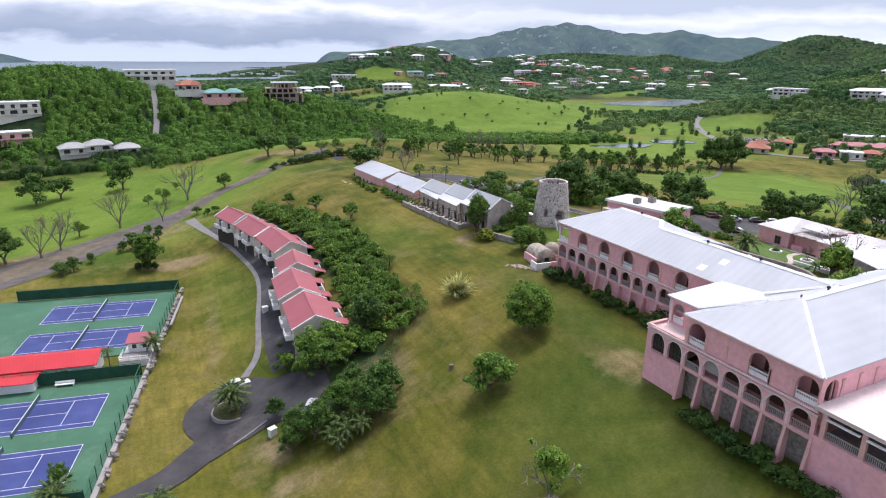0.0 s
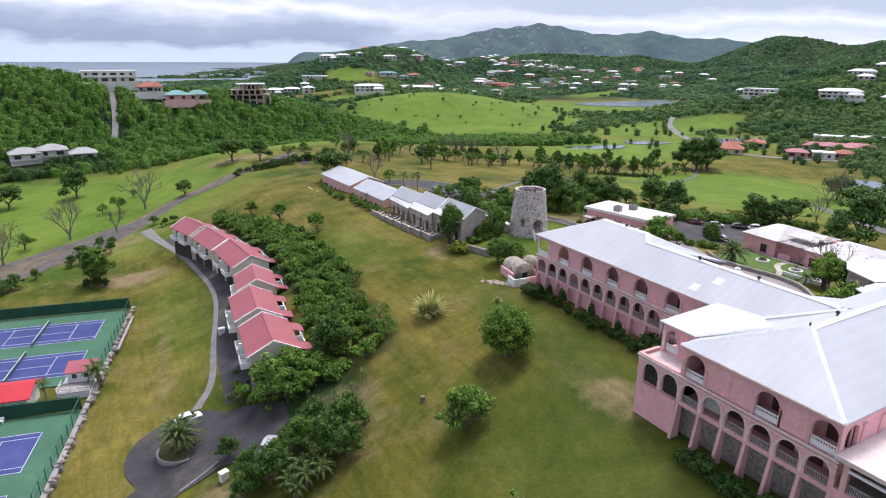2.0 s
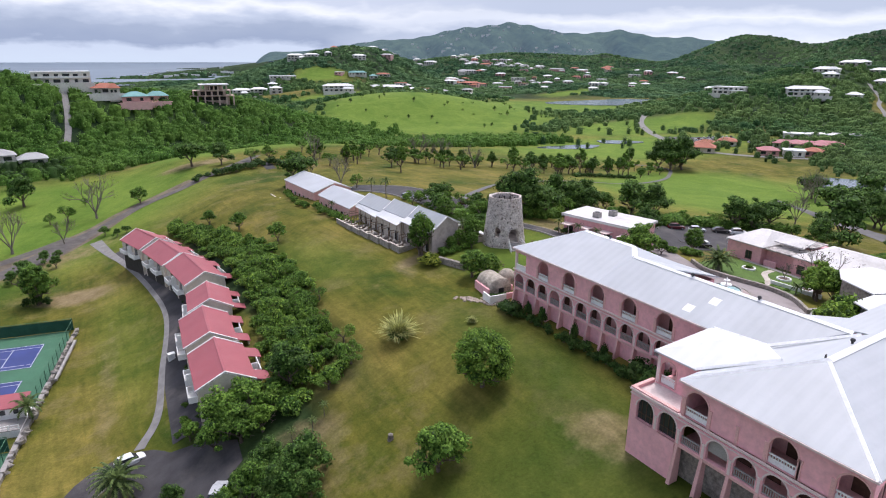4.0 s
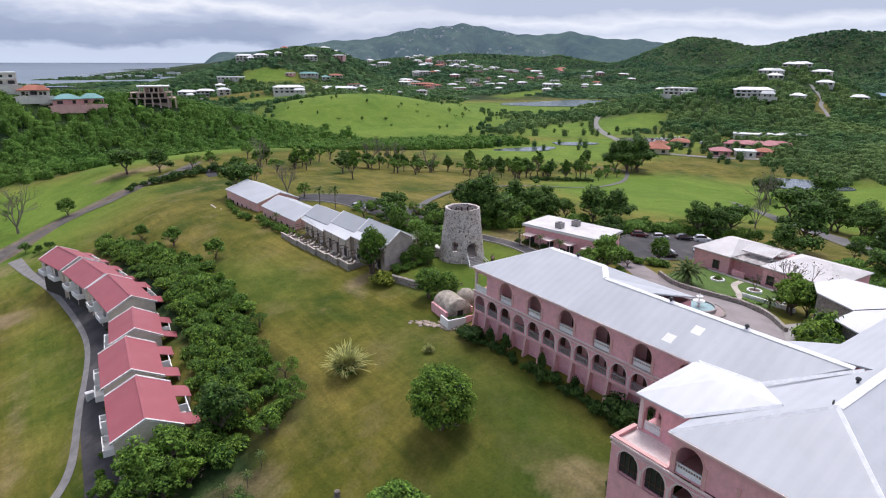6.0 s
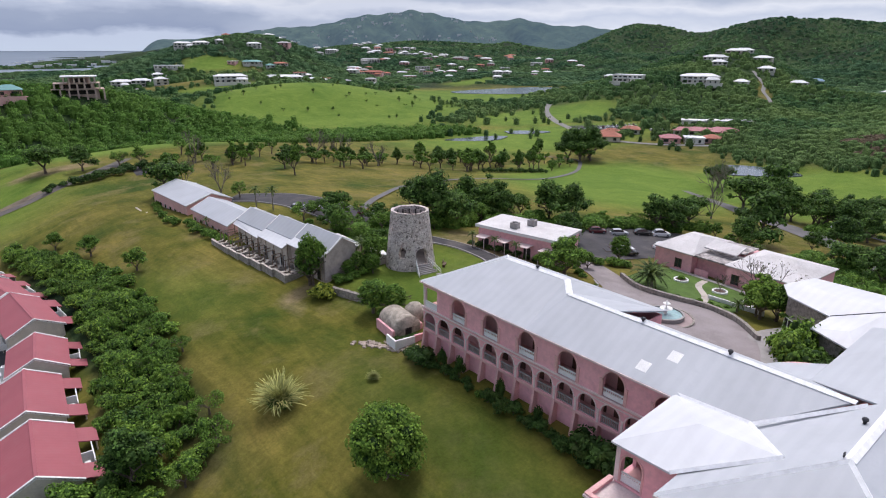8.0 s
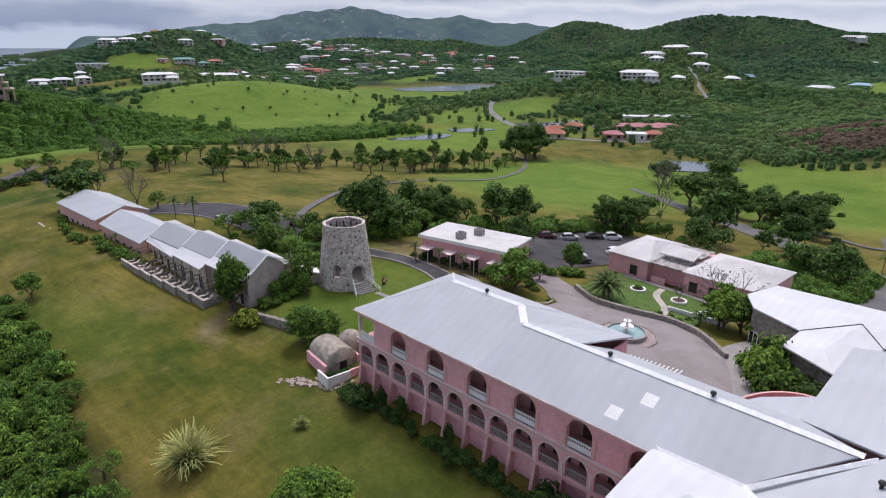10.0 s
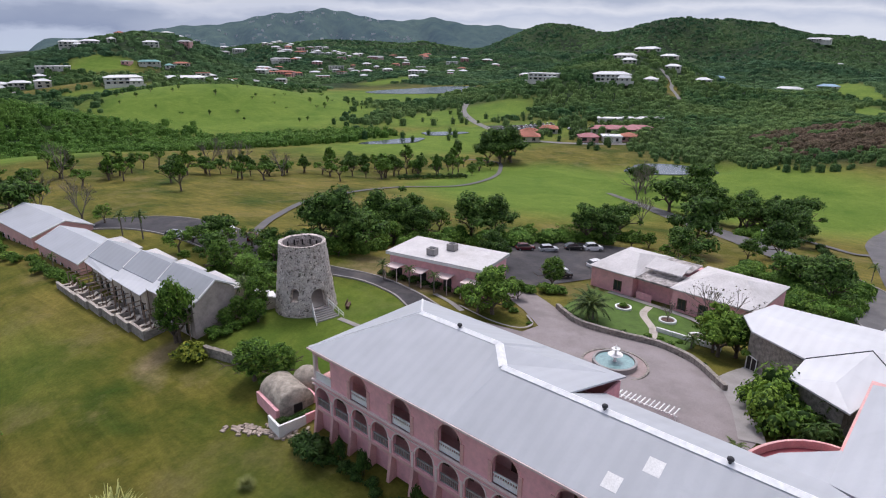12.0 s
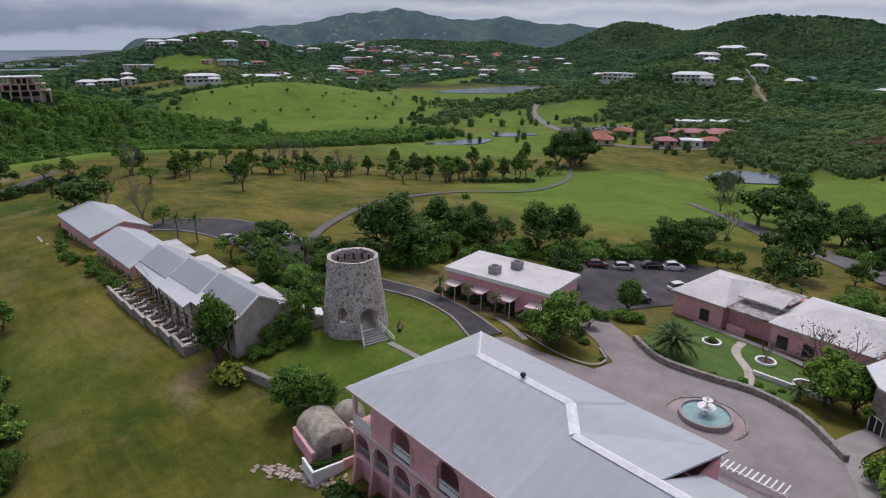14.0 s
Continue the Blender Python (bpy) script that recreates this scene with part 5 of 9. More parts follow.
for j in range(NZ + 1):
    for k in range(NT):
        a = k * math.tau / NT
        z = HT * j / NZ
        top = 0.14 * noise.noise(Vector((math.cos(a) * 2, math.sin(a) * 2, 7))) if j == NZ else 0
        r = trad(z) + 0.10 * noise.noise(Vector((a * 6, z * 1.3, 0))) + 0.05 * noise.noise(Vector((a * 17, z * 4, 3)))
        grid[j, k] = bm.verts.new((r * math.cos(a), r * math.sin(a), z + top))


def holed(j, k):
    a = ((k + 0.5) * math.tau / NT + math.pi) % math.tau - math.pi
    z = HT * (j + 0.5) / NZ
    for c, hw, z0, z1 in ((door_a, 1.15, 1.7, 4.6), (win_a, 0.62, 2.9, 5.0)):
        du = (a - c) * trad(z)
        if abs(du) < hw and z0 < z < z1 - max(0, abs(du) - hw * 0.35) * 0.9:
            return True
    return False


for j in range(NZ):
    for k in range(NT):
        if not holed(j, k):
            bm.faces.new((grid[j, k], grid[j, (k + 1) % NT], grid[j + 1, (k + 1) % NT], grid[j + 1, k]))
part("wall", bm, M_STONE, tower, "weathered rubble masonry", True)
bm = bmesh.new()
inner, rim = [], []
for k in range(NT):
    a = k * math.tau / NT
    top = HT + 0.14 * noise.noise(Vector((math.cos(a) * 2, math.sin(a) * 2, 7)))
    inner.append([bm.verts.new(((trad(z) - 0.5) * math.cos(a), (trad(z) - 0.5) * math.sin(a), zz)) for z, zz in ((0, 0.1), (HT * 0.5, HT * 0.5), (HT, top - 0.05))])
    rim.append(bm.verts.new(((trad(HT) + 0.02) * math.cos(a), (trad(HT) + 0.02) * math.sin(a), top + 0.02)))
for k in range(NT):
    q = (k + 1) % NT
    a = ((k + 0.5) * math.tau / NT + math.pi) % math.tau - math.pi
    clear = abs(a - door_a) < 0.3 or abs(a - win_a) < 0.17
    for i in (1,) if clear else (0, 1):
        bm.faces.new((inner[q][i], inner[k][i], inner[k][i + 1], inner[q][i + 1]))
    bm.faces.new((inner[k][2], inner[q][2], rim[q], rim[k]))
part("inner_wall", bm, M_STONE, tower, "dark inner masonry and broken rim")
# Dark blocks on the inner face paint the shade of open slots.
for k in range(15):
    o = part("beam_socket", boxes((2.82, 2.895, -0.11, 0.11, HT - 1.5, HT - 0.6)), M_DARK, tower, "dark block painted as a shaded wall slot")
    o.matrix_basis = pose(0, 0, 0, 0, 0, k * 24 + 7)
part("floor", lathe(bmesh.new(), [(3.9, 1.5), (3.9, 1.7)], 32), M_CONCRETE, tower)
# raised surround of the door and the window
for c, hw, z0, zs in ((door_a, 1.2, 1.6, 3.5), (win_a, 0.66, 2.8, 4.3)):
    bm = bmesh.new()

    def tw(u, z, w=0.0, c=c):
        r = trad(z) + 0.05 - w
        return ((r) * math.cos(c + u / 4.2), (r) * math.sin(c + u / 4.2), z)

    arch_rim(bm, tw, 0, hw, z0, zs, 0.3, 0.06)
    part("arch_surround", bm, M_STONE, tower)
    bm = arch_wall(bmesh.new(), lambda u, z, w=0.0, tw=tw: tw(u, z, w), -hw - 0.02, hw + 0.02, z0 - 0.02, zs + hw + 0.06, [(0, hw - 0.01, z0, zs)], 0.75, 8)
    part("reveal", bm, M_STONE, tower)
# flared steps with side rails
fw = Vector((math.cos(door_a), math.sin(door_a), 0))
sd = Vector((-fw.y, fw.x, 0))
for k in range(8):
    bm = bmesh.new()
    r0, half = 4.5 + 0.34 * k, 1.15 + 0.12 * k
    p = [fw * r0 - sd * half, fw * r0 + sd * half, fw * (r0 + 0.4) + sd * (half + 0.1), fw * (r0 + 0.4) - sd * (half + 0.1)]
    slab(bm, [(q.x, q.y, 1.7 - 0.19 * (k + 1) + 0.19) for q in p], 1.9 - 0.19 * k)
    bmesh.ops.recalc_face_normals(bm, faces=bm.faces)
    part("step", bm, M_CONCRETE, tower)
for s in (-1, 1):
    a, b = fw * 4.5 + sd * s * 1.3, fw * 7.2 + sd * s * 2.2
    bm = bmesh.new()
    tube(bm, (a.x, a.y, 2.75), (b.x, b.y, 1.2), 0.06, 0.06, 6)
    tube(bm, (a.x, a.y, 2.3), (b.x, b.y, 0.75), 0.05, 0.05, 6)
    part("handrail", bm, M_WHITE, tower, "white handrail")
    for k in range(4):
        q = a.lerp(b, k / 3)
        bm = bmesh.new()
        tube(bm, (q.x, q.y, 0.2), (q.x, q.y, 2.8 - 1.55 * k / 3), 0.06, 0.06, 6)
        part("post", bm, M_WHITE, tower)

ribbon("path", [(17.3, 17.3), (17.6, 12.5), (17.9, 6.5)], 0.9, M_CONCRETE, 0.1, "narrow concrete path across the lawn", "path")
ribbon("road", [(12, 98), (21, 86), (25, 70), (24, 55), (25.5, 43), (28.8, 34), (31.2, 26.5), (30.8, 18), (28.4, 10.5)], (8, 11, 12, 9, 5, 3.6, 3.4, 3.4, 4.4), M_ASPHALT, 0.14, "dark asphalt drive curving past the tower", "road", kerb=0.12)

# stone vault hut beside the wing
hut = thing("vaulted_hut", "small old stone vault with pink walls", "stone hut", at=pose(0.5, 6.0, -3.6, 0, 0, -8))
bm = bmesh.new()
arc = [(2.15 * math.cos(math.pi * k / 14), 2.3 + 1.75 * math.sin(math.pi * k / 14)) for k in range(15)]
rows = []
for y in np.linspace(-1.9, 3.2, 9):
    rows.append([bm.verts.new((x + 0.5 + 0.05 * noise.noise(Vector((x, y, z))), y, z + 0.06 * noise.noise(Vector((x * 2, y * 2, z))))) for x, z in arc])
for a, b in zip(rows, rows[1:]):
    for k in range(14):
        bm.faces.new((a[k], a[k + 1], b[k + 1], b[k]))
for r in (rows[0], rows[-1][::-1]):
    bm.faces.new(r + [])
bmesh.ops.recalc_face_normals(bm, faces=bm.faces)
M_VAULT = mat("lichened_plaster", (0.42, 0.37, 0.31), 0.55, 1.2, 1.4, 8, 0.95, 0.7, 0.05, stain=(0.15, 0.13, 0.11), stain_amount=0.9)
part("vault", bm, M_VAULT, hut, "lichen-stained barrel vault", True)
part("wall", boxes((-2.0, -1.6, -1.9, 3.3, -0.6, 2.35), (2.6, 3.0, -1.9, 3.3, -0.6, 2.5), (-1.59, 2.59, 2.9, 3.3, -0.6, 2.4)), M_PINK, hut, "pink rendered wall")
part("front_wall", boxes((-1.59, 0.1, -1.88, -1.5, -0.6, 2.3), (1.2, 2.59, -1.88, -1.5, -0.6, 2.3)), M_VAULT, hut)
# A dark block fills the doorway as its interior shade.
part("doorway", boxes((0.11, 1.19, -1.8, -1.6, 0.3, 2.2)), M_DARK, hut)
side = thing("side_vault", "smaller crumbling stone vault", "stone hut", at=pose(4.3, 7.0, -3.2))
part("vault", lathe(bmesh.new(), [(1.7, 0), (1.75, 2.4), (1.5, 3.2), (0.9, 3.75), (0.1, 3.95)], 14), M_VAULT, side, smooth=True)
plant = thing("planter_yard", "small yard behind low white and pink walls", "planter", at=pose(0.0, 4.6, -3.5, 0, 0, -8))
part("white_wall", boxes((-2.6, -2.35, -2.9, -0.2, -0.9, 2.0), (-2.349, 0.6, -2.9, -2.65, -0.9, 2.0)), M_WHITE, plant, "white yard wall")
part("pink_wall", boxes((0.61, 3.6, -2.9, -2.65, -0.9, 2.1)), M_PINK, plant, "pink yard wall")
part("soil", boxes((-2.34, 3.0, -2.64, -1.0, -0.9, 1.1)), M_WOOD, plant, "brown soil")
M_BRICK = mat("old_brick_paving", (0.40, 0.325, 0.275), 0.7, 1.2, 1.2, 8, 0.92, 0.4, 0.02, per_object=0.18)
rub = thing("brick_footing", "ragged old brick footings in the grass", "ruin", kind="structure")
bb = boxes((-0.28, 0.28, -0.16, 0.16, -0.1, 0.12))
rng = random.Random(21)
first = None
for k in range(90):
    t = rng.random()
    x, y = -5.4 + 4.2 * t + rng.gauss(0, 0.6), 8.6 - 8.0 * t + rng.gauss(0, 0.4)
    m = pose(x, y, ground_z(x, y) + 0.04, rng.uniform(-8, 8), rng.uniform(-8, 8), -60 + rng.choice((0, 90)) + rng.uniform(-9, 9))
    if first is None:
        first = part("brick", bb, M_BRICK, rub)
        first.matrix_basis = m
    else:
        share("brick", first, m, rub)

# ---- cottages along the ridge ----
def cottage_roof(h, y0, y1, xf, zf, xr, zr, xb, zb, lean, material):
    """Gabled roof; ridge at xr, front eave xf, back eave xb. lean: shift in x per metre of y."""
    def q(x, y, z):
        return (x + lean * (y - y0), y, z)
    for xa, za in ((xf, zf), (xb, zb)):
        bm = bmesh.new()
        slab(bm, [q(xr, y0, zr), q(xr, y1, zr), q(xa, y1, za), q(xa, y0, za)], 0.14)
        bmesh.ops.recalc_face_normals(bm, faces=bm.faces)
        part("roof", bm, material, h)
    for y in (y0 + 0.1, y1 - 0.1):
        for xa, za in ((xf, zf), (xb, zb)):
            bm = bmesh.new()
            slab(bm, [q(xr, y - 0.12, zr + 0.06), q(xr, y + 0.12, zr + 0.06), q(xa, y + 0.12, za + 0.06), q(xa, y - 0.12, za + 0.06)], 0.26)
            bmesh.ops.recalc_face_normals(bm, faces=bm.faces)
            part("verge", bm, M_WHITE, h, "white roof verge")


M_TERRACE = mat("weathered_terrace_stone", (0.34, 0.31, 0.285), 0.6, 1.25, 1.3, 9, 0.95, 0.6, 0.04, stain=(0.16, 0.145, 0.13), stain_amount=0.6)
M_GABLE = mat("grey_limewashed_stone", (0.50, 0.42, 0.385), 0.75, 1.15, 0.9, 7, 0.9, 0.4, 0.03, stain=(0.24, 0.21, 0.19), stain_amount=0.5)
M_ROOF_W2 = roof_mat("bright_white_sheet_roof", (0.62, 0.625, 0.64), (0.52, 0.525, 0.54), 0.4, 0.6, 90.0)


def cottage(y0, y1, xf, zf, xr, zr, xb, zb, base, wall, label, porch=None, lean=-0.055, splay=-0.055):
    h = thing("cottage", label, "cottage", "ridge cottages")
    bm = bmesh.new()
    pts = ((xf + 0.3, zf - 0.25), (xr, zr - 0.2), (xb - 0.3, zb - 0.25), (xb - 0.3, base), (xf + 0.3, base))
    fr = [bm.verts.new((x, y0 + 0.3, z)) for x, z in pts]
    bk = [bm.verts.new((x + lean * (y1 - y0), y1 - 0.3, z)) for x, z in pts]
    bm.faces.new(fr)
    bm.faces.new(bk[::-1])
    for k in range(5):
        bm.faces.new((fr[k], bk[k], bk[(k + 1) % 5], fr[(k + 1) % 5]))
    bmesh.ops.recalc_face_normals(bm, faces=bm.faces)
    part("wall", bm, wall, h)
    cottage_roof(h, y0, y1, xf, zf, xr, zr, xb, zb, lean, M_ROOF_GREY if porch else M_ROOF)
    n = max(2, round((y1 - y0) / 3.4))
    for k in range(n):
        y = y0 + (k + 0.5) * (y1 - y0) / n
        x = xf + 0.3 + lean * (y - y0)
        d = part("door", boxes((x - 0.05, x - 0.005, y - 0.8, y + 0.8, base + 0.9, base + 3.0)), M_GLASS, h, "dark glazed patio door")
        for e in (-0.9, 0.8):
            part("frame", boxes((x - 0.09, x - 0.051, y + e, y + e + 0.1, base + 0.85, base + 3.05)), M_WHITE, d)
    if porch:
        xp, zp = porch
        bm = bmesh.new()
        l1, lp = lean * (y1 - y0), splay * (y1 - y0)
        slab(bm, [(xf + 0.15, y0, zf - 0.02), (xf + 0.15 + l1, y1, zf - 0.02), (xp + lp, y1, zp), (xp, y0, zp)], 0.12)
        bmesh.ops.recalc_face_normals(bm, faces=bm.faces)
        part("porch_roof", bm, M_ROOF_W2, h, "shallow white porch roof")
        bm = bmesh.new()
        xa = xp + 0.9
        low = [bm.verts.new(q) for q in ((xa, y0 + 0.1, base), (xf + 0.28, y0 + 0.1, base), (xf + 0.28 + l1, y1 - 0.1, base), (xa + lp, y1 - 0.1, base))]
        top = [bm.verts.new((v.co.x, v.co.y, zp + 0.05 if i in (0, 3) else zf - 0.2)) for i, v in enumerate(low)]
        for a, b in ((0, 1), (1, 2), (2, 3), (3, 0)):
            bm.faces.new((low[a], low[b], top[b], top[a]))
        bm.faces.new(top)
        bmesh.ops.recalc_face_normals(bm, faces=bm.faces)
        part("porch_wall", bm, wall, h)
        for k in range(n):
            y = y0 + (k + 0.5) * (y1 - y0) / n
            x = xa + splay * (y - y0)
            d = part("door", boxes((x - 0.06, x - 0.01, y - 0.75, y + 0.75, base + 0.3, base + 2.5)), M_GLASS, h, "dark glazed patio door")
            for e in (-0.85, 0.75):
                part("frame", boxes((x - 0.1, x - 0.062, y + e, y + e + 0.1, base + 0.3, base + 2.55)), M_WHITE, d)
        for k in range(n + 1):
            y = y0 + 0.15 + k * (y1 - y0 - 0.3) / n
            x = xp + 0.15 + splay * (y - y0)
            part("porch_post", boxes((x - 0.06, x + 0.06, y - 0.06, y + 0.06, base, zp - 0.1)), M_WOOD, h, "timber porch post")
    return h


C1 = "pale cottage with a white sheet gable roof"
cottage(29.0, 40.5, 2.5, 3.5, 5.2, 5.6, 8.3, 4.0, -2.4, M_GABLE, "grey stone cottage with a sheet gable roof", (0.6, 2.6))
cottage(40.7, 51.2, 1.5, 2.9, 4.7, 5.1, 8.0, 3.4, -2.7, M_CREAM, C1, (-0.9, 1.7), splay=-0.01)
cottage(51.4, 64.2, 0.9, 2.0, 4.3, 4.1, 7.6, 2.6, -3.2, M_CREAM, C1, (-0.95, 1.1), splay=0.03)
cottage(68.0, 88.0, -0.6, -0.4, 4.2, 1.95, 8.8, 0.2, -5.2, M_PINK_PALE, "pink cottage with a white sheet gable roof")
cottage(92.5, 116.0, -1.3, -0.7, 5.4, 1.6, 10.8, -0.4, -6.2, M_PINK_PALE, "pink cottage with a broad white roof")
for x0, x1, y0, y1, z in ((8.4, 10.6, 31.5, 40, 2.3), (8.2, 10.4, 43, 50, 1.9), (7.8, 10.2, 53, 61, 1.3), (9.0, 11.2, 70, 80, -0.7)):
    o = thing("flat_annex", "low white-roofed annex behind the cottages", "annex")
    part("wall", boxes((x0, x1, y0, y1, -4, z)), M_CREAM, o)
    part("roof", boxes((x0 - 0.3, x1 + 0.3, y0 - 0.3, y1 + 0.3, z + 0.004, z + 0.2)), M_ROOF_FLAT, o)
o = thing("stair_roof", "white stepped roof plates beside the cottage", "roof", at=pose(10.6, 29.6, 0.0, 0, 0, -20))
for k in range(6):
    part("plate", boxes((0.6 * k, 0.6 * k + 0.62, -1.2, 1.5, 1.9 - 0.22 * k, 2.02 - 0.22 * k)), M_WHITE, o)
part("wall", boxes((0, 3.6, -1.1, 1.4, -2.2, 0.7)), M_CREAM, o)

# garden terraces before the cottages: stone walls, paving, pergola frames and loungers
M_PALE_PAVING = mat("pale_sandy_paving", (0.48, 0.43, 0.38), 0.75, 1.12, 0.8, 8, 0.9, 0.3, 0.01, stain=(0.26, 0.22, 0.19), stain_amount=0.5)


def terrace(y0, y1, x0, x1, z, pergola=True):
    g = thing("garden_terrace", "walled stone terrace with pale paving", "terrace", "cottage terraces")
    gz = min(ground_z(x0, y0), ground_z(x0, y1))
    part("paving", boxes((x0 + 0.35, x1, y0 + 0.18, y1 - 0.18, gz - 0.5, z)), M_PALE_PAVING, g, "pale paving")
    part("front_wall", boxes((x0, x0 + 0.34, y0, y1, gz - 0.8, z + 0.75)), M_TERRACE, g, "rubble stone wall")
    part("coping", boxes((x0 - 0.05, x0 + 0.39, y0, y1, z + 0.754, z + 0.85)), M_PALE_PAVING, g)
    part("side_wall", boxes((x0 + 0.345, x1, y0, y0 + 0.17, gz - 0.5, z + 0.7)), M_TERRACE, g, "rubble stone wall")
    if pergola:
        for k in (0.3, 0.7):
            y = y0 + (y1 - y0) * k
            part("pergola_post", boxes((x0 + 1.6, x0 + 1.74, y - 0.07, y + 0.07, z, z + 2.4)), M_WOOD, g)
            part("pergola_beam", boxes((x0 + 1.5, x1 - 0.2, y - 0.06, y + 0.06, z + 2.4, z + 2.55)), M_WOOD, g)
    return g


def lounger(x, y, z, turn):
    o = thing("sun_lounger", "wooden sun lounger with a pale cushion", "lounger", "terrace loungers", at=pose(x, y, z, 0, 0, turn))
    part("frame", boxes((-0.95, 0.95, -0.32, 0.32, 0.28, 0.36)), M_WOODDARK, o)
    part("cushion", boxes((-0.9, 0.3, -0.3, 0.3, 0.364, 0.45)), M_CREAM, o)
    bm = boxes((0.0, 0.7, -0.3, 0.3, 0, 0.08))
    part("backrest", bm, M_CREAM, o).matrix_basis = pose(0.32, 0, 0.38, 0, -35, 0)
    for a in (-0.85, 0.85):
        for b in (-0.28, 0.28):
            part("leg", boxes((a - 0.03, a + 0.03, b - 0.03, b + 0.03, 0, 0.28)), M_WOODDARK, o)


rng = random.Random(11)
for k in range(7):
    y = 35.4 + 4.5 * k
    terrace(y, y + 4.3, float(np.interp(y, (35, 47, 56, 67), (-3.1, -4.1, -4.7, -4.8))), 1.0 - 0.03 * (y - 35), -2.4 - 0.02 * (y - 35))
    for j in range(2):
        lounger(-1.7 - 0.05 * (y - 35) + rng.uniform(-0.3, 0.3), y + 1.3 + 1.7 * j, -2.4 - 0.02 * (y - 35), rng.uniform(-20, 20))
for k in range(6):
    y = 69 + 8.0 * k
    terrace(y, y + 7.6, -4.8 - 0.06 * (y - 69), -1.2 - 0.03 * (y - 69), -4.4 - 0.035 * (y - 69), False)

# broken stone wall near the tower lawn
o = thing("stone_wall", "dark broken stone wall in the grass", "wall", kind="structure")
for k in range(5):
    a, b = Vector((0.4 + 0.35 * k, 24.6 - 1.5 * k)), Vector((0.75 + 0.35 * k, 23.1 - 1.5 * k))
    bm = bmesh.new()
    z = ground_z(a.x, a.y)
    slab(bm, [(a.x - 0.3, a.y, z + 1.3), (b.x - 0.3, b.y, z + 1.25), (b.x + 0.3, b.y, z + 1.3), (a.x + 0.3, a.y, z + 1.35)], 2.0)
    bmesh.ops.recalc_face_normals(bm, faces=bm.faces)
    part("segment", bm, M_RUBBLE, o)
o = thing("garden_bench", "dark wooden bench on the tower lawn", "bench", at=pose(20.9, 19.6, -0.8, 0, 0, 40))
part("seat", boxes((-0.9, 0.9, -0.25, 0.25, 0.42, 0.5)), M_WOODDARK, o)
part("backrest", boxes((-0.9, 0.9, 0.25, 0.31, 0.55, 1.0)), M_WOODDARK, o)
for a in (-0.8, 0.8):
    part("leg", boxes((a - 0.05, a + 0.05, -0.22, 0.22, 0, 0.42)), M_WOODDARK, o)

# ---- flat-roofed pink building beyond the drive ----
spa = thing("garden_building", "pink garden building with white flat roof and pergolas", "building", at=pose(34.9, 26.2, -1.9, 0, 0, -78.5))
# local x runs along the front, y to the back
part("wall", boxes((0.3, 18.2, 0.6, 9.6, -1.2, 4.6)), M_PINK, spa)
part("roof", boxes((-0.1, 18.6, 0.0, 10.0, 4.604, 5.1)), M_ROOF_FLAT, spa, "stained white flat roof")
part("fascia", boxes((-0.14, 18.64, -0.05, -0.004, 4.55, 5.14)), M_WHITE, spa)
for k in range(4):
    x = 0.8 + 4.9 * k
    pg = part("pergola", boxes((x, x + 2.6, -1.9, 0.55, 3.0, 3.1)), M_TRIM, spa, "white pergola canopy")
    for a in (x + 0.06, x + 2.42):
        part("post", boxes((a, a + 0.1, -1.85, -1.75, -1.0, 3.0)), M_TRIM, pg)
    # Dark panel on the wall face, painted as the doorway's shade.
    part("door", boxes((x + 0.5, x + 2.0, 0.54, 0.595, -0.8, 2.3)), M_DARK, spa, "dark panel painted as doorway shade")
for x, y in ((9.5, 6.2), (7.8, 2.4)):
    u = thing("roof_unit", "grey rooftop air-conditioning unit", "air conditioner", at=spa.matrix_world @ pose(x, y, 5.1))
    part("casing", boxes((-0.75, 0.75, -0.7, 0.7, 0.1, 1.2)), M_CONCRETE, u)
    part("fan_guard", lathe(bmesh.new(), [(0.55, 1.2), (0.55, 1.28), (0.1, 1.3)], 16), M_METAL, u)
    part("skid", boxes((-0.8, 0.8, -0.6, -0.5, 0, 0.1), (-0.8, 0.8, 0.5, 0.6, 0, 0.1)), M_METAL, u)
o = thing("pallet_stack", "flat pale timber boards on the grass", "boards", at=pose(36.6, 18.6, ground_z(36.6, 18.6), 0, 0, -55))
for k in range(3):
    part("board", boxes((-1.5, 1.5, -0.9 + 0.6 * k, -0.4 + 0.6 * k, 0.05, 0.25)), M_WOOD, o)
ribbon("path", [(34.5, 14.5), (33.6, 10.5), (32.0, 6.5)], 0.9, M_CONCRETE, 0.12, "pale concrete path across the grass", "path")

# ---- forecourt, fountain, walled garden and annex ----
ground_patch("forecourt", [(17.2, -3), (25.5, 7), (27.8, 9.8), (30.4, 8.6), (30.6, 3), (32.4, -4.2), (36.5, -4.2), (40.8, 1.4), (47, 12), (52, 9), (46.4, -1.0), (42.4, -8.2), (43.2, -14.0), (44.2, -19.4), (42.2, -24.8), (37, -30), (33.5, -33.5), (27.5, -36.4), (20, -35.4), (13, -33), (13, -27), (17.2, -26.5)], M_PAVED, 0.14, "mauve-grey paved forecourt", "forecourt")
ribbon("kerb", [(33.2, 8.2), (32.0, 1.0), (33.0, -3.2), (36.0, -3.4), (38.8, -0.6)], 0.35, M_CONCRETE, 0.3, "pale kerb round the grass", "kerb", 2)
FX, FY = 32.6, -18.1
FZ = ground_z(FX, FY) + 0.15
M_PINK_PAVE = mat("pinkish_paving", (0.36, 0.28, 0.27), 0.8, 1.15, 0.7, 7, 0.9, 0.3, 0.015, stain=(0.24, 0.18, 0.17))
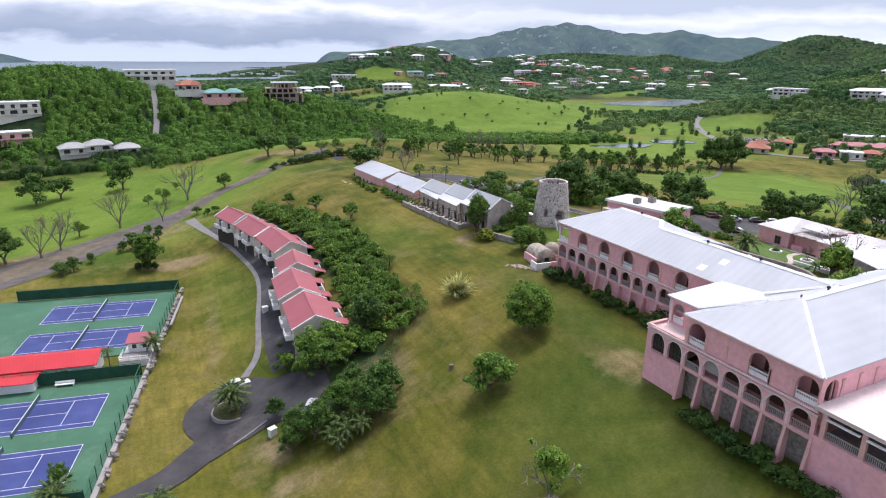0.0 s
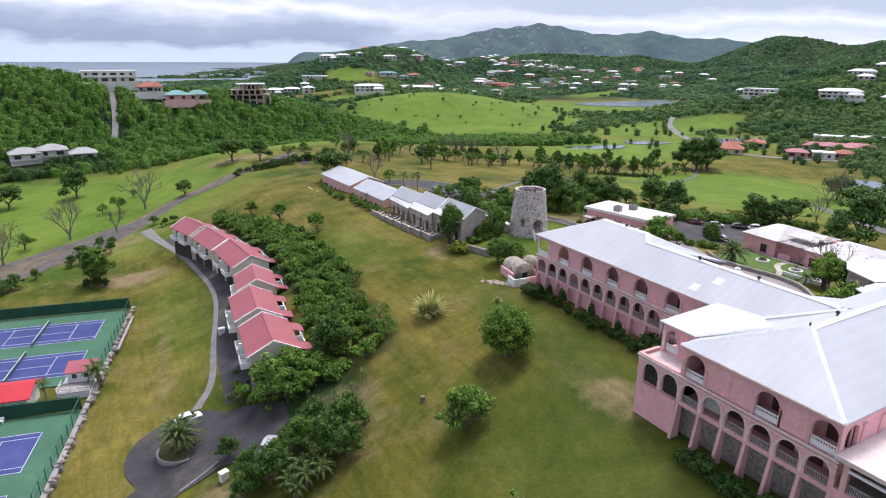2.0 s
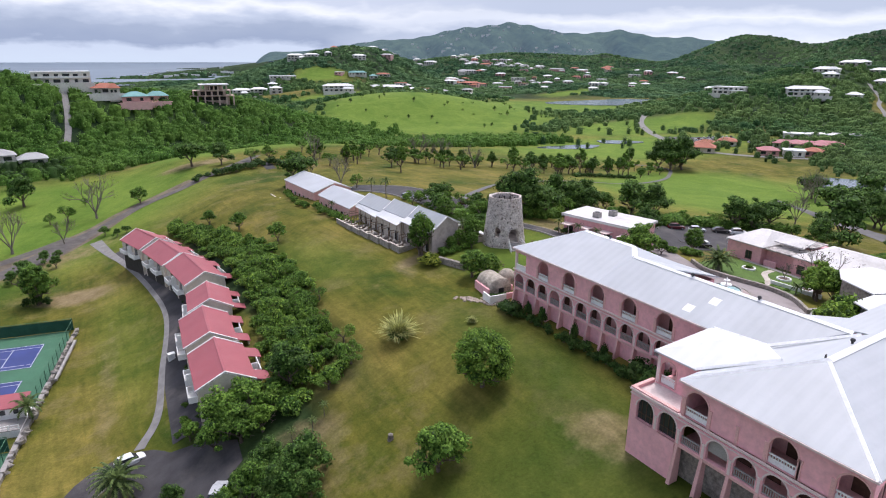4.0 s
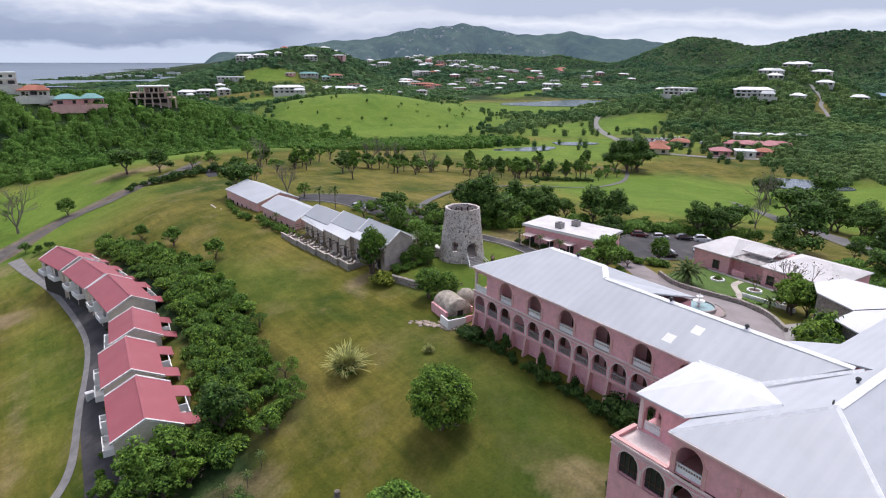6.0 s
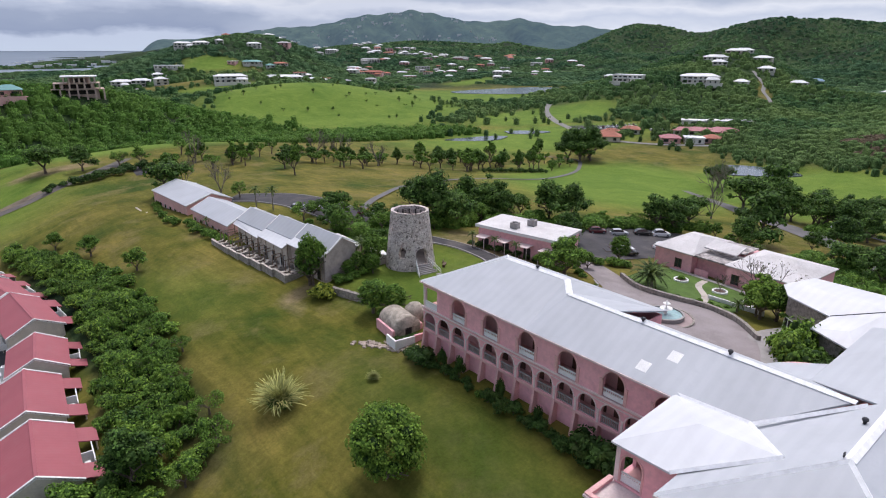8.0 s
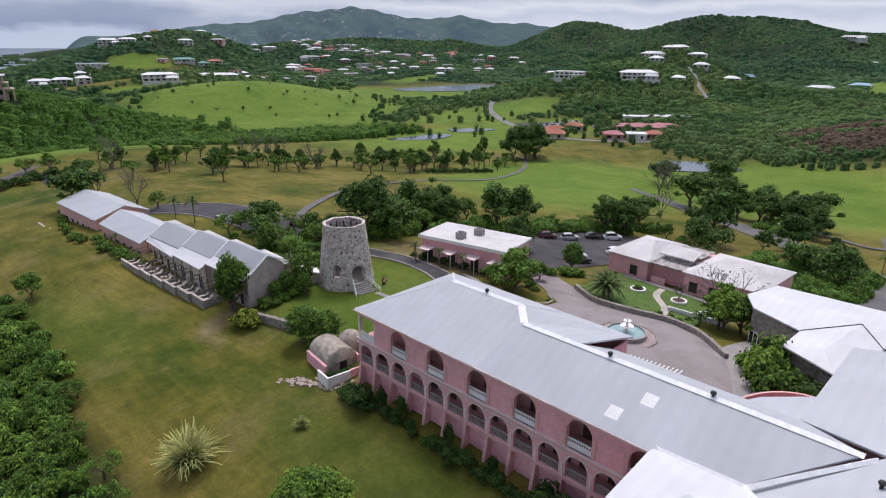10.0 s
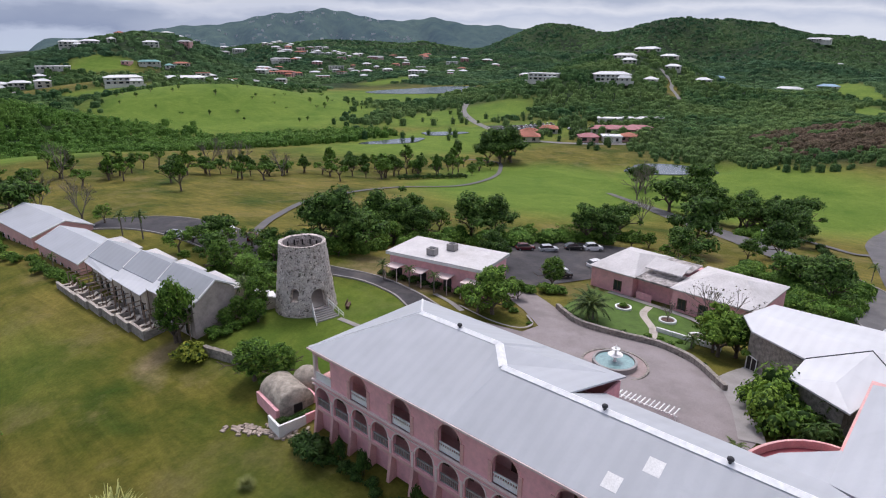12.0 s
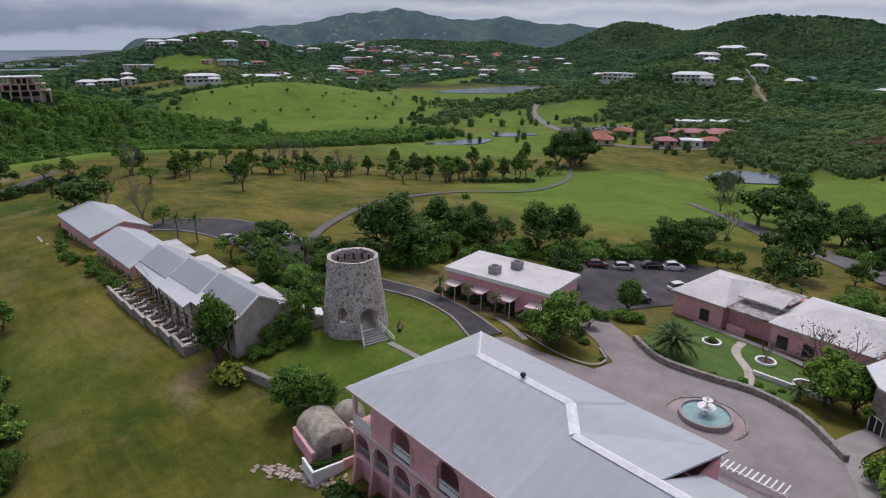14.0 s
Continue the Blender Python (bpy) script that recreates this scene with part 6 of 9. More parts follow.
fo = thing("fountain", "tiered white fountain in a round blue pool", "fountain", at=pose(FX, FY, FZ))
part("apron", lathe(bmesh.new(), [(3.9, -0.3), (3.9, 0.1), (2.7, 0.12)], 40), M_PINK_PAVE, fo, "pinkish paved apron")
part("apron_kerb", lathe(bmesh.new(), [(4.2, -0.3), (4.2, 0.18), (3.92, 0.18), (3.92, 0.0)], 40, cap=False), M_RUBBLE, fo)
part("basin", lathe(bmesh.new(), [(2.75, 0.05), (2.75, 0.75), (2.45, 0.78), (2.35, 0.3), (0.05, 0.3)], 40, cap=False), M_CONCRETE, fo, "pale stone basin")
M_POOL = mat("pool_water", (0.24, 0.38, 0.38), 0.85, 1.15, 1.5, 6, 0.08, 0.5, 0.01, spec=0.6)
part("water", lathe(bmesh.new(), [(2.38, 0.5), (2.38, 0.58)], 32), M_POOL, fo, "pale turquoise water")
part("stem", lathe(bmesh.new(), [(0.42, 0.3), (0.3, 0.45), (0.18, 0.9), (0.24, 1.2), (0.8, 1.38), (0.95, 1.5), (0.93, 1.54), (0.25, 1.42), (0.13, 1.6), (0.13, 2.0), (0.18, 2.1), (0.46, 2.2), (0.55, 2.3), (0.53, 2.33), (0.12, 2.25), (0.08, 2.5), (0.13, 2.62), (0.02, 2.8)], 20), M_WHITE, fo, "white tiered fountain stem")
# low stone wall round the garden
line = resample(curve_through([(46.4, -1.2), (42.6, -7.2), (43.0, -13.0), (44.4, -18.8), (42.6, -24.4), (36.8, -30.2)]), 1.0)
gw = thing("garden_wall", "low curved rubble wall round the garden", "wall", kind="structure")
bm = bmesh.new()
last = None
for k, p in enumerate(line):
    d = (line[min(k + 1, len(line) - 1)] - line[max(k - 1, 0)]).normalized()
    s = Vector((d.y, -d.x)) * 0.28
    z = ground_z(p.x, p.y)
    j = 0.12 * noise.noise(Vector((k * 0.7, 0, 0)))
    ring = [bm.verts.new(q) for q in ((p.x + s.x, p.y + s.y, z - 0.4), (p.x + s.x, p.y + s.y, z + 0.95 + j), (p.x - s.x, p.y - s.y, z + 0.95 + j), (p.x - s.x, p.y - s.y, z - 0.4))]
    if last:
        for i in range(3):
            bm.faces.new((last[i], last[i + 1], ring[i + 1], ring[i]))
    else:
        bm.faces.new(ring)
    last = ring
bm.faces.new(last[::-1])
bmesh.ops.recalc_face_normals(bm, faces=bm.faces)
part("wall", bm, M_RUBBLE, gw)
M_TURF = mat("watered_turf", (0.080, 0.140, 0.024), 0.75, 1.2, 0.6, 8, 0.95, 0.5, 0.05)
ground_patch("garden_lawn", [(47.2, -1.5), (43.6, -7.5), (44.0, -13), (45.4, -18.5), (44.6, -22), (50, -22), (57, -21), (61.6, -15), (61.6, 1)], M_TURF, 0.12, "bright watered garden lawn", "lawn")
ribbon("path", [(60.5, -10.4), (56.0, -11.4), (50.6, -15.4), (45.2, -17.4)], 1.2, M_PALE_PAVING, 0.2, "white paved garden path", "path")
gw = thing("garden_parapet", "low white garden wall with a flat coping", "wall", kind="structure")
for k in range(4):
    a, b = Vector((50.5 + 0.1 * k, -15.9 - 2.35 * k)), Vector((50.6 + 0.1 * k, -18.2 - 2.35 * k))
    z = ground_z(a.x, a.y)
    part("wall", boxes((a.x - 0.1, a.x + 0.1, b.y, a.y, z - 0.3, z + 0.7)), M_WHITE, gw)
    part("coping", boxes((a.x - 0.16, a.x + 0.16, b.y, a.y, z + 0.704, z + 0.8)), M_WHITE, gw)
ribbon("path", [(62.4, -2), (61.9, -9), (60.8, -17), (58.5, -22)], 1.4, M_CONCRETE, 0.2, "pale path along the annex", "path")
for x, y in ((56.2, -7.8), (56.2, -15.3), (53.0, -21.2)):
    o = thing("round_planter", "round white stone planter ring", "planter", "garden planters", at=pose(x, y, ground_z(x, y) + 0.1))
    part("rim", lathe(bmesh.new(), [(1.35, -0.3), (1.35, 0.4), (1.05, 0.4), (1.05, 0.1)], 24, cap=False), M_WHITE, o)
    part("soil", lathe(bmesh.new(), [(1.06, -0.2), (1.06, 0.2), (0.1, 0.26)], 18), M_WOODDARK, o, "dark soil")

ax = thing("annex", "long pink single-storey annex with white hipped roofs", "annex building", at=pose(63.4, 2.5, -1.0, 0, 0, -93))
# local x runs along the front, y to the back
part("wall", boxes((0.2, 8.4, 0.2, 14.6, -6, -0.1), (15.6, 28.6, 0.2, 14.6, -6, -0.1)), M_PINK, ax)
part("recessed_wall", boxes((8.41, 15.59, 2.2, 14.4, -6, -0.4)), M_PINK, ax)
part("portico_roof", boxes((8.2, 15.8, 0.4, 7.0, -0.39, -0.1)), M_ROOF_OLD, ax, "stained grey flat roof")
part("portico_roof", boxes((9.0, 15.0, 7.2, 13.0, 0.3, 0.5)), M_ROOF_OLD, ax, "stained grey flat roof")
part("portico_wall", boxes((9.2, 12.0, 0.3, 0.5, -5.6, -2.6)), M_PINK, ax)


def hip(x0, x1, y0, y1, z, rise, inset):
    ym = (y0 + y1) / 2
    a, b = (x0 + inset, ym, z + rise), (x1 - inset, ym, z + rise)
    return [[(x0, y0, z), (x1, y0, z), b, a], [(x1, y0, z), (x1, y1, z), b], [(x1, y1, z), (x0, y1, z), a, b], [(x0, y1, z), (x0, y0, z), a]]


for x0, x1, ins in ((-0.2, 8.8, 3.2), (15.2, 29.0, 4.5)):
    for poly in hip(x0, x1, -0.2, 14.9, 0.0, 1.9, ins):
        roof_plate(ax, poly, "roof", 0.2, M_ROOF_FLAT)
roof_plate(ax, [(8.7, 3.6, 1.0), (15.3, 3.6, 1.0), (15.3, 7.35, 1.9), (8.7, 7.35, 1.9)], "roof", 0.2, M_ROOF_FLAT)
for x in (5.6, 17.4, 20.9, 24.6):
    w = part("window", boxes((x - 0.6, x + 0.6, 0.12, 0.19, -3.4, -1.6)), M_GLASS, ax, "dark window")
    part("frame", boxes((x - 0.75, x - 0.6, 0.06, 0.19, -3.5, -1.5), (x + 0.6, x + 0.75, 0.06, 0.19, -3.5, -1.5), (x - 0.599, x + 0.599, 0.06, 0.115, -1.6, -1.5), (x - 0.04, x + 0.04, 0.08, 0.115, -3.4, -1.6)), M_WOODDARK, w, "dark red window frame")

# restaurant ranges that tie the annex to the hotel
rs = thing("restaurant", "white-roofed restaurant range with stone front", "restaurant building")
bm = bmesh.new()
slab(bm, [(x, y, 2.3) for x, y in ((48.0, -29.2), (42.6, -36.4), (36.8, -37.2), (33.4, -42.2), (42.0, -45.0), (46.5, -45.8), (57, -47), (57.5, -30))], 8)
bmesh.ops.recalc_face_normals(bm, faces=bm.faces)
part("wall", bm, M_RUBBLE, rs, "rubble stone wall")
R0, P1, R2, CV, EV = (51.8, -28.7, 3.1), (46.4, -42.3, 4.3), (46.6, -46.4, 4.3), (42.0, -36.7, 3.0), (46.3, -29.7, 2.6)
QV, DV, VV, WV = (36.6, -40.6, 3.9), (36.2, -36.4, 3.0), (42.6, -45.4, 3.4), (32.2, -42.8, 3.2)
for poly in ([EV, (50.4, -27.4, 2.7), R0, P1, CV], [CV, P1, QV, DV], [P1, VV, WV, QV], [DV, QV, WV], [P1, R2, VV], [R0, (58, -29.2, 2.4), (58, -47.5, 2.6), R2, P1], [(50.4, -27.4, 2.7), (58, -29.2, 2.4), R0]):
    roof_plate(rs, poly, "roof", 0.2, M_ROOF_W2)
for a, b in ((CV, P1), (P1, VV)):
    ridge_cap(rs, (a[0], a[1], a[2] + 0.03), (b[0], b[1], b[2] + 0.03), 0.09, M_METAL)["label"] = "dark roof flashing"
o = part("doorway", boxes((-0.85, 0.85, -0.1, 0.3, -3.9, -1.3)), M_DARK, rs, "dark doorway")
o.matrix_basis = pose(47.1, -30.2, 0, 0, 0, -127)
for x0, x1, z0, z1 in ((-1.0, -0.854, -3.9, -1.2), (0.854, 1.0, -3.9, -1.2), (-0.85, 0.85, -1.296, -1.15), (-0.05, 0.05, -3.9, -1.3)):
    part("door_frame", boxes((x0, x1, -0.16, -0.104, z0, z1)), M_WHITE, rs, "white door frame").matrix_basis = pose(47.1, -30.2, 0, 0, 0, -127)
ribbon("path", [(36.8, -30.8), (38.6, -29.6), (43, -30.0), (46.8, -30.8)], 3.0, M_CONCRETE, 0.2, "pale concrete path to the door", "path")
ribbon("path", [(27.0, -36.0), (33.0, -33.4), (38.4, -30.4)], 2.6, M_CONCRETE, 0.22, "pale concrete walk round the forecourt", "path")
# white trellis row behind the wing
tr = thing("trellis", "row of white slatted pergola bars", "trellis")
for k in range(13):
    x, y = 25.2 + 0.06 * k, -22.4 - 0.52 * k
    part("slat", boxes((x - 0.8, x + 0.8, y - 0.07, y + 0.07, 0.1, 0.22)), M_WHITE, tr)
part("beam", boxes((25.1, 25.22, -29.0, -22.1, -0.04, 0.096)), M_WHITE, tr)
part("post", boxes((25.1, 25.22, -22.4, -22.28, -1.2, -0.044)), M_WHITE, tr)
part("post", boxes((25.1, 25.22, -28.9, -28.78, -1.2, -0.044)), M_WHITE, tr)

# car park and service roads
M_ROAD_GREY = mat("pale_worn_asphalt", (0.125, 0.12, 0.122), 0.8, 1.2, 0.2, 7, 0.9, 0.4, 0.02, stain=(0.20, 0.185, 0.17), stain_amount=0.6)
ground_patch("car_park", [(47, 11.5), (52.2, 8.8), (58, 6.5), (66, 4.2), (78, 2.0), (96, 2), (100, 10), (92, 22), (74, 34), (66, 27), (60, 19), (52, 15)], M_ASPHALT, 0.14, "dark asphalt car park", "car park")
ribbon("road", [(190, 64), (182, 54), (170, 38), (155, 20), (146, 6), (135, -8), (126, -19)], (3, 4, 6, 8, 9, 10, 11), M_ROAD_GREY, 0.2, "grey service road beside the fairway", "road")
ribbon("road", [(126, -19), (108, -32), (94, -40), (84, -45), (60, -66), (40, -90)], (11, 13, 14, 15, 12, 10), M_ROAD_GREY, 0.22, "wet grey service road", "road", kerb=0.15)
ribbon("path", [(104, -41), (129, -36), (157, -31), (179, -28), (222, -29)], (3, 3, 5, 6, 3), M_ROAD_GREY, 0.25, "grey golf cart path", "path")
ribbon("path", [(157, -31), (153, -26), (157, -19), (161, -11)], 2.4, M_ROAD_GREY, 0.27, "grey golf cart path", "path")
ribbon("path", [(30, 62), (46, 78), (66, 93), (91, 102), (112, 104), (138, 99), (173, 111), (204, 129), (222, 146), (212, 166)], 1.9, M_ROAD_GREY, 0.25, "grey golf cart path", "path")

# ---- plants ----
L_DARK = leaf_mat("dark_glossy_leaves", (0.034, 0.084, 0.016), (0.100, 0.190, 0.036))
L_MID = leaf_mat("green_leaves", (0.054, 0.128, 0.018), (0.150, 0.265, 0.040))
L_BRIGHT = leaf_mat("bright_leaves", (0.0744, 0.162, 0.0192), (0.18, 0.294, 0.0408))
L_PALE = leaf_mat("pale_grassy_leaves", (0.17, 0.20, 0.06), (0.38, 0.39, 0.15), (0.3, 0.26, 0.1))
L_YELLOW = leaf_mat("yellow_green_leaves", (0.10, 0.15, 0.016), (0.25, 0.28, 0.035))
L_DRY = leaf_mat("thin_dry_leaves", (0.06, 0.065, 0.03), (0.15, 0.14, 0.06))
L_PALM = leaf_mat("palm_fronds", (0.0312, 0.0625, 0.02), (0.1063, 0.15, 0.0438))
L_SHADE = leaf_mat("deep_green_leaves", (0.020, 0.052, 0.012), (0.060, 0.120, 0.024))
# Darker leaf colour that paints the shade deep inside the crowns.
L_INNER = leaf_mat("inner_leaves_painted_shade", (0.022, 0.055, 0.012), (0.045, 0.095, 0.020), (0.05, 0.07, 0.02), 0.2)
M_BARK = mat("grey_brown_bark", (0.13, 0.10, 0.08), 0.6, 1.3, 3.0, 14, 0.95, 0.6, 0.03)
M_BARK_PALE = mat("pale_grey_bark", (0.19, 0.165, 0.14), 0.6, 1.3, 3.0, 14, 0.95, 0.6, 0.03)


def leaf_quads(rs, centres, normals, size, jitter=0.42):
    """Bent quads, one for each centre."""
    n = len(centres)
    d = rs.normal(size=(n, 3)) * jitter + normals
    d /= np.linalg.norm(d, axis=1, keepdims=True) + 1e-9
    a = np.cross(d, rs.normal(size=(n, 3)))
    a /= np.linalg.norm(a, axis=1, keepdims=True) + 1e-9
    b = np.cross(d, a)
    s = (size * rs.uniform(0.6, 1.35, n))[:, None]
    a, b = a * s * 0.5, b * s * rs.uniform(0.6, 1.0, n)[:, None] * 0.5
    return np.stack([centres - a, centres - b * 0.8 - d * s * 0.1, centres + a, centres + b * 0.8 - d * s * 0.1], 1)


def leafy_mesh(name, v, f, q, core, leaf):
    """Triangles of the inner mass and loose leaf quads, in one mesh."""
    nv, nt, nq = len(v), len(f), len(q)
    me = bpy.data.meshes.new(name)
    me.vertices.add(nv + 4 * nq)
    me.vertices.foreach_set("co", np.concatenate([np.asarray(v).reshape(-1), np.asarray(q).reshape(-1)]).astype(np.float32))
    me.loops.add(3 * nt + 4 * nq)
    me.loops.foreach_set("vertex_index", np.concatenate([np.asarray(f).reshape(-1), np.arange(nv, nv + 4 * nq)]).astype(np.int32))
    me.polygons.add(nt + nq)
    me.polygons.foreach_set("loop_start", np.concatenate([np.arange(nt) * 3, 3 * nt + np.arange(nq) * 4]).astype(np.int32))
    me.polygons.foreach_set("loop_total", np.concatenate([np.full(nt, 3), np.full(nq, 4)]).astype(np.int32))
    me.materials.append(core)
    me.materials.append(leaf)
    me.polygons.foreach_set("material_index", np.concatenate([np.zeros(nt), np.ones(nq)]).astype(np.int32))
    me.polygons.foreach_set("use_smooth", np.concatenate([np.ones(nt), np.zeros(nq)]).astype(bool))
    me.update(calc_edges=True)
    return me


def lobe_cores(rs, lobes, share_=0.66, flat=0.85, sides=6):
    """The inner leaves of each lobe: a small uneven ball, shade painted in."""
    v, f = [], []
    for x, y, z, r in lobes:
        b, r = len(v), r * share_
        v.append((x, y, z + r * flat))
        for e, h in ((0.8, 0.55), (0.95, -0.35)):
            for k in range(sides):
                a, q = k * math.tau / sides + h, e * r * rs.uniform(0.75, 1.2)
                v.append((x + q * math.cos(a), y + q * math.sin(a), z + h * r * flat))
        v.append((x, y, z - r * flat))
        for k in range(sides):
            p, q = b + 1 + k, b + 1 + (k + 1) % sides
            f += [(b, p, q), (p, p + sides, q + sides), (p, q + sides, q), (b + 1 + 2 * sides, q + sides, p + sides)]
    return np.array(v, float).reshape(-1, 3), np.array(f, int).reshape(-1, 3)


def crown_quads(rs, lobes, leaves, size, flat=0.85, shell=0.35):
    """Leaves over a cluster of lobes (x, y, z, r)."""
    lobes = np.asarray(lobes, float)
    pick = rs.choice(len(lobes), leaves, p=lobes[:, 3] ** 2 / (lobes[:, 3] ** 2).sum())
    v = rs.normal(size=(leaves, 3))
    v[:, 2] = np.where(v[:, 2] < -0.75, -v[:, 2] * rs.uniform(0, 1, leaves), v[:, 2])
    v /= np.linalg.norm(v, axis=1, keepdims=True)
    r = lobes[pick, 3] * (1 - shell * rs.uniform(0, 1, leaves) ** 2) * rs.uniform(0.9, 1.12, leaves)
    c = lobes[pick, :3] + v * r[:, None] * (1, 1, flat)
    return leaf_quads(rs, c, v + np.array((0, 0, 0.45)), size)


def branch(bm, rs, a, d, length, r, depth, tips, spread=0.7, up=0.0):
    b = a + d * length
    tube(bm, a, b, r, r * 0.68, 6 if depth > 1 else 5, False)
    if depth == 0:
        tips.append(b)
        return
    for k in range(2 if depth < 2 else 3):
        nd = (d + Vector(rs.normal(size=3)) * spread + Vector((0, 0, up))).normalized()
        nd.z = max(nd.z, 0.08)
        branch(bm, rs, b, nd.normalized(), length * rs.uniform(0.55, 0.8), r * 0.62, depth - 1, tips, spread, up)


def tree_model(seed, label, high, wide, trunk_h, leaf, leaves, size, bark, lobes=9, open_=0.0, depth=3, flat=0.8, ball=False, spread=0.7, up=0.0):
    """One tree of unit placing: trunk with limbs, and a crown of leaf clumps round the limb ends."""
    rs = np.random.RandomState(seed)
    t = thing("tree", label, "tree", "trees")
    bm = bmesh.new()
    tips = []
    r0 = (0.028 * high + 0.07) * (0.72 if up else 1.0)
    lean = Vector((rs.normal() * 0.08, rs.normal() * 0.08, 1)).normalized()
    base = Vector((0, 0, -0.6))
    fork = base + lean * (trunk_h + 0.6)
    tube(bm, base, fork, r0 * 1.35, r0 * 0.9, 8, False)
    for k in range(4):
        a = k * math.tau / 4 + rs.uniform(-0.5, 0.5)
        out = 0.42 if up else 0.8
        d = Vector((math.cos(a) * out, math.sin(a) * out, rs.uniform(0.6, 1.2))).normalized()
        branch(bm, rs, fork, d, (high - trunk_h) * 0.33 * rs.uniform(0.8, 1.15), r0 * 0.6, depth - 1, tips, spread, up)
    part("trunk", bm, bark, t, "grey-brown trunk and limbs")
    if leaves:
        L = []
        cz = trunk_h + (high - trunk_h) * 0.45
        if open_:
            for p in tips:
                L.append((p.x, p.y, p.z if up else min(p.z, high * 0.93), wide * rs.uniform(0.09, 0.16)))
        elif ball:
            cz = high * 0.54
            for k in range(34):
                v = 1 - 1.75 * (k + 0.5) / 34
                a, q = k * 2.399, math.sqrt(max(0, 1 - v * v))
                L.append((wide * 0.37 * q * math.cos(a), wide * 0.37 * q * math.sin(a), cz + high * 0.36 * v, wide * rs.uniform(0.12, 0.19)))
        else:
            L.append((0, 0, cz + high * 0.03, wide * 0.26))
            sx, sy = rs.uniform(0.75, 1.05, 2)
            for k in range(lobes):
                a = k * 2.399 + rs.uniform(-0.5, 0.5)
                q = math.sqrt((k + 0.6) / lobes) * rs.uniform(0.75, 1.15)
                rr = wide * 0.37 * q
                L.append((rr * sx * math.cos(a), rr * sy * math.sin(a), max(high * 0.2, cz + (high - cz) * (0.68 - 0.8 * q * q) + rs.normal() * 0.09 * high), wide * rs.uniform(0.09, 0.19)))
            for k in range(lobes // 2):
                p = tips[rs.randint(len(tips))]
                L.append((p.x, p.y, min(p.z, high * 0.97), wide * rs.uniform(0.06, 0.11)))
        q = crown_quads(rs, L, leaves, size, flat, 0.45)
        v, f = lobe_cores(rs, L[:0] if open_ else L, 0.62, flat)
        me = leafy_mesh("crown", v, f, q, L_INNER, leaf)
        o = new("crown", me)
        o.parent = t
        o["label"] = "crown of clustered leaves"
    return t


def palm_model(seed, label, trunk_h, frond, count, r, droop=1.0, width=0.5, fat=False):
    rs = np.random.RandomState(seed)
    t = thing("palm_tree", label, "palm tree", "palm trees")
    bm = bmesh.new()
    top = Vector((rs.normal() * 0.05 * trunk_h, rs.normal() * 0.05 * trunk_h, trunk_h))
    pts = [Vector((0, 0, -0.5)), Vector((top.x * 0.3, top.y * 0.3, trunk_h * 0.5)), top]
    for k, (a, b) in enumerate(zip(pts, pts[1:])):
        tube(bm, a, b, r * (1.25 - 0.2 * k), r * (1.05 - 0.1 * k), 8, False)
    part("trunk", bm, M_BARK_PALE, t, "ringed palm trunk")
    for k in range(count):
        az = k * 2.399
        el = 1.15 - 1.35 * (k / count) ** 0.9
        bm = bmesh.new()
        n = 7
        rib = []
        p, e = top.copy(), el
        for i in range(n + 1):
            rib.append(p.copy())
            p = p + Vector((math.cos(az) * math.cos(e), math.sin(az) * math.cos(e), math.sin(e))) * frond / n
            e -= droop * (0.12 + 0.05 * i)
        side = Vector((-math.sin(az), math.cos(az), 0))
        for i in range(n):
            for s in (-1, 1):
                for j in (0.25, 0.75):
                    c = rib[i].lerp(rib[i + 1], j)
                    fwd = (rib[i + 1] - rib[i]).normalized()
                    w = width * (1 - abs((i + j) / n - 0.35) * 1.1)
                    tip = c + side * s * w + fwd * w * 0.7 + Vector((0, 0, -0.35 * w))
                    h = fwd * frond * 0.045
                    bm.faces.new([bm.verts.new(q) for q in ((c - h), (c + h), tip)])
        part("frond", bm, L_PALM, t)
    return t


def shrub_model(seed, label, wide, high, leaf, leaves, size, lobes=7, name="shrub"):
    rs = np.random.RandomState(seed)
    t = thing(name, label, "shrub", "shrubs")
    L = [(0, 0, high * 0.35, min(wide, high) * 0.42)]
    for k in range(lobes):
        a = k * 2.399 + rs.uniform(-0.4, 0.4)
        q = math.sqrt((k + 0.7) / lobes)
        L.append((wide * 0.36 * q * math.cos(a), wide * 0.36 * q * math.sin(a), high * (0.62 - 0.38 * q * q) + rs.normal() * 0.05, min(wide, high) * rs.uniform(0.2, 0.32)))
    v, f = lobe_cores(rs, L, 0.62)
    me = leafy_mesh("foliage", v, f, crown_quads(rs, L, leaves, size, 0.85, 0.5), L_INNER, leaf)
    o = new("foliage", me)
    o.parent = t
    bm = bmesh.new()
    for k in range(5):
        a = k * 1.26
        tube(bm, (0, 0, -0.4), (wide * 0.2 * math.cos(a), wide * 0.2 * math.sin(a), high * 0.5), 0.06, 0.03, 5, False)
    part("stem", bm, M_BARK, t, "woody stems")
    return t


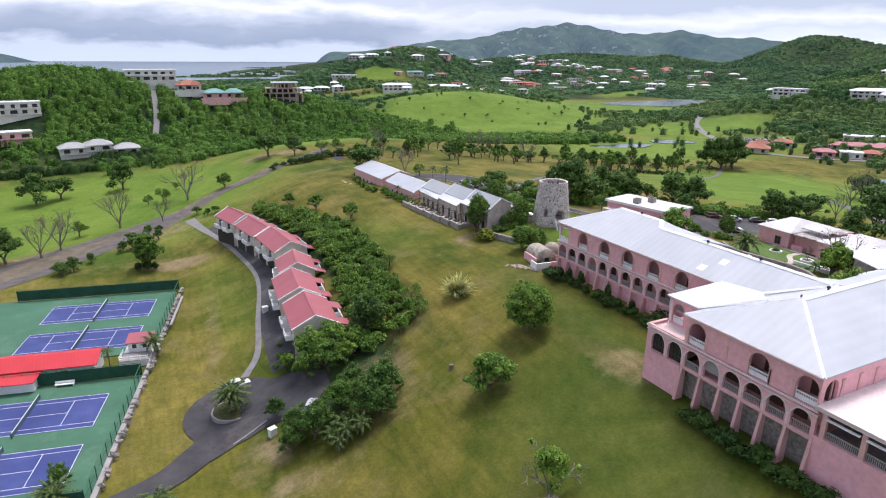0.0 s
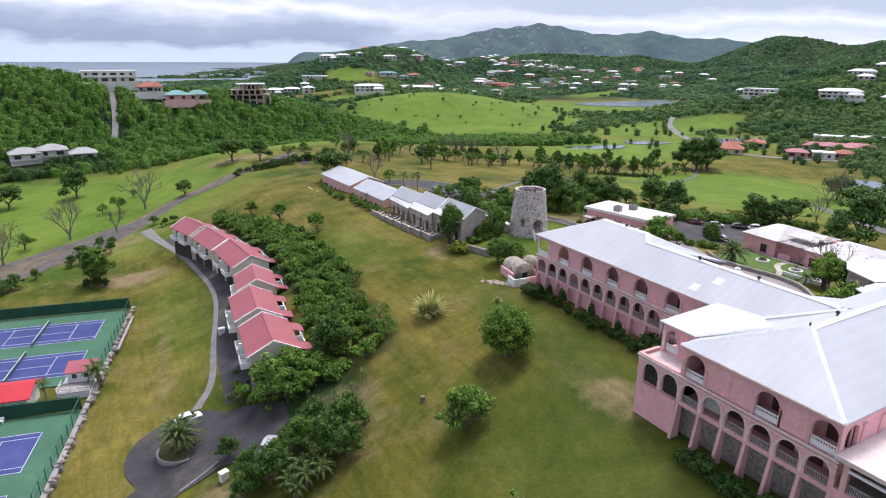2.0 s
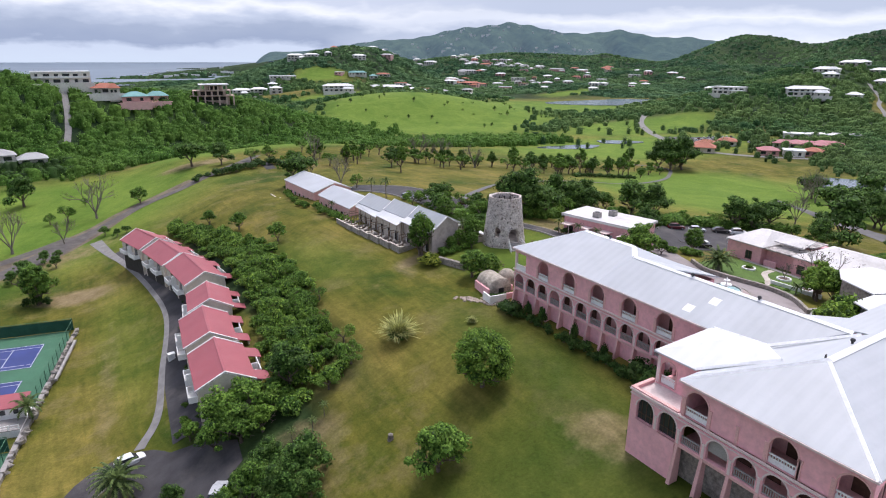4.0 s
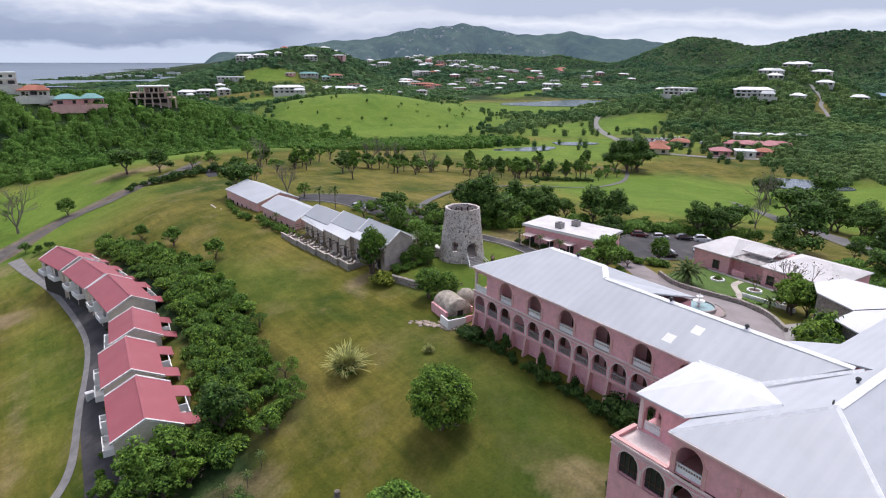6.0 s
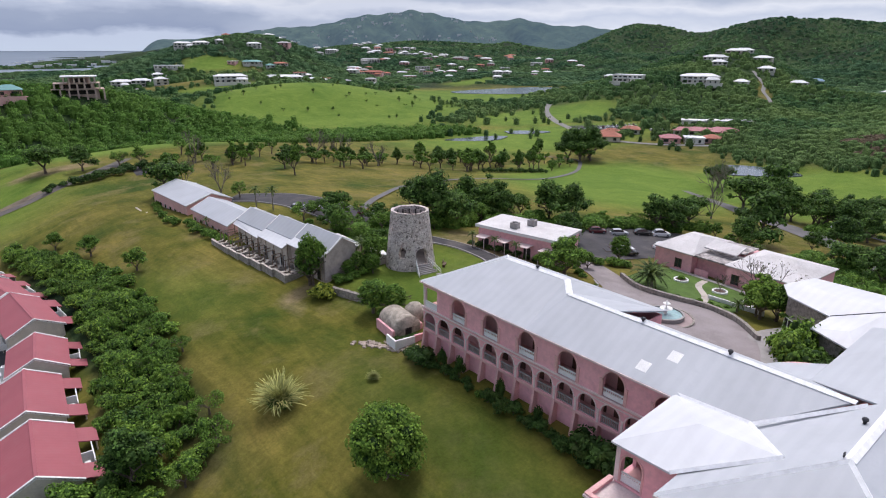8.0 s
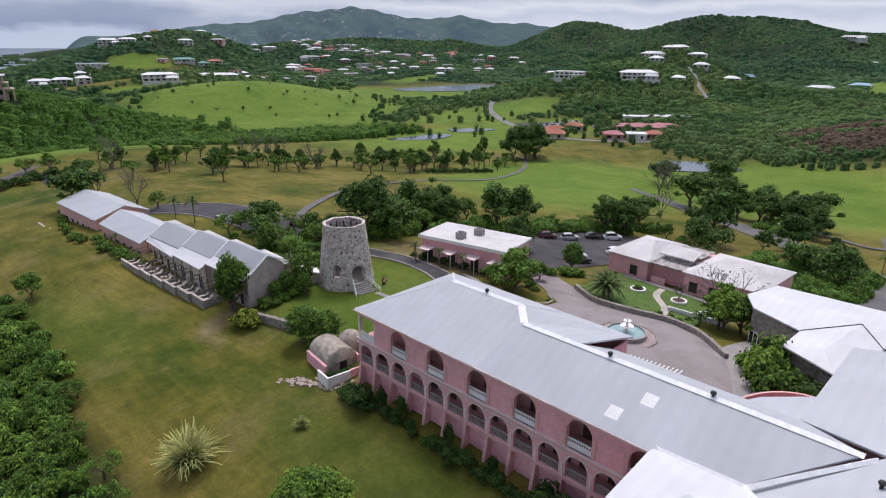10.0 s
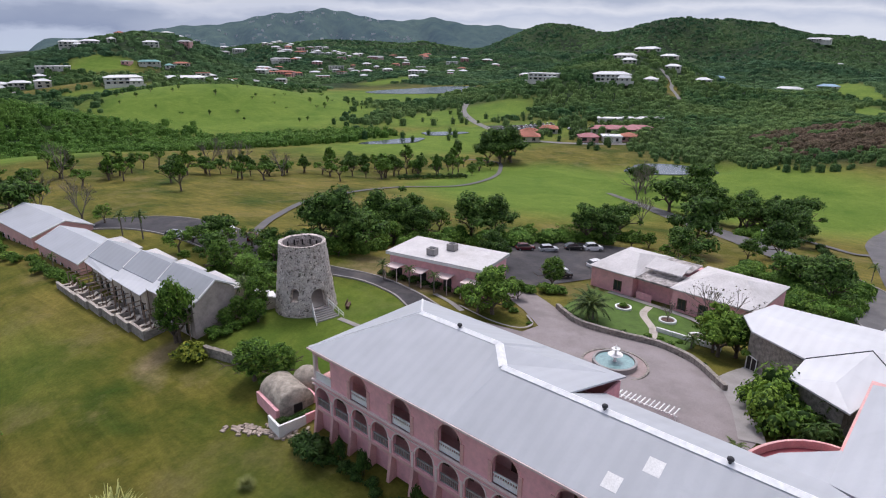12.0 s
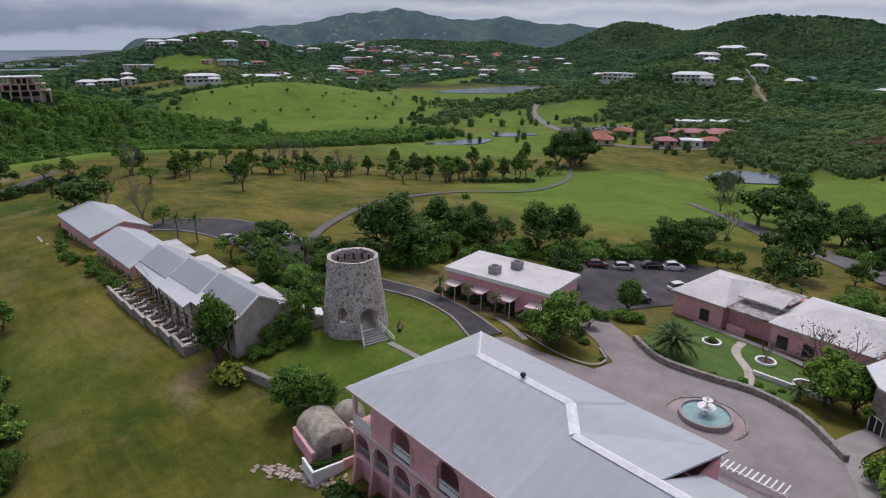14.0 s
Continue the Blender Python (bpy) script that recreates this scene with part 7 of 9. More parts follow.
def blade_bush(seed, label, reach, count):
    """A straw-pale bush: long arching blades over a low green skirt."""
    rs = np.random.RandomState(seed)
    t = thing("shrub", label, "shrub", "shrubs")
    bm = bmesh.new()
    for k in range(count):
        az, el = rs.uniform(0, math.tau), rs.uniform(0.55, 1.5)
        p = Vector((rs.normal() * 0.5, rs.normal() * 0.5, 0.2))
        length, last = reach * rs.uniform(0.6, 1.15), None
        side = Vector((-math.sin(az), math.cos(az), 0)) * 0.11
        for i in range(5):
            w = side * (1 - i / 5.5)
            pair = (bm.verts.new(p - w), bm.verts.new(p + w))
            if last:
                bm.faces.new((last[0], last[1], pair[1], pair[0]))
            last = pair
            p = p + Vector((math.cos(az) * math.cos(el), math.sin(az) * math.cos(el), math.sin(el))) * length / 4
            el -= rs.uniform(0.12, 0.36)
    part("tuft", bm, L_PALE, t, "pale arching blades")
    L = [(1.1 * math.cos(a), 1.1 * math.sin(a), 0.7, 0.9) for a in np.arange(0, 6.2, 1.05)]
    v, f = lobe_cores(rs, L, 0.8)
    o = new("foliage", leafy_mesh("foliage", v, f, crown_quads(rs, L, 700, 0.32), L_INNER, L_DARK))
    o.parent = t
    o["label"] = "dark green skirt of leaves"
    return t


first_size = {}


def put(model, x, y, scale=1.0, turn=None, z=None, sz=None, label=""):
    """Stands a plant on the ground, at a multiple of its model's own size; the first use moves the model itself."""
    turn = (x * 37.7 + y * 91.3) % 360 if turn is None else turn
    k = model["size"] if "size" in model else 1.0
    want = Vector((scale * k, scale * k, (sz or scale) * k))
    place = pose(x, y, ground_z(x, y) if z is None else z, 0, 0, turn)
    if model in first_size:
        f = first_size[model]
        o = copy_thing(model, place @ Matrix.Diagonal((want.x / f.x, want.y / f.y, want.z / f.z, 1)))
    else:
        first_size[model] = want
        model.matrix_basis = place @ Matrix.Diagonal((*want, 1))
        o = model
    if label:
        o["label"] = label
    return o


T_MANGO = [tree_model(s, "broad dark green leafy tree with a dense crown", 9, 10.5, 1.3, L_DARK, 2700, 0.5, M_BARK, 18) for s in (1, 2)]
T_ROUND = [tree_model(s, "round green leafy tree with a dense crown", 7.5, 8.2, 1.0, L_MID, 2300, 0.46, M_BARK, 14) for s in (3, 4)]
T_AIRY = [tree_model(s, "open green tree with thin scattered foliage", 9, 8.5, 2.4, L_MID, 1300, 0.55, M_BARK, 9, 1.0, 4) for s in (5, 6, 7)]
T_DUSK = [tree_model(s, "olive green spreading fairway tree", 8, 10, 1.6, L_DARK, 1700, 0.62, M_BARK, 11) for s in (8, 9)]
T_FAR = [tree_model(s, "small olive green tree on the golf course", h, w, th, lf, 800, 0.72, M_BARK, 8, op, 3) for s, h, w, th, lf, op in ((15, 7, 7.5, 1.4, L_DARK, 0), (16, 8.5, 7, 1.8, L_MID, 0), (17, 7.5, 8.5, 1.6, L_DARK, 0), (18, 9, 7, 2.2, L_MID, 1.0))]
T_BARE = [tree_model(s, "nearly bare grey tree with a few dry leaves", 10, 8, 1.2, L_DRY, 230, 0.26, M_BARK_PALE, 8, 1.0, 5, spread=0.36, up=0.16) for s in (10, 11)]
T_BRIGHT = [tree_model(s, "bright green leafy tree in sunlight", 7, 7.5, 1.5, L_BRIGHT, 1900, 0.5, M_BARK, 9) for s in (12,)]
T_SAP = [tree_model(13, "thin young tree with pale sparse leaves", 7.4, 5.6, 0.8, L_BRIGHT, 2000, 0.32, M_BARK_PALE, 13, 0, 4)]
S_GREEN = [shrub_model(s, "dense green rounded garden shrub", 4, 2.8, L_MID, 950, 0.38) for s in (20, 21)]
S_THICK = [shrub_model(s, "dense bright green thicket shrub on the slope", w, h, lf, 600, 0.38, lo) for s, w, h, lo, lf in ((26, 4.2, 3.2, 9, L_BRIGHT), (27, 3.6, 4.0, 8, L_BRIGHT), (28, 4.6, 3.0, 11, L_MID))]
S_DARK = [shrub_model(s, "dark green shrub against the wall", 3.6, 2.6, L_SHADE, 520, 0.4) for s in (22, 23)]
S_PALE = [blade_bush(24, "pale grassy bush with arching blades", 3.9, 420)]
S_YELLOW = [shrub_model(25, "yellow-green flowering shrub beside the wall", 4.6, 3.6, L_YELLOW, 900, 0.42, 8)]
P_CANARY = palm_model(30, "stout date palm with a wide crown", 2.6, 4.2, 46, 0.5, 0.75, 0.6)
P_COCO = palm_model(31, "slender palm with drooping fronds", 6.0, 2.8, 16, 0.16, 1.0, 0.55)
P_LOW = palm_model(32, "low palm with drooping fronds", 2.4, 2.6, 18, 0.2, 1.0, 0.5)

T_FEATHER = [tree_model(s, "feathery grey-green tree with fine foliage", h, w, 1.0, L_MID, 3600, 0.33, M_BARK, 18, 0, 3, ball=True) for s, h, w in ((33, 8.6, 5.2), (34, 7.6, 5.6))]
T_FIG = tree_model(35, "leafy fig-like tree standing on the lawn", 6.6, 8.2, 0.7, L_MID, 3400, 0.48, M_BARK, 18)

for models, sizes in ((T_MANGO, (1.2, 1.0)), (T_ROUND, (0.72, 0.62)), (T_AIRY, (0.6, 0.52, 0.65)), (T_DUSK, (1.45, 1.6)), (T_FAR, (1.05, 0.95, 0.8, 0.8)), (T_BARE, (1.2, 1.2)), (T_BRIGHT, (0.6,)), (S_GREEN, (0.86, 0.84)), (S_DARK, (0.96, 1.25)), ((P_COCO, P_LOW), (0.66, 1.3))):
    for m, k in zip(models, sizes):
        m["size"] = k

# trees on the lawn
T_BALL = tree_model(14, "round green tree standing on the lawn", 8.2, 8.4, 1.0, L_BRIGHT, 9000, 0.33, M_BARK, ball=True)
put(T_BALL, -17.2, -16.0, 1.0, label="round dark green tree standing on the lawn")
put(T_FIG, -28.8, -23.6, 0.95, label="leafy fig-like tree standing on the lawn")
put(S_PALE[0], -19.3, 4.8, 1.0, label="pale straggling bush standing on the lawn")
put(T_SAP[0], -33.2, -44.6, 1.0)
put(T_ROUND[1], -28.5, 106.8, 1.0)
put(T_ROUND[0], -24.0, 89.6, 1.0)
put(T_ROUND[1], -19.6, 68.6, 1.05)
o = thing("lawn_stump", "grey cut tree stump with a few sprouts", "stump", at=pose(-30.5, -14.2, ground_z(-30.5, -14.2)))
bm = bmesh.new()
lathe(bm, [(0.5, -0.3), (0.38, 0.2), (0.33, 0.75), (0.1, 0.8)], 10)
part("trunk", bm, M_BARK_PALE, o)
put(S_PALE[0], -8.9, -1.2, 0.28, label="small dry tuft on the lawn")

# thicket between the townhouses and the lawn
rng = random.Random(5)
edge_l = ((4, -38.5), (20, -37.5), (40, -33.5), (68, -32.0), (100, -36), (121, -38))
edge_r = ((4, -27.5), (20, -27.0), (40, -22.5), (68, -22.5), (100, -29), (121, -36.5))


def between(y, f):
    lo, hi = (np.interp(y, [p[0] for p in e], [p[1] for p in e]) for e in (edge_l, edge_r))
    return float(lo + (hi - lo) * f)


for k in range(190):
    y = 3.5 + 116.5 * (k + rng.random()) / 190
    x = between(y, (k * 0.618) % 1.0)
    put(rng.choice(S_THICK + S_THICK + S_GREEN), x, y, rng.uniform(0.65, 1.1), sz=rng.uniform(0.5, 1.25), label="dense green thicket shrub on the slope")
for k in range(20):
    y = rng.uniform(8, 66)
    put(rng.choice(T_AIRY + T_BRIGHT + T_BRIGHT), between(y, rng.uniform(0.25, 1.0)), y, rng.uniform(0.45, 0.7))
for x, y, s in ((-24.8, 39.3, 0.85), (-24.6, 46, 0.75), (-23.4, 30, 0.7), (-27, 22, 0.75), (-26.0, 12.0, 0.8), (-27.5, 5.5, 0.9)):
    put(T_AIRY[1], x, y, s)
# big trees round the turning circle
for x, y, s, m in ((-47.6, 8.6, 1.55, T_ROUND[1]), (-43.4, 9.4, 1.3, T_ROUND[0]), (-45.4, 7.0, 1.5, T_AIRY[0])):
    put(m, x, y, s, label="leafy green tree against the gable end")
for k in range(16):
    y = 17 + 5.6 * k
    put(S_DARK[k % 2], float(np.interp(y, (14, 38, 60, 82, 106), (-49.6, -48.0, -44.0, -45.0, -47.8))) + (k * 0.37 % 1) * 0.8, y, 0.32 + 0.1 * (k % 3), label="dark shrub beside the parking strip")
for x, y, s, m in ((-49.2, 6.4, 1.1, T_ROUND[1]), (-45.6, 4.4, 1.25, T_ROUND[0]), (-42.6, 3.6, 1.1, T_BRIGHT[0]), (-39.8, 6.2, 1.0, T_ROUND[1]), (-36.6, 9.2, 0.9, T_MANGO[1]), (-51.6, 12.6, 0.8, T_BRIGHT[0]),
                   (-47.2, -7.4, 1.05, T_ROUND[0]), (-50.0, -6.4, 0.8, T_BRIGHT[0]), (-44.0, -9.8, 0.95, T_AIRY[2]), (-32.4, 3.0, 0.7, T_AIRY[1])):
    put(m, x, y, s)
for x, y, s, m in ((-41.6, -11.2, 0.58, T_MANGO[0]), (-42.6, -14.6, 0.55, T_MANGO[1]), (-45.0, -12.4, 0.5, T_MANGO[0]), (-54.6, -7.6, 0.55, T_MANGO[1]), (-52.4, -10.4, 0.52, T_MANGO[0]), (-56.0, -10.4, 0.5, T_MANGO[1]), (-44.8, -5.6, 0.45, T_MANGO[0]), (-56.0, 0.4, 0.3, T_MANGO[0]), (-88.0, 0.7, 0.4, T_MANGO[1])):
    put(m, x, y, s, sz=s * 1.05, label="dark blue-green shrubby tree beside the lot")
for x, y, s in ((-50.6, -14.0, 0.62), (-48.6, -15.2, 0.7), (-46.4, -15.8, 0.66), (-48.8, -12.8, 0.7), (-50.2, -16.0, 0.55), (-46.8, -13.6, 0.62)):
    put(P_LOW, x, y, s, label="low palm at the edge of the trees")
for x, y in ((-37.4, -3.4), (-38.8, -4.8), (-40.2, -2.6), (-35.0, -1.8)):
    put(P_COCO, x, y, 0.5)
put(P_CANARY, -62.3, 8.6, 0.98, z=ground_z(-62.3, 8.6) + 0.8, label="stout date palm on the round island")
put(P_LOW, -73.4, 39.4, 0.95, z=CZ + 0.4)
put(P_COCO, -82.0, 37.9, 0.95)
put(P_CANARY, -88.5, -4.5, 0.85)
put(P_LOW, -75.5, -13.5, 1.0)
for x, y, s in ((-51.5, 18.5, 0.5), (-53.0, 15.5, 0.42), (-46.2, 50.5, 0.45), (-48.2, 33.0, 0.35), (-50.6, 22.5, 0.4), (-50.2, 106.5, 0.45), (-47.2, 92.0, 0.4), (-44.4, 72.5, 0.42)):
    put(S_GREEN[1], x, y, s, label="small green shrub beside the parking strip")
# western fairway and road
put(T_FEATHER[0], -73.0, 99.0, 1.3, sz=1.35, label="tall dark tree overgrown with creepers on a bare patch")
put(T_AIRY[1], -72.4, 99.6, 1.55, sz=2.3, label="tall open crown of an overgrown tree")
for x, y, s, h in ((-75.4, 99.4, 0.85, 1.2), (-71.0, 98.2, 0.8, 1.1), (-73.2, 98.6, 0.95, 2.3)):
    put(S_DARK[0], x, y, s, sz=h, label="dark shrub at the foot of a tall tree")
for x, y, s in ((-102.4, 127, 1.1), (-97.6, 132, 1.15), (-80.3, 148, 1.25), (-55.3, 170, 1.35), (-66, 147, 0.75)):
    put(T_BARE[int(x) % 2], x, y, s)
for x, y, s, m in ((-93, 146, 1.15, T_AIRY[0]), (-64.3, 174, 1.3, T_AIRY[0]), (-70, 177, 0.95, T_AIRY[1]), (-40.4, 172, 1.35, T_ROUND[1]), (-15.5, 205, 1.0, T_DUSK[0]), (7, 192, 1.15, T_AIRY[2]), (-113, 216, 1.0, T_DUSK[1]), (-104, 219, 0.9, T_DUSK[0]),
                   (-79, 217, 0.9, T_DUSK[1]), (-112, 127, 1.0, T_MANGO[0]), (-124, 140, 1.1, T_AIRY[0]), (-58, 196, 0.8, T_AIRY[1]), (-5, 196, 0.7, T_DUSK[1])):
    put(m, x, y, s)
for k in range(14):
    put(rng.choice(S_DARK), -20 + 2.6 * k + rng.uniform(-1, 1), 176 + 0.4 * k + rng.uniform(-3, 3), rng.uniform(0.9, 1.4))
for k in range(16):
    f = rng.random()
    put(T_DUSK[k % 2], -100 + 55 * f, 106 + 42 * f + rng.uniform(-7, 4), rng.uniform(0.2, 0.34), label="small scrubby tree beside the road")
# shrubs along the arcades
for k in range(26):
    y = -1.5 - 1.38 * k + rng.uniform(-0.6, 0.6)
    big = 0.8 if k < 5 or k > 20 else 0.62
    put(rng.choice(S_DARK + S_DARK + S_GREEN[:1]), -1.7 + rng.uniform(-0.8, 0.3), y, big * rng.uniform(0.6, 1.05), sz=big * rng.uniform(0.6, 1.35))
for y, h in ((-5.8, 1.5), (-9.2, 1.7), (-16.5, 1.7), (-22.4, 1.2)):
    put(S_DARK[0], -1.0, y, 0.42, sz=h, label="tall dark climbing shrub against the arcade")
for y in (-29.5, -31.5, -33.6, -35.4):
    put(S_DARK[1], -1.9, y, 1.1, sz=1.35)
put(S_DARK[0], -2.0, -1.4, 0.95)
put(S_DARK[1], -2.5, -3.6, 1.05)
for k in range(11):
    put(S_DARK[k % 2], -14.8 + rng.uniform(-0.4, 0.4), -47.6 - 1.85 * k, rng.uniform(0.75, 0.95), sz=rng.uniform(0.7, 1.0))
for x, y, s in ((-7.5, -36.4, 0.8), (-4.0, -36.6, 0.9), (-1.0, -37.0, 0.8), (-10.5, -36.6, 0.6)):
    put(S_DARK[0], x, y, s)
for x, y in ((-1.8, 3.4), (-1.0, 2.9), (0.0, 2.7), (1.0, 2.6)):
    put(S_DARK[1], x, y, 0.36, z=-2.45, label="dark potted shrub in the planter yard")
# round the cottages and the tower
put(T_FEATHER[0], -0.4, 31.0, 0.95, sz=1.05, label="feathery dark tree beside the cottage")
put(T_AIRY[2], -0.2, 30.4, 0.85, sz=1.9, label="open feathery crown beside the cottage")
for x, y, s, h in ((5.6, 28.0, 0.45, 0.42), (7.6, 27.8, 0.5, 0.55)):
    put(T_FEATHER[1], x, y, s, sz=h, label="spiky dark shrub against the gable")
put(S_YELLOW[0], -1.6, 24.9, 1.0)
for x, y, s in ((3.4, 27.4, 0.9), (6.0, 27.0, 0.8), (8.2, 26.6, 0.9), (4.6, 26.2, 0.6)):
    put(S_GREEN[1], x, y, s, label="leafy shrub against the stone gable")
put(T_FEATHER[1], 1.2, 13.6, 0.9, sz=0.75, label="willowy grey-green tree near the wall")
put(T_FEATHER[0], 3.2, 10.6, 0.7, sz=0.6, label="bushy grey-green tree beside the vaulted hut")
put(S_GREEN[0], 1.6, 11.2, 0.8)
for x, y, s, h in ((10.2, 27.2, 0.62, 0.85), (9.2, 25.6, 0.5, 0.5), (14.2, 33.4, 0.6, 0.65)):
    put(T_FEATHER[1], x, y, s, sz=h, label="tangled dark green tree between cottage and tower")
for x, y, s, m in ((16, 41, 0.8, T_AIRY[0]), (19, 38, 0.3, T_DUSK[0]), (24, 44, 0.9, T_AIRY[2]), (27, 41, 0.55, T_MANGO[0]), (14.5, 45.5, 0.8, T_FEATHER[0]), (21, 50, 0.8, T_AIRY[1]), (28, 36.5, 0.55, T_BRIGHT[0]), (26, 48, 0.4, T_DUSK[1])):
    put(m, x, y, s)
put(P_COCO, 10.2, 30.4, 1.0)
put(P_COCO, 11.6, 33.5, 0.9)
for x, y, s in ((-3.2, 66.5, 1.1), (-3.8, 70, 1.3), (-4.0, 73.5, 1.2), (-4.8, 77, 1.3), (-4.4, 80.5, 1.1), (-4.2, 84, 1.2), (-6.2, 88, 1.25), (-6.5, 91.5, 1.3), (-6.0, 98, 1.1), (-5.5, 104, 1.1), (-4.4, 108, 1.0), (-3.6, 112, 1.1), (-1.5, 118, 1.4), (1.5, 119, 1.2), (-2.6, 62.8, 0.7)):
    put(S_GREEN[int(y) % 2], x + 0.6, y, s * 0.78)
put(P_COCO, -2.6, 75, 0.75)
put(P_COCO, 14.1, 76, 1.25)
put(P_COCO, 12.4, 82, 1.1)
for x, y, s, m in ((14, 96, 0.9, T_AIRY[0]), (22, 60, 0.62, T_DUSK[0]), (20, 55, 1.1, T_AIRY[0]), (26, 55, 1.0, T_AIRY[1]), (15, 62, 0.9, T_AIRY[2]), (13.5, 57, 0.5, T_ROUND[1]), (18.5, 46, 0.9, T_AIRY[1]), (16.5, 52, 0.42, T_DUSK[1]), (19.5, 66, 0.7, T_ROUND[0]), (17.0, 37.0, 0.6, T_AIRY[2]), (4, 122, 1.0, T_DUSK[0]), (9, 124, 0.9, T_BARE[1]), (12, 104, 0.85, T_BARE[0]),
                   (38.5, 46, 1.05, T_MANGO[0]), (46, 48, 0.95, T_ROUND[1]), (53, 44, 1.05, T_ROUND[0]), (59, 41, 0.95, T_MANGO[1]), (33, 47, 0.9, T_ROUND[0]), (42, 41, 0.8, T_DUSK[0]), (64, 47, 0.7, T_AIRY[1]), (31, 41, 0.65, T_MANGO[1]), (49, 42, 0.8, T_BRIGHT[0]), (36, 41, 0.6, T_BRIGHT[0]), (56, 47, 0.8, T_MANGO[0]), (43, 45, 0.9, T_MANGO[1])):
    put(m, x, y, s)
for x, y, s, m in ((40, 53, 0.8, T_MANGO[0]), (48, 56, 1.0, T_MANGO[1]), (57, 53, 0.85, T_MANGO[0]), (65, 51, 0.95, T_MANGO[1]), (72, 48, 1.1, T_ROUND[0]), (52, 49, 1.3, T_ROUND[1]), (61, 46, 1.1, T_ROUND[0])):
    put(m, x, y, s, sz=s * 1.05)
for x, y, s, m in ((156, 2, 0.95, T_MANGO[0]), (158, -10, 1.0, T_MANGO[1]), (150, -13, 0.8, T_MANGO[0]), (162, 12, 1.1, T_MANGO[1]), (166, 0, 1.6, T_ROUND[0])):
    put(m, x, y, s)
put(S_YELLOW[0], 21.2, 25.4, 0.35, label="small yellow-flowering shrub beside the tower")
put(S_DARK[0], 20.6, 24.0, 0.45)
# before the garden building
for k in range(9):
    put(S_DARK[k % 2], 34.6 + 0.5 * k, 27.0 - 2.1 * k, 0.55)
for x, y in ((32.6, 24.6), (33.8, 19.6), (34.8, 15.0)):
    put(P_COCO, x, y, 0.78)
for x, y, s, m in ((35.0, 3.0, 1.5, T_ROUND[0]), (38.2, 5.6, 1.35, T_ROUND[1]), (33.0, 4.4, 1.1, T_AIRY[1]), (57.0, 6.4, 0.75, T_FEATHER[1]), (35.0, 8.4, 0.75, T_ROUND[1]), (39.5, 7.6, 0.8, T_BRIGHT[0])):
    put(m, x, y, s)
for x, y, s in ((38.6, 1.8, 0.5), (39.8, 3.4, 0.6), (49.5, 6.5, 0.9), (52.5, 5.0, 1.05), (54.0, 3.2, 0.9), (36.0, -3.0, 0.3)):
    put(S_GREEN[1], x, y, s)
for x, y, s, m in ((50.5, 16.5, 0.85, T_ROUND[0]), (54.5, 18.5, 0.9, T_AIRY[0]), (47.5, 8.2, 0.7, T_BRIGHT[0]), (44.6, 5.2, 0.75, T_ROUND[1]), (58.0, 20.5, 0.8, T_MANGO[1]), (62.0, 24.0, 0.75, T_BRIGHT[0])):
    put(m, x, y, s)
# walled garden
put(P_CANARY, 46.8, -7.0, 0.95)
put(S_GREEN[0], 56.2, -7.8, 0.45, z=ground_z(56.2, -7.8) + 0.3, label="small green shrub in a round planter")
put(T_BARE[0], 56.2, -15.3, 0.3, z=ground_z(56.2, -15.3) + 0.3, label="dry branching shrub in a round planter")
for x, y, s in ((46.8, -16.2, 0.42), (47.6, -17.8, 0.36), (46.6, -19.6, 0.4), (48.6, -20.2, 0.34)):
    put(S_GREEN[1], x, y, s, label="small green shrub by the garden gate")
put(P_LOW, 48.2, -22.0, 0.5)
for k in range(16):
    p = line[2 + int(k * (len(line) - 6) / 16)]
    put(S_DARK[k % 2], p.x + 1.2, p.y + 0.2, rng.uniform(0.22, 0.38), label="low clipped shrub along the garden wall")
for x, y, s, m in ((49.4, -24.6, 1.1, T_AIRY[1]), (51.8, -27.0, 0.9, T_AIRY[2]), (53.5, -23.6, 0.8, T_BARE[1]), (48.4, -25.6, 1.5, T_BRIGHT[0]), (51.0, -24.2, 1.7, T_BRIGHT[0]), (50.2, -27.4, 1.3, T_ROUND[1])):
    put(m, x, y, s)
put(P_COCO, 46.4, -34.2, 0.8)
put(P_COCO, 35.2, -41.2, 0.95)
put(P_COCO, 37.5, -42.5, 0.85)
for x, y, s, m in ((33.4, -36.2, 1.45, S_THICK[0]), (36.8, -35.4, 1.4, S_THICK[1]), (30.2, -38.4, 1.4, S_THICK[2]), (35.0, -33.9, 1.1, S_THICK[0]), (31.0, -36.0, 1.15, S_THICK[1]), (38.8, -37.0, 1.2, S_THICK[0]), (33.6, -39.6, 1.2, S_DARK[0]), (29.6, -41.4, 1.2, S_DARK[1]), (27.0, -40.0, 0.9, S_DARK[0]), (36.5, -38.6, 1.3, S_DARK[0])):
    put(m, x, y, s, sz=s * 1.25, label="large bright green clipped shrub by the forecourt")
put(P_COCO, 40.4, -37.6, 1.1, label="slender palm beside the restaurant")
for k in range(6):
    put(S_GREEN[k % 2], 16.4 + 0.2 * k, -28.2 - 1.5 * k, 0.42)
put(P_LOW, 22.6, -35.4, 0.5)
put(S_YELLOW[0], 20.6, -34.6, 0.35)
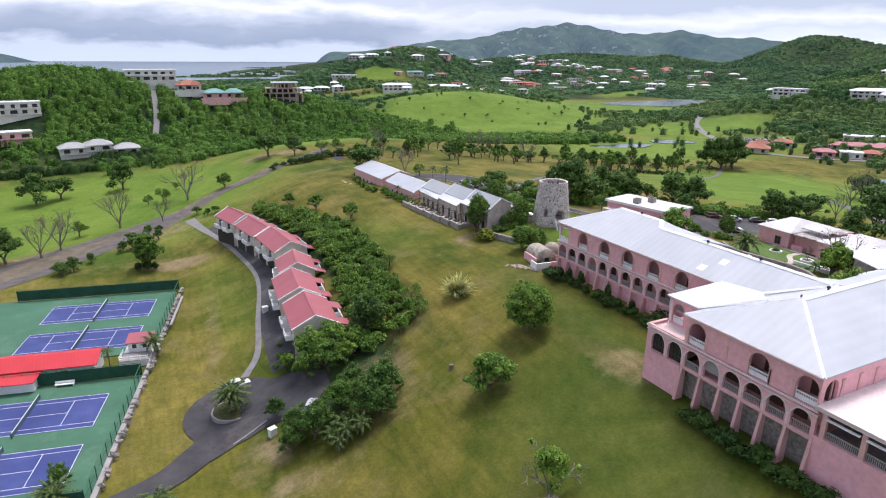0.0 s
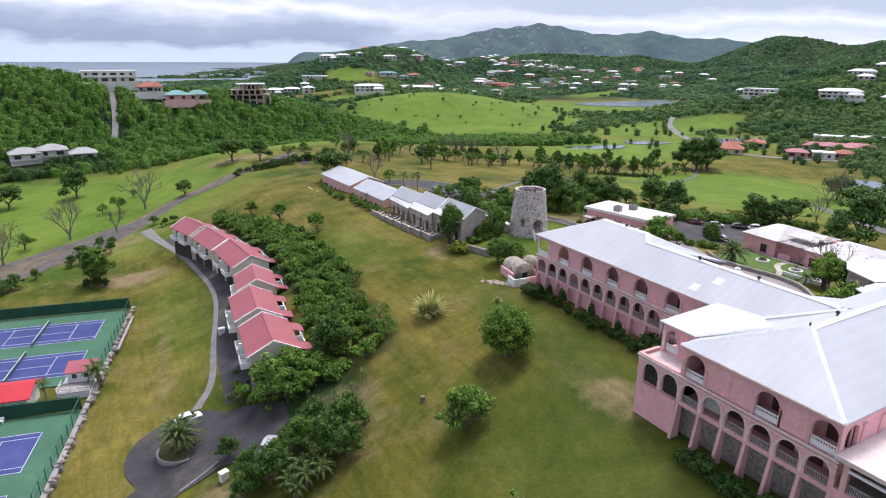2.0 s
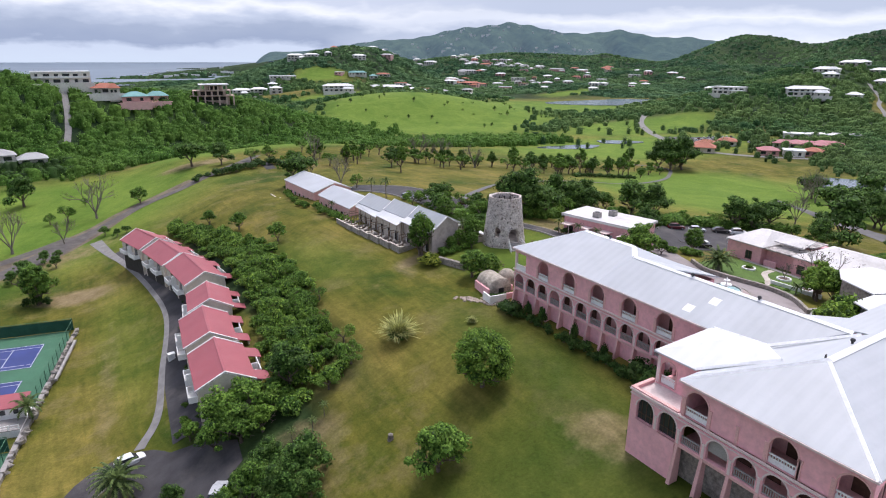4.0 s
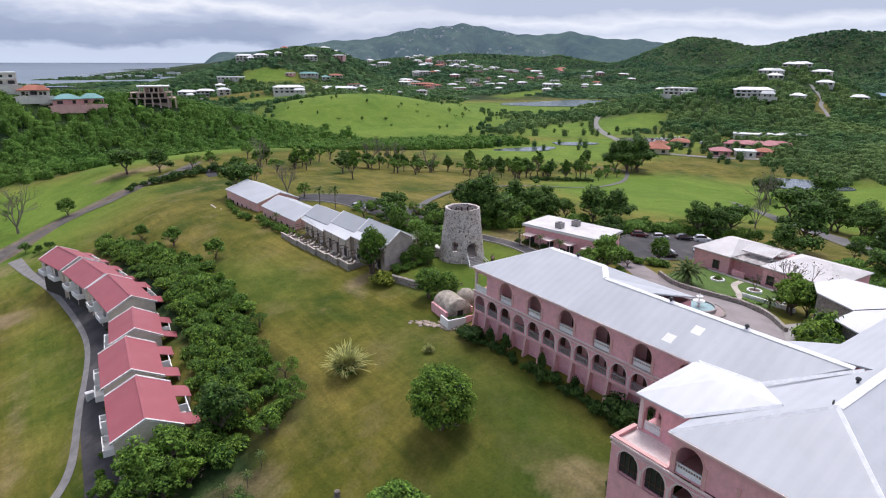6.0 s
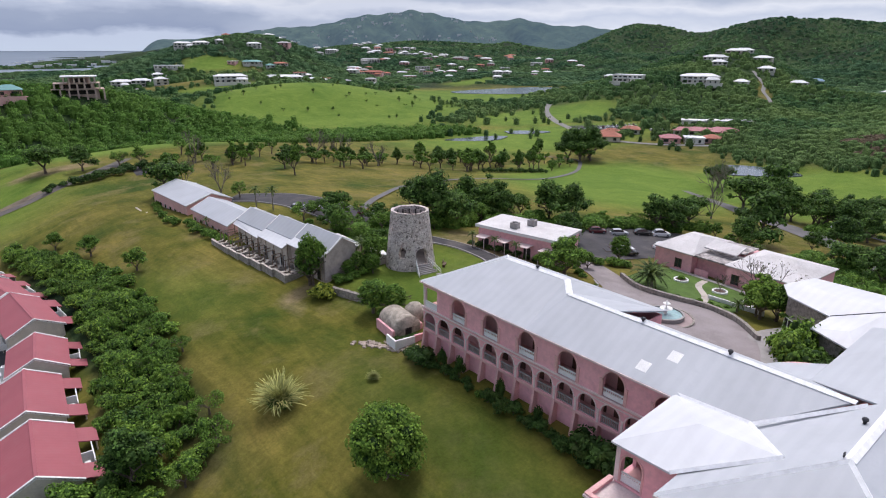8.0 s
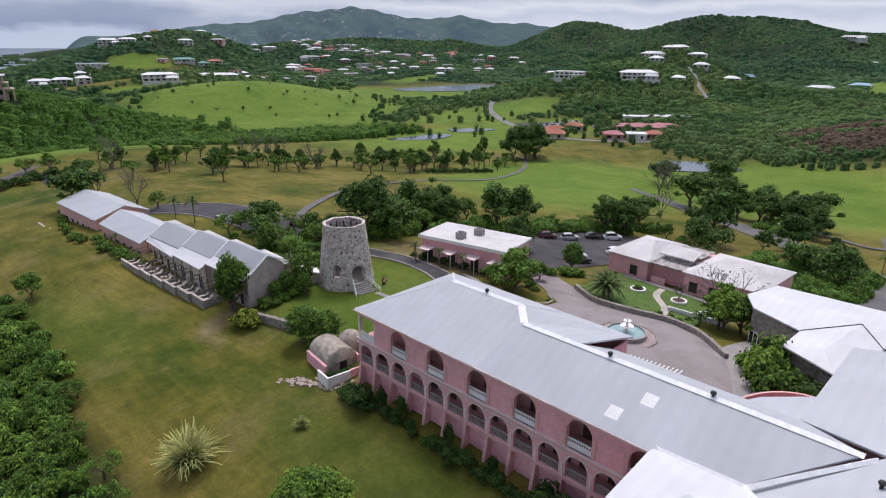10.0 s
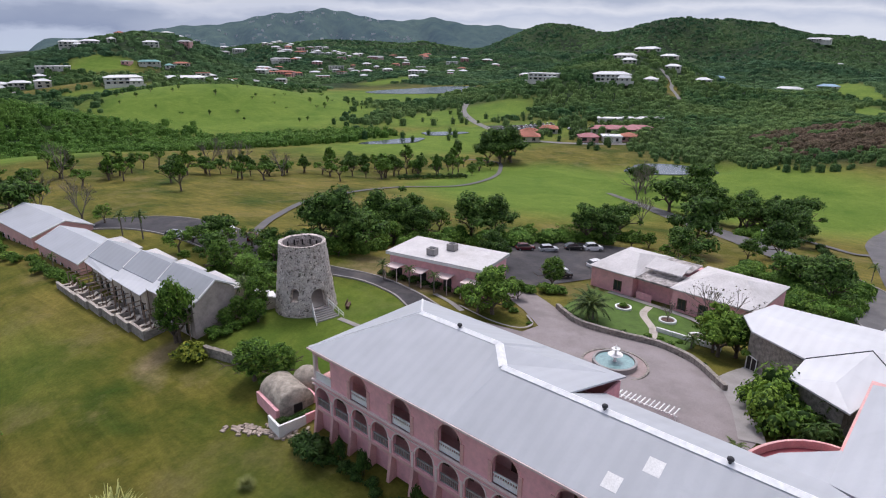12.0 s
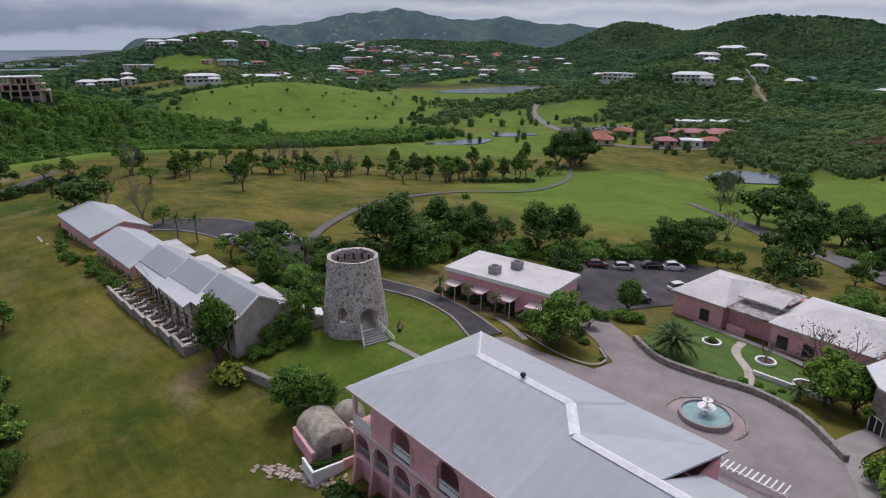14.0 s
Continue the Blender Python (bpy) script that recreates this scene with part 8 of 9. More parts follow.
# car park, behind the annex, fairway edge
for x, y, s, m in ((84, 30, 0.8, T_ROUND[0]), (92, 25, 0.85, T_AIRY[0]), (98, 17, 0.9, T_MANGO[1]), (104, 9, 0.85, T_ROUND[1]), (110, 20, 0.8, T_DUSK[0]), (88, 27, 0.7, T_BRIGHT[0]), (95, 21, 0.7, T_DUSK[1]), (101, 12, 0.75, T_BRIGHT[0]), (107, 14, 0.8, T_AIRY[1]), (79, 36, 0.9, T_MANGO[0]), (72, 38, 0.8, T_DUSK[1]), (95, -2, 0.75, T_MANGO[0]), (99, 3, 0.6, T_ROUND[0]), (88, 0, 0.7, T_AIRY[0]), (104, -1, 0.7, T_AIRY[1]),
                   (111, 0.5, 1.0, T_DUSK[1]), (118, 30, 1.0, T_AIRY[2]), (125, 28, 1.2, T_AIRY[0]), (132, 24, 0.8, T_BARE[0]), (168, 30, 1.15, T_DUSK[0]), (170, 22, 1.2, T_MANGO[1]), (164, 15, 1.05, T_MANGO[0]), (160, -3, 1.15, T_MANGO[1]), (164, 6, 1.0, T_MANGO[0]), (152, -7, 0.8, T_DUSK[1]), (168, -8, 1.1, T_DUSK[0]), (124, -15, 0.8, T_MANGO[0]),
                   (83, -29, 0.75, T_AIRY[0]), (88, -24, 0.7, T_AIRY[1]), (92, -18, 0.65, T_AIRY[2]), (96, -24, 0.7, T_DUSK[0]), (86, -34, 0.65, T_AIRY[0]), (102, -22, 0.7, T_AIRY[1]), (116, -10, 0.45, T_MANGO[0]), (92, -31, 0.65, T_DUSK[1]), (78, -33, 0.6, T_AIRY[2]), (98, -29, 0.6, T_BRIGHT[0]), (104, -28, 0.6, T_DUSK[0]), (190, 30, 1.2, T_DUSK[1]), (205, 55, 1.2, T_BARE[1]), (215, 62, 1.0, T_DUSK[0]), (186, 50, 1.0, T_BARE[1])):
    put(m, x, y, s)
for x, y in ((84, -6), (87, -9), (120, -34)):
    put(P_COCO, x, y, 0.9)
for k in range(14):
    put(S_DARK[k % 2], 106 + 3.4 * k, -34 + 1.2 * k, rng.uniform(0.6, 0.9), label="dark roadside hedge shrub")
for k in range(8):
    put(P_COCO, 70 + 3.0 * k, 40 - 1.9 * k, 0.55, label="small young palm at the fairway edge")
# scattered trees of the golf course
for k in range(105):
    f = rng.random()
    x, y = 18 + 205 * f + rng.gauss(0, 9), 175 - 48 * f + rng.gauss(0, 17)
    if (x - 175) ** 2 / 3600 + (y - 85) ** 2 / 1600 < 1:
        continue
    put(rng.choice(T_FAR + T_FAR + T_FAR + T_BARE[:1]), x, y, rng.uniform(0.65, 1.2), sz=rng.uniform(0.7, 1.3))
for x, y, s in ((221, 142, 1.5), (228, 140, 1.6), (235, 147, 1.5), (217, 147, 1.3)):
    put(T_MANGO[0], x, y, s)
put(T_ROUND[1], 174, 122, 1.0)
for k in range(13):
    put(S_DARK[k % 2], 132 + 2.6 * k, 124 - 0.6 * k, 0.9, label="clipped dark hedge on the fairway")
for k in range(40):
    a, b = rng.uniform(0, math.tau), math.sqrt(rng.random())
    put(rng.choice(T_FAR), 255 + 110 * b * math.cos(a), 440 + 85 * b * math.sin(a), rng.uniform(0.35, 0.7))


# ---- woods and distant bush, too many to count ----
def canopy_mat(name, lo, hi, tone, broad=0.012):
    """Tree tops seen from afar: every crown its own shade, drifts of paler and darker growth, leafy grain."""
    m, t, n, l, p = nodes_of(name)
    geo = n.new("ShaderNodeNewGeometry")
    col = ramp_node(t, geo.outputs["Random Per Island"], [(0.0, lo), (1.0, hi)]).outputs["Color"]
    f = ramp_node(t, noise_node(t, broad, 4, 0.6).outputs["Fac"], [(0.42, (0, 0, 0)), (0.62, (0.75,) * 3)]).outputs["Color"]
    col = mix_node(t, f, col, tone)
    grain = noise_node(t, 0.8, 4, 0.75)
    g = ramp_node(t, grain.outputs["Fac"], [(0.34, (0.45, 0.48, 0.45)), (0.66, (1.5, 1.45, 1.35))]).outputs["Color"]
    l.new(mix_node(t, 1.0, col, g, "MULTIPLY"), p.inputs["Base Color"])
    p.inputs["Roughness"].default_value = 0.9
    p.inputs["Specular IOR Level"].default_value = 0.08
    l.new(bump_node(t, grain.outputs["Fac"], 1.0, 1.6), p.inputs["Normal"])
    return m


def canopy(name, label, xy, radius, height, per, leaf_size, leaf, core, seed, sides=7, rings=3, inner=1.0):
    """A wood: uneven domed crowns, and loose leaf clumps standing out of them."""
    rs = np.random.RandomState(seed)
    n = len(xy)
    z = land(xy[:, 0], xy[:, 1])
    r = radius * np.exp(rs.normal(0, 0.42, n)).clip(0.4, 2.0)
    h = height * rs.uniform(0.6, 1.15, n) * (r / radius) ** 0.5
    prof = ((0.5, 0.86), (0.92, 0.55), (0.95, -0.1)) if rings == 3 else ((0.78, 0.8), (1.0, -0.65))
    a = np.arange(sides) * math.tau / sides
    lay = [np.stack([xy[:, 0], xy[:, 1], z + h * inner], 1)[:, None, :]]
    for k, (pr, pz) in enumerate(prof):
        rr = r[:, None] * inner * pr * rs.uniform(0.72, 1.25, (n, sides))
        aa = a[None, :] + rs.uniform(-0.25, 0.25, (n, sides)) + k * 0.4
        lay.append(np.stack([xy[:, :1] + rr * np.cos(aa), xy[:, 1:] + rr * np.sin(aa), z[:, None] + h[:, None] * inner * (pz + rs.uniform(-0.12, 0.12, (n, sides)))], 2))
    v = np.concatenate(lay, 1)
    m = v.shape[1]
    tri = [(0, 1 + k, 1 + (k + 1) % sides) for k in range(sides)]
    for j in range(len(prof) - 1):
        for k in range(sides):
            p, q = 1 + j * sides + k, 1 + j * sides + (k + 1) % sides
            tri += [(p, p + sides, q + sides), (p, q + sides, q)]
    f = (np.array(tri)[None] + (np.arange(n) * m)[:, None, None]).reshape(-1, 3)
    pick = np.repeat(np.arange(n), per)
    d = rs.normal(size=(len(pick), 3))
    d[:, 2] = np.abs(d[:, 2]) * 0.9
    d /= np.linalg.norm(d, axis=1, keepdims=True) + 1e-9
    c = np.stack([xy[pick, 0], xy[pick, 1], z[pick] + h[pick] * 0.25], 1) + d * np.stack([r[pick], r[pick], h[pick] * 0.8], 1) * rs.uniform(0.85, 1.12, len(pick))[:, None]
    q = leaf_quads(rs, c, d + np.array((0, 0, 0.5)), leaf_size)
    me = leafy_mesh(name, v.reshape(-1, 3), f, q, core, leaf)
    return tagged(new(name, me), label, "woodland", kind="stuff")


rs = np.random.RandomState(42)


def sample(n, x0, x1, y0, y1, keep):
    p = np.stack([rs.uniform(x0, x1, n), rs.uniform(y0, y1, n)], 1)
    return p[rs.uniform(0, 1, n) < keep(p[:, 0], p[:, 1])]


L_WOOD = leaf_mat("woodland_leaves", (0.042, 0.110, 0.016), (0.125, 0.250, 0.040), (0.13, 0.16, 0.045), 0.25, 0.03)
L_BUSH = leaf_mat("distant_bush_leaves", (0.036, 0.082, 0.024), (0.100, 0.170, 0.048), (0.12, 0.14, 0.05), 0.4, 0.012)
C_WOOD = canopy_mat("woodland_crowns", (0.036, 0.094, 0.016), (0.090, 0.186, 0.032), (0.126, 0.220, 0.042), 0.02)
C_BUSH = canopy_mat("hill_bush_crowns", (0.030, 0.080, 0.030), (0.082, 0.160, 0.054), (0.150, 0.225, 0.072), 0.010)
# Far crowns: a slight bluish haze is mixed into the base colours.
C_FAR = canopy_mat("far_bush_hazed_crowns", (0.036, 0.090, 0.048), (0.068, 0.136, 0.066), (0.124, 0.204, 0.080), 0.006)


# clearings round the houses, and the track between them
WOOD_GAPS = ((-26, 351, 20, 8), (-31, 335, 9, 4), (28, 357, 17, 8), (-57, 366, 16, 6), (-90, 288, 30, 9), (-128, 320, 16, 16), (-57, 346, 3.2, 18), (-58, 330, 3.2, 10), (-60, 316, 3.5, 8), (-112, 262, 54, 6.5), (-100, 276, 40, 3.5))


def brown_scrub(x, y):
    return np.maximum(blob(x, y, 372, 12, 44, 26, -28, 0.3), blob(x, y, 415, 42, 40, 15, -28, 0.3))


def near_wood(x, y):
    w = np.maximum(blob(x, y, -70, 350, 190, 78), blob(x, y, 90, 306, 160, 36, -12))
    return np.maximum(w, 0.95 * blob(x, y, 390, 50, 95, 90, 0, 0.16) * (1 - brown_scrub(x, y)) * (0.75 + 0.5 * np.sin(x / 9 + 2 * np.sin(y / 17)) * np.sin(y / 11))) * (1 - np.maximum.reduce([blob(x, y, hx, hy, a, b, 0, 0.2) for hx, hy, a, b in WOOD_GAPS]))


canopy("woodland", "dense green tropical woodland on the slopes", sample(13000, -270, 270, 255, 440, near_wood), 2.3, 4.6, 34, 0.8, L_WOOD, C_WOOD, 1, 6, 2, 0.8)
canopy("scrub", "dense green scrub and mangrove flats", sample(6500, 280, 540, -60, 170, near_wood), 2.2, 3.8, 14, 0.85, L_BUSH, C_BUSH, 2, 6, 2, 0.85)
under = np.concatenate([
    np.stack([78 + rs.uniform(0, 32, 60), -36 + rs.uniform(0, 24, 60)], 1),
    np.stack([64 + np.linspace(0, 46, 55) + rs.normal(0, 3, 55), 38 - np.linspace(0, 21, 55) + rs.normal(0, 2.2, 55)], 1),
    np.stack([26 + rs.uniform(0, 38, 40), 39 + rs.uniform(0, 9, 40)], 1),
    np.stack([12 + rs.uniform(0, 14, 16), 33 + rs.uniform(0, 16, 16)], 1),
    np.stack([146 + rs.uniform(0, 26, 26), -8 + rs.uniform(0, 12, 26)], 1)])
canopy("undergrowth", "leafy green undergrowth below the trees", under, 1.8, 2.4, 220, 0.5, L_MID, C_WOOD, 5)
club = sample(150, 300, 455, 112, 214, lambda x, y: (1 - blob(x, y, 346, 224, 28, 20, 0, 0.2)) * (1 - blob(x, y, 303, 178, 12, 14, 0, 0.2)))
canopy("club_trees", "dark green trees among the golf club roofs", club, 2.6, 6.0, 60, 0.8, L_BUSH, C_BUSH, 7, 6, 2, 0.8)
canopy("valley_trees", "scattered green trees on the valley fairways", sample(46, 225, 430, 190, 335, lambda x, y: 1 + 0 * x), 2.4, 6.2, 60, 0.8, L_BUSH, C_BUSH, 8, 6, 2, 0.8)
hedge = np.concatenate([np.stack([np.linspace(-150, -60, 120), np.interp(np.linspace(-150, -60, 120), (-150, -107, -60), (267, 268.5, 274))], 1) + rs.normal(0, 0.9, (120, 2)), np.stack([np.linspace(-92, -58, 40), np.linspace(283, 285, 40)], 1) + rs.normal(0, 0.8, (40, 2))])
canopy("hedge", "long dark clipped hedge below the houses", hedge, 2.0, 4.6, 60, 0.6, L_SHADE, L_INNER, 9, 6, 2, 0.85)
L_BROWN = leaf_mat("dry_brown_scrub_leaves", (0.105, 0.074, 0.056), (0.19, 0.140, 0.105), (0.12, 0.11, 0.06), 0.3, 0.05)
C_BROWN = canopy_mat("dry_brown_scrub_twigs", (0.100, 0.070, 0.052), (0.165, 0.120, 0.090), (0.10, 0.085, 0.05), 0.03)
canopy("dry_scrub", "leafless brown scrub on the slope", sample(2600, 310, 470, -40, 70, brown_scrub), 2.3, 3.0, 22, 0.7, L_BROWN, C_BROWN, 6)
# bush on the hills, thinning with distance
bear = rs.uniform(-0.30, 1.62, 78000)
dist = 470 * np.exp(rs.uniform(0, 1, 78000) ** 0.8 * math.log(4.5))
bx_, by_ = -50 + dist * np.sin(bear), -65 + dist * np.cos(bear)
keep = (rs.uniform(0, 1, 78000) < cover_woodland(bx_, by_) * (1 - brown_scrub(bx_, by_))) & (land(bx_, by_) > -23.6) & (rs.uniform(0, 1, 78000) < 0.72 + 0.3 * np.sin(bx_ / 37 + 2 * np.sin(by_ / 61)) * np.sin(by_ / 43))
far = np.stack([bx_[keep], by_[keep]], 1)
fd = np.hypot(far[:, 0] + 50, far[:, 1] + 65)
canopy("hill_bush", "green bush covering the nearer hills", far[fd < 900], 3.0, 4.6, 5, 1.2, L_BUSH, C_BUSH, 3, 6, 2, 0.9)
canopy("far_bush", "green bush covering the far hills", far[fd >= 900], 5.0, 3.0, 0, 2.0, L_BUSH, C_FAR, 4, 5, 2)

# ---- distance: houses, water, cloud ----
M_WATER = mat("pond_water", (0.10, 0.12, 0.135), 0.9, 1.1, 0.02, 0.5, 0.12, 0.1, 0.02, spec=0.5)
M_SEA = mat("sea_water", (0.10, 0.14, 0.19), 0.85, 1.15, 0.003, 0.02, 0.4, 0.0, spec=0.4)


def pond(pts, z, label):
    bm = bmesh.new()
    ring = curve_through(list(pts) + [pts[0]], 6)[:-1]
    slab(bm, [(p.x, p.y, z) for p in ring], 0.4)
    bmesh.ops.recalc_face_normals(bm, faces=bm.faces)
    return tagged(finish("water", bm, M_WATER), label, "pond", kind="structure")


for cx, cy, a, b, turn, level in PONDS:
    c, q = math.cos(radians(turn)), math.sin(radians(turn))
    rim = []
    for k in range(14):
        w = k * math.tau / 14
        f = 1 + 0.14 * math.sin(3 * w + cx) + 0.1 * math.sin(2 * w + cy)
        u, v = a * f * math.cos(w), b * f * math.sin(w)
        rim.append((cx + u * c - v * q, cy + u * q + v * c))
    pond(rim, level, "still grey golf course pond")
bm = bmesh.new()
slab(bm, [(-4600, 1300, -22.4), (330, 1300, -22.4), (900, 2900, -22.4), (1500, 4700, -22.4), (-4600, 4700, -22.4)], 0.3)
tagged(finish("water", bm, M_SEA), "pale grey sea and lagoon", "sea", kind="structure")

M_WALL_W = mat("distant_white_wall", (0.66, 0.63, 0.58), 0.85, 1.1, 0.1, 1, 0.85, 0)
M_ROOF_W = mat("distant_white_roof", (0.72, 0.72, 0.72), 0.9, 1.05, 0.1, 1, 0.7, 0)
M_ROOF_O = mat("distant_orange_roof", (0.36, 0.13, 0.085), 0.85, 1.15, 0.1, 1, 0.8, 0)
M_ROOF_T = mat("distant_teal_roof", (0.15, 0.32, 0.31), 0.85, 1.1, 0.1, 1, 0.7, 0)
M_ROOF_B = mat("distant_blue_roof", (0.28, 0.42, 0.55), 0.85, 1.1, 0.1, 1, 0.7, 0)
M_ROOF_G = mat("distant_grey_roof", (0.36, 0.36, 0.36), 0.85, 1.1, 0.1, 1, 0.8, 0)
M_WALL_T = mat("distant_brown_wall", (0.54, 0.40, 0.34), 0.85, 1.1, 0.1, 1, 0.85, 0)


def villa(x, y, w, d, storeys, turn, roof, wall, label, rise=1.8, flat=False, base=0.0, wing=0.0, detail=False):
    """A hillside house: podium, storeys with galleries, hipped or flat roof, and where it has one a projecting wing."""
    h = thing("house", label, "house", "houses on the hills", at=pose(x, y, ground_z(x, y) + base, 0, 0, turn))
    H = 3.2 * storeys
    part("wall", boxes((-w / 2, w / 2, -d / 2, d / 2, -4 - base, H)), wall, h)

    def cover(x0, x1, y0, y1, z):
        if flat:
            part("roof", boxes((x0 - 0.5, x1 + 0.5, y0 - 0.5, y1 + 0.5, z + 0.004, z + 0.6)), roof, h)
            return
        bm = bmesh.new()
        e = (x0 - 0.7, x1 + 0.7, y0 - 2.0, y1 + 0.7)
        if x1 - x0 >= y1 - y0:
            polys = hip(*e, z + 0.1, rise, (y1 - y0) / 2)
        else:
            polys = [[(-b, a, c) for a, b, c in poly] for poly in hip(e[2], e[3], -e[1], -e[0], z + 0.1, rise, (x1 - x0) / 2)]
        for poly in polys:
            slab(bm, poly, 0.2)
        bmesh.ops.recalc_face_normals(bm, faces=bm.faces)
        part("roof", bm, roof, h)

    cover(-w / 2, w / 2, -d / 2, d / 2, H)
    n = max(2, int(w / 5))
    for k in range(storeys):
        for i in range(n):
            c = -w / 2 + (i + 0.5) * w / n
            # Panes widened at random: they also paint the shade under the gallery.
            g = 0.7 + 1.3 * ((x * 0.37 + y * 0.71 + i * 0.618 + k * 0.4) % 1.0)
            part("window", boxes((c - g, c + g, -d / 2 - 0.08, -d / 2 - 0.004, 3.2 * k + 0.5, 3.2 * k + 2.4)), M_GLASS, h, "dark window")
        part("gallery", boxes((-w / 2, w / 2, -d / 2 - 1.6, -d / 2 - 0.09, 3.2 * k - 0.1, 3.2 * k + 0.08)), wall, h)
    if wing:
        # a wing set forward at one end, a storey lower where there are two
        hw = 3.2 * max(1, storeys - 1)
        a, b = (wing - 0.17) * w, (wing + 0.17) * w
        part("wing_wall", boxes((a, b, -d / 2 - 5.0, -d / 2 - 1.64, -4 - base, hw)), wall, h)
        cover(a, b, -d / 2 - 5.0, -d / 2 - 1.0, hw)
        for c in (a + (b - a) * 0.3, a + (b - a) * 0.7):
            part("window", boxes((c - 0.7, c + 0.7, -d / 2 - 5.08, -d / 2 - 5.004, 0.6, 2.3)), M_GLASS, h, "dark window")
    if detail:
        part("podium", boxes((-w / 2 - 1.5, w / 2 + 1.5, -d / 2 - 7.2, -d / 2 - 6.9, -3 - base, 0.2)), wall, h, "pale terrace retaining wall")
        part("terrace", boxes((-w / 2 - 2.4, w / 2 + 2.4, -d / 2 - 6.89, -d / 2 - 5.1, -0.4, -0.12)), wall, h, "pale terrace paving")
        for i in range(n + 1):
            c = -w / 2 + i * w / n
            part("column", boxes((c - 0.17, c + 0.17, -d / 2 - 1.6, -d / 2 - 1.26, 0.09, H)), wall, h)
        for k in range(1, storeys):
            part("balustrade", boxes((-w / 2, w / 2, -d / 2 - 1.63, -d / 2 - 1.61, 3.2 * k + 0.1, 3.2 * k + 1.0)), M_ROOF_W, h, "white balustrade")
    return h


def facing(x, y):
    return math.degrees(math.atan2(y + 60, x + 48)) - 90


rng = random.Random(77)
V = "white hillside villa with a pale hipped roof"
# houses on the wooded hill to the west
for x, y, w, d, st, up, roof, wall, lab, fl in (
        (-57, 370, 30, 12, 2, 2.0, M_ROOF_W, M_WALL_W, "large white colonnaded villa on the wooded hill", True),
        (-35, 362, 15, 12, 1, 1.0, M_ROOF_O, M_WALL_W, "white house with an orange hipped roof", False),
        (-20, 352, 14, 12, 1, 1.2, M_ROOF_T, M_PINK_PALE, "pink house with a teal hipped roof", False),
        (-7, 356, 12, 9, 1, 0.6, M_ROOF_T, M_PINK_PALE, "pink house with a teal hipped roof", False),
        (-102, 292, 13, 10, 1, 1.0, M_ROOF_G, M_WALL_W, "white house with grey hipped roof", False),
        (-90, 295, 13, 11, 1, 1.0, M_ROOF_G, M_WALL_W, "white house with grey hipped roof", False),
        (-76, 290, 12, 9, 1, 1.0, M_ROOF_G, M_WALL_W, "white house with grey hipped roof", False),
        (-131, 331, 26, 10, 2, 1.0, M_ROOF_W, M_WALL_W, "long white flat-roofed house among trees", True),
        (-131, 310, 18, 10, 1, 1.0, M_ROOF_W, M_PINK_PALE, "low pink house with a white roof", True)):
    villa(x, y, w, d, st, facing(x, y), roof, wall, lab, 2.6, fl, up, 0.28 if w > 14 and not fl else 0.0, x > -60)
# the unfinished brown house: open floors on piers
bh = thing("house", "unfinished brown concrete house with open floors", "house", "houses on the hills", at=pose(29, 364, ground_z(29, 364) + 0.6, 0, 0, facing(29, 364)))
for k, (a, b) in enumerate(((-15, 13), (-13, 11), (-8, 9))):
    z = 3.4 * k
    part("core_wall", boxes((a + 3, b - 3, -2, 6, z - (4 if k == 0 else 0), z + 3.1)), M_WALL_T, bh)
    part("floor_slab", boxes((a, b, -6, 7, z + 3.104, z + 3.4)), M_WALL_T, bh)
    for i in range(7):
        c = a + 0.5 + (b - a - 1) * i / 6
        part("pier", boxes((c - 0.45, c + 0.45, -5.9, -5.1, z - (3 if k == 0 else 0), z + 3.1)), M_WALL_T, bh)
    # Dark sheet on the core wall paints the shade of an opening.
    part("opening", boxes((a + 5, b - 5, -2.08, -2.004, z + 0.2, z + 2.5)), M_DARK, bh, "dark panel painted as opening shade")
part("roof", boxes((-9, 10, -6.5, 7.5, 10.204, 10.7)), M_ROOF_W, bh, "pale flat roof")
# villas round the bright green hill
for x, y, w, st, wing in ((220, 613, 34, 2, 0.3), (291, 630, 42, 1, -0.3), (157, 720, 20, 2, 0.0), (170, 690, 14, 2, 0.0), (140, 735, 22, 2, 0.2), (190, 770, 12, 1, 0.0), (214, 800, 36, 1, 0.25), (262, 880, 26, 2, 0.3), (284, 872, 22, 1, 0.0), (309, 866, 11, 1, 0.0), (317, 775, 26, 1, -0.3), (336, 762, 12, 1, 0.0)):
    tq = 310 < x < 340
    villa(x, y, w, 12, st, facing(x, y) + rng.uniform(-12, 12), M_ROOF_T if tq else M_ROOF_W, M_WALL_W, "white house with a teal roof on the green hill" if tq else V, 2.2, 200 < x < 216, 0.8, wing, y < 660)
# row of villas on the skyline of the bush hill
for k in range(6):
    x, y = 345 + 24 * k, 1000 - 9 * k
    villa(x, y, (12, 16, 13, 12, 30, 15)[k], 11, 1, facing(x, y), M_ROOF_W, M_WALL_W, V, 2.0, False, 4.0)
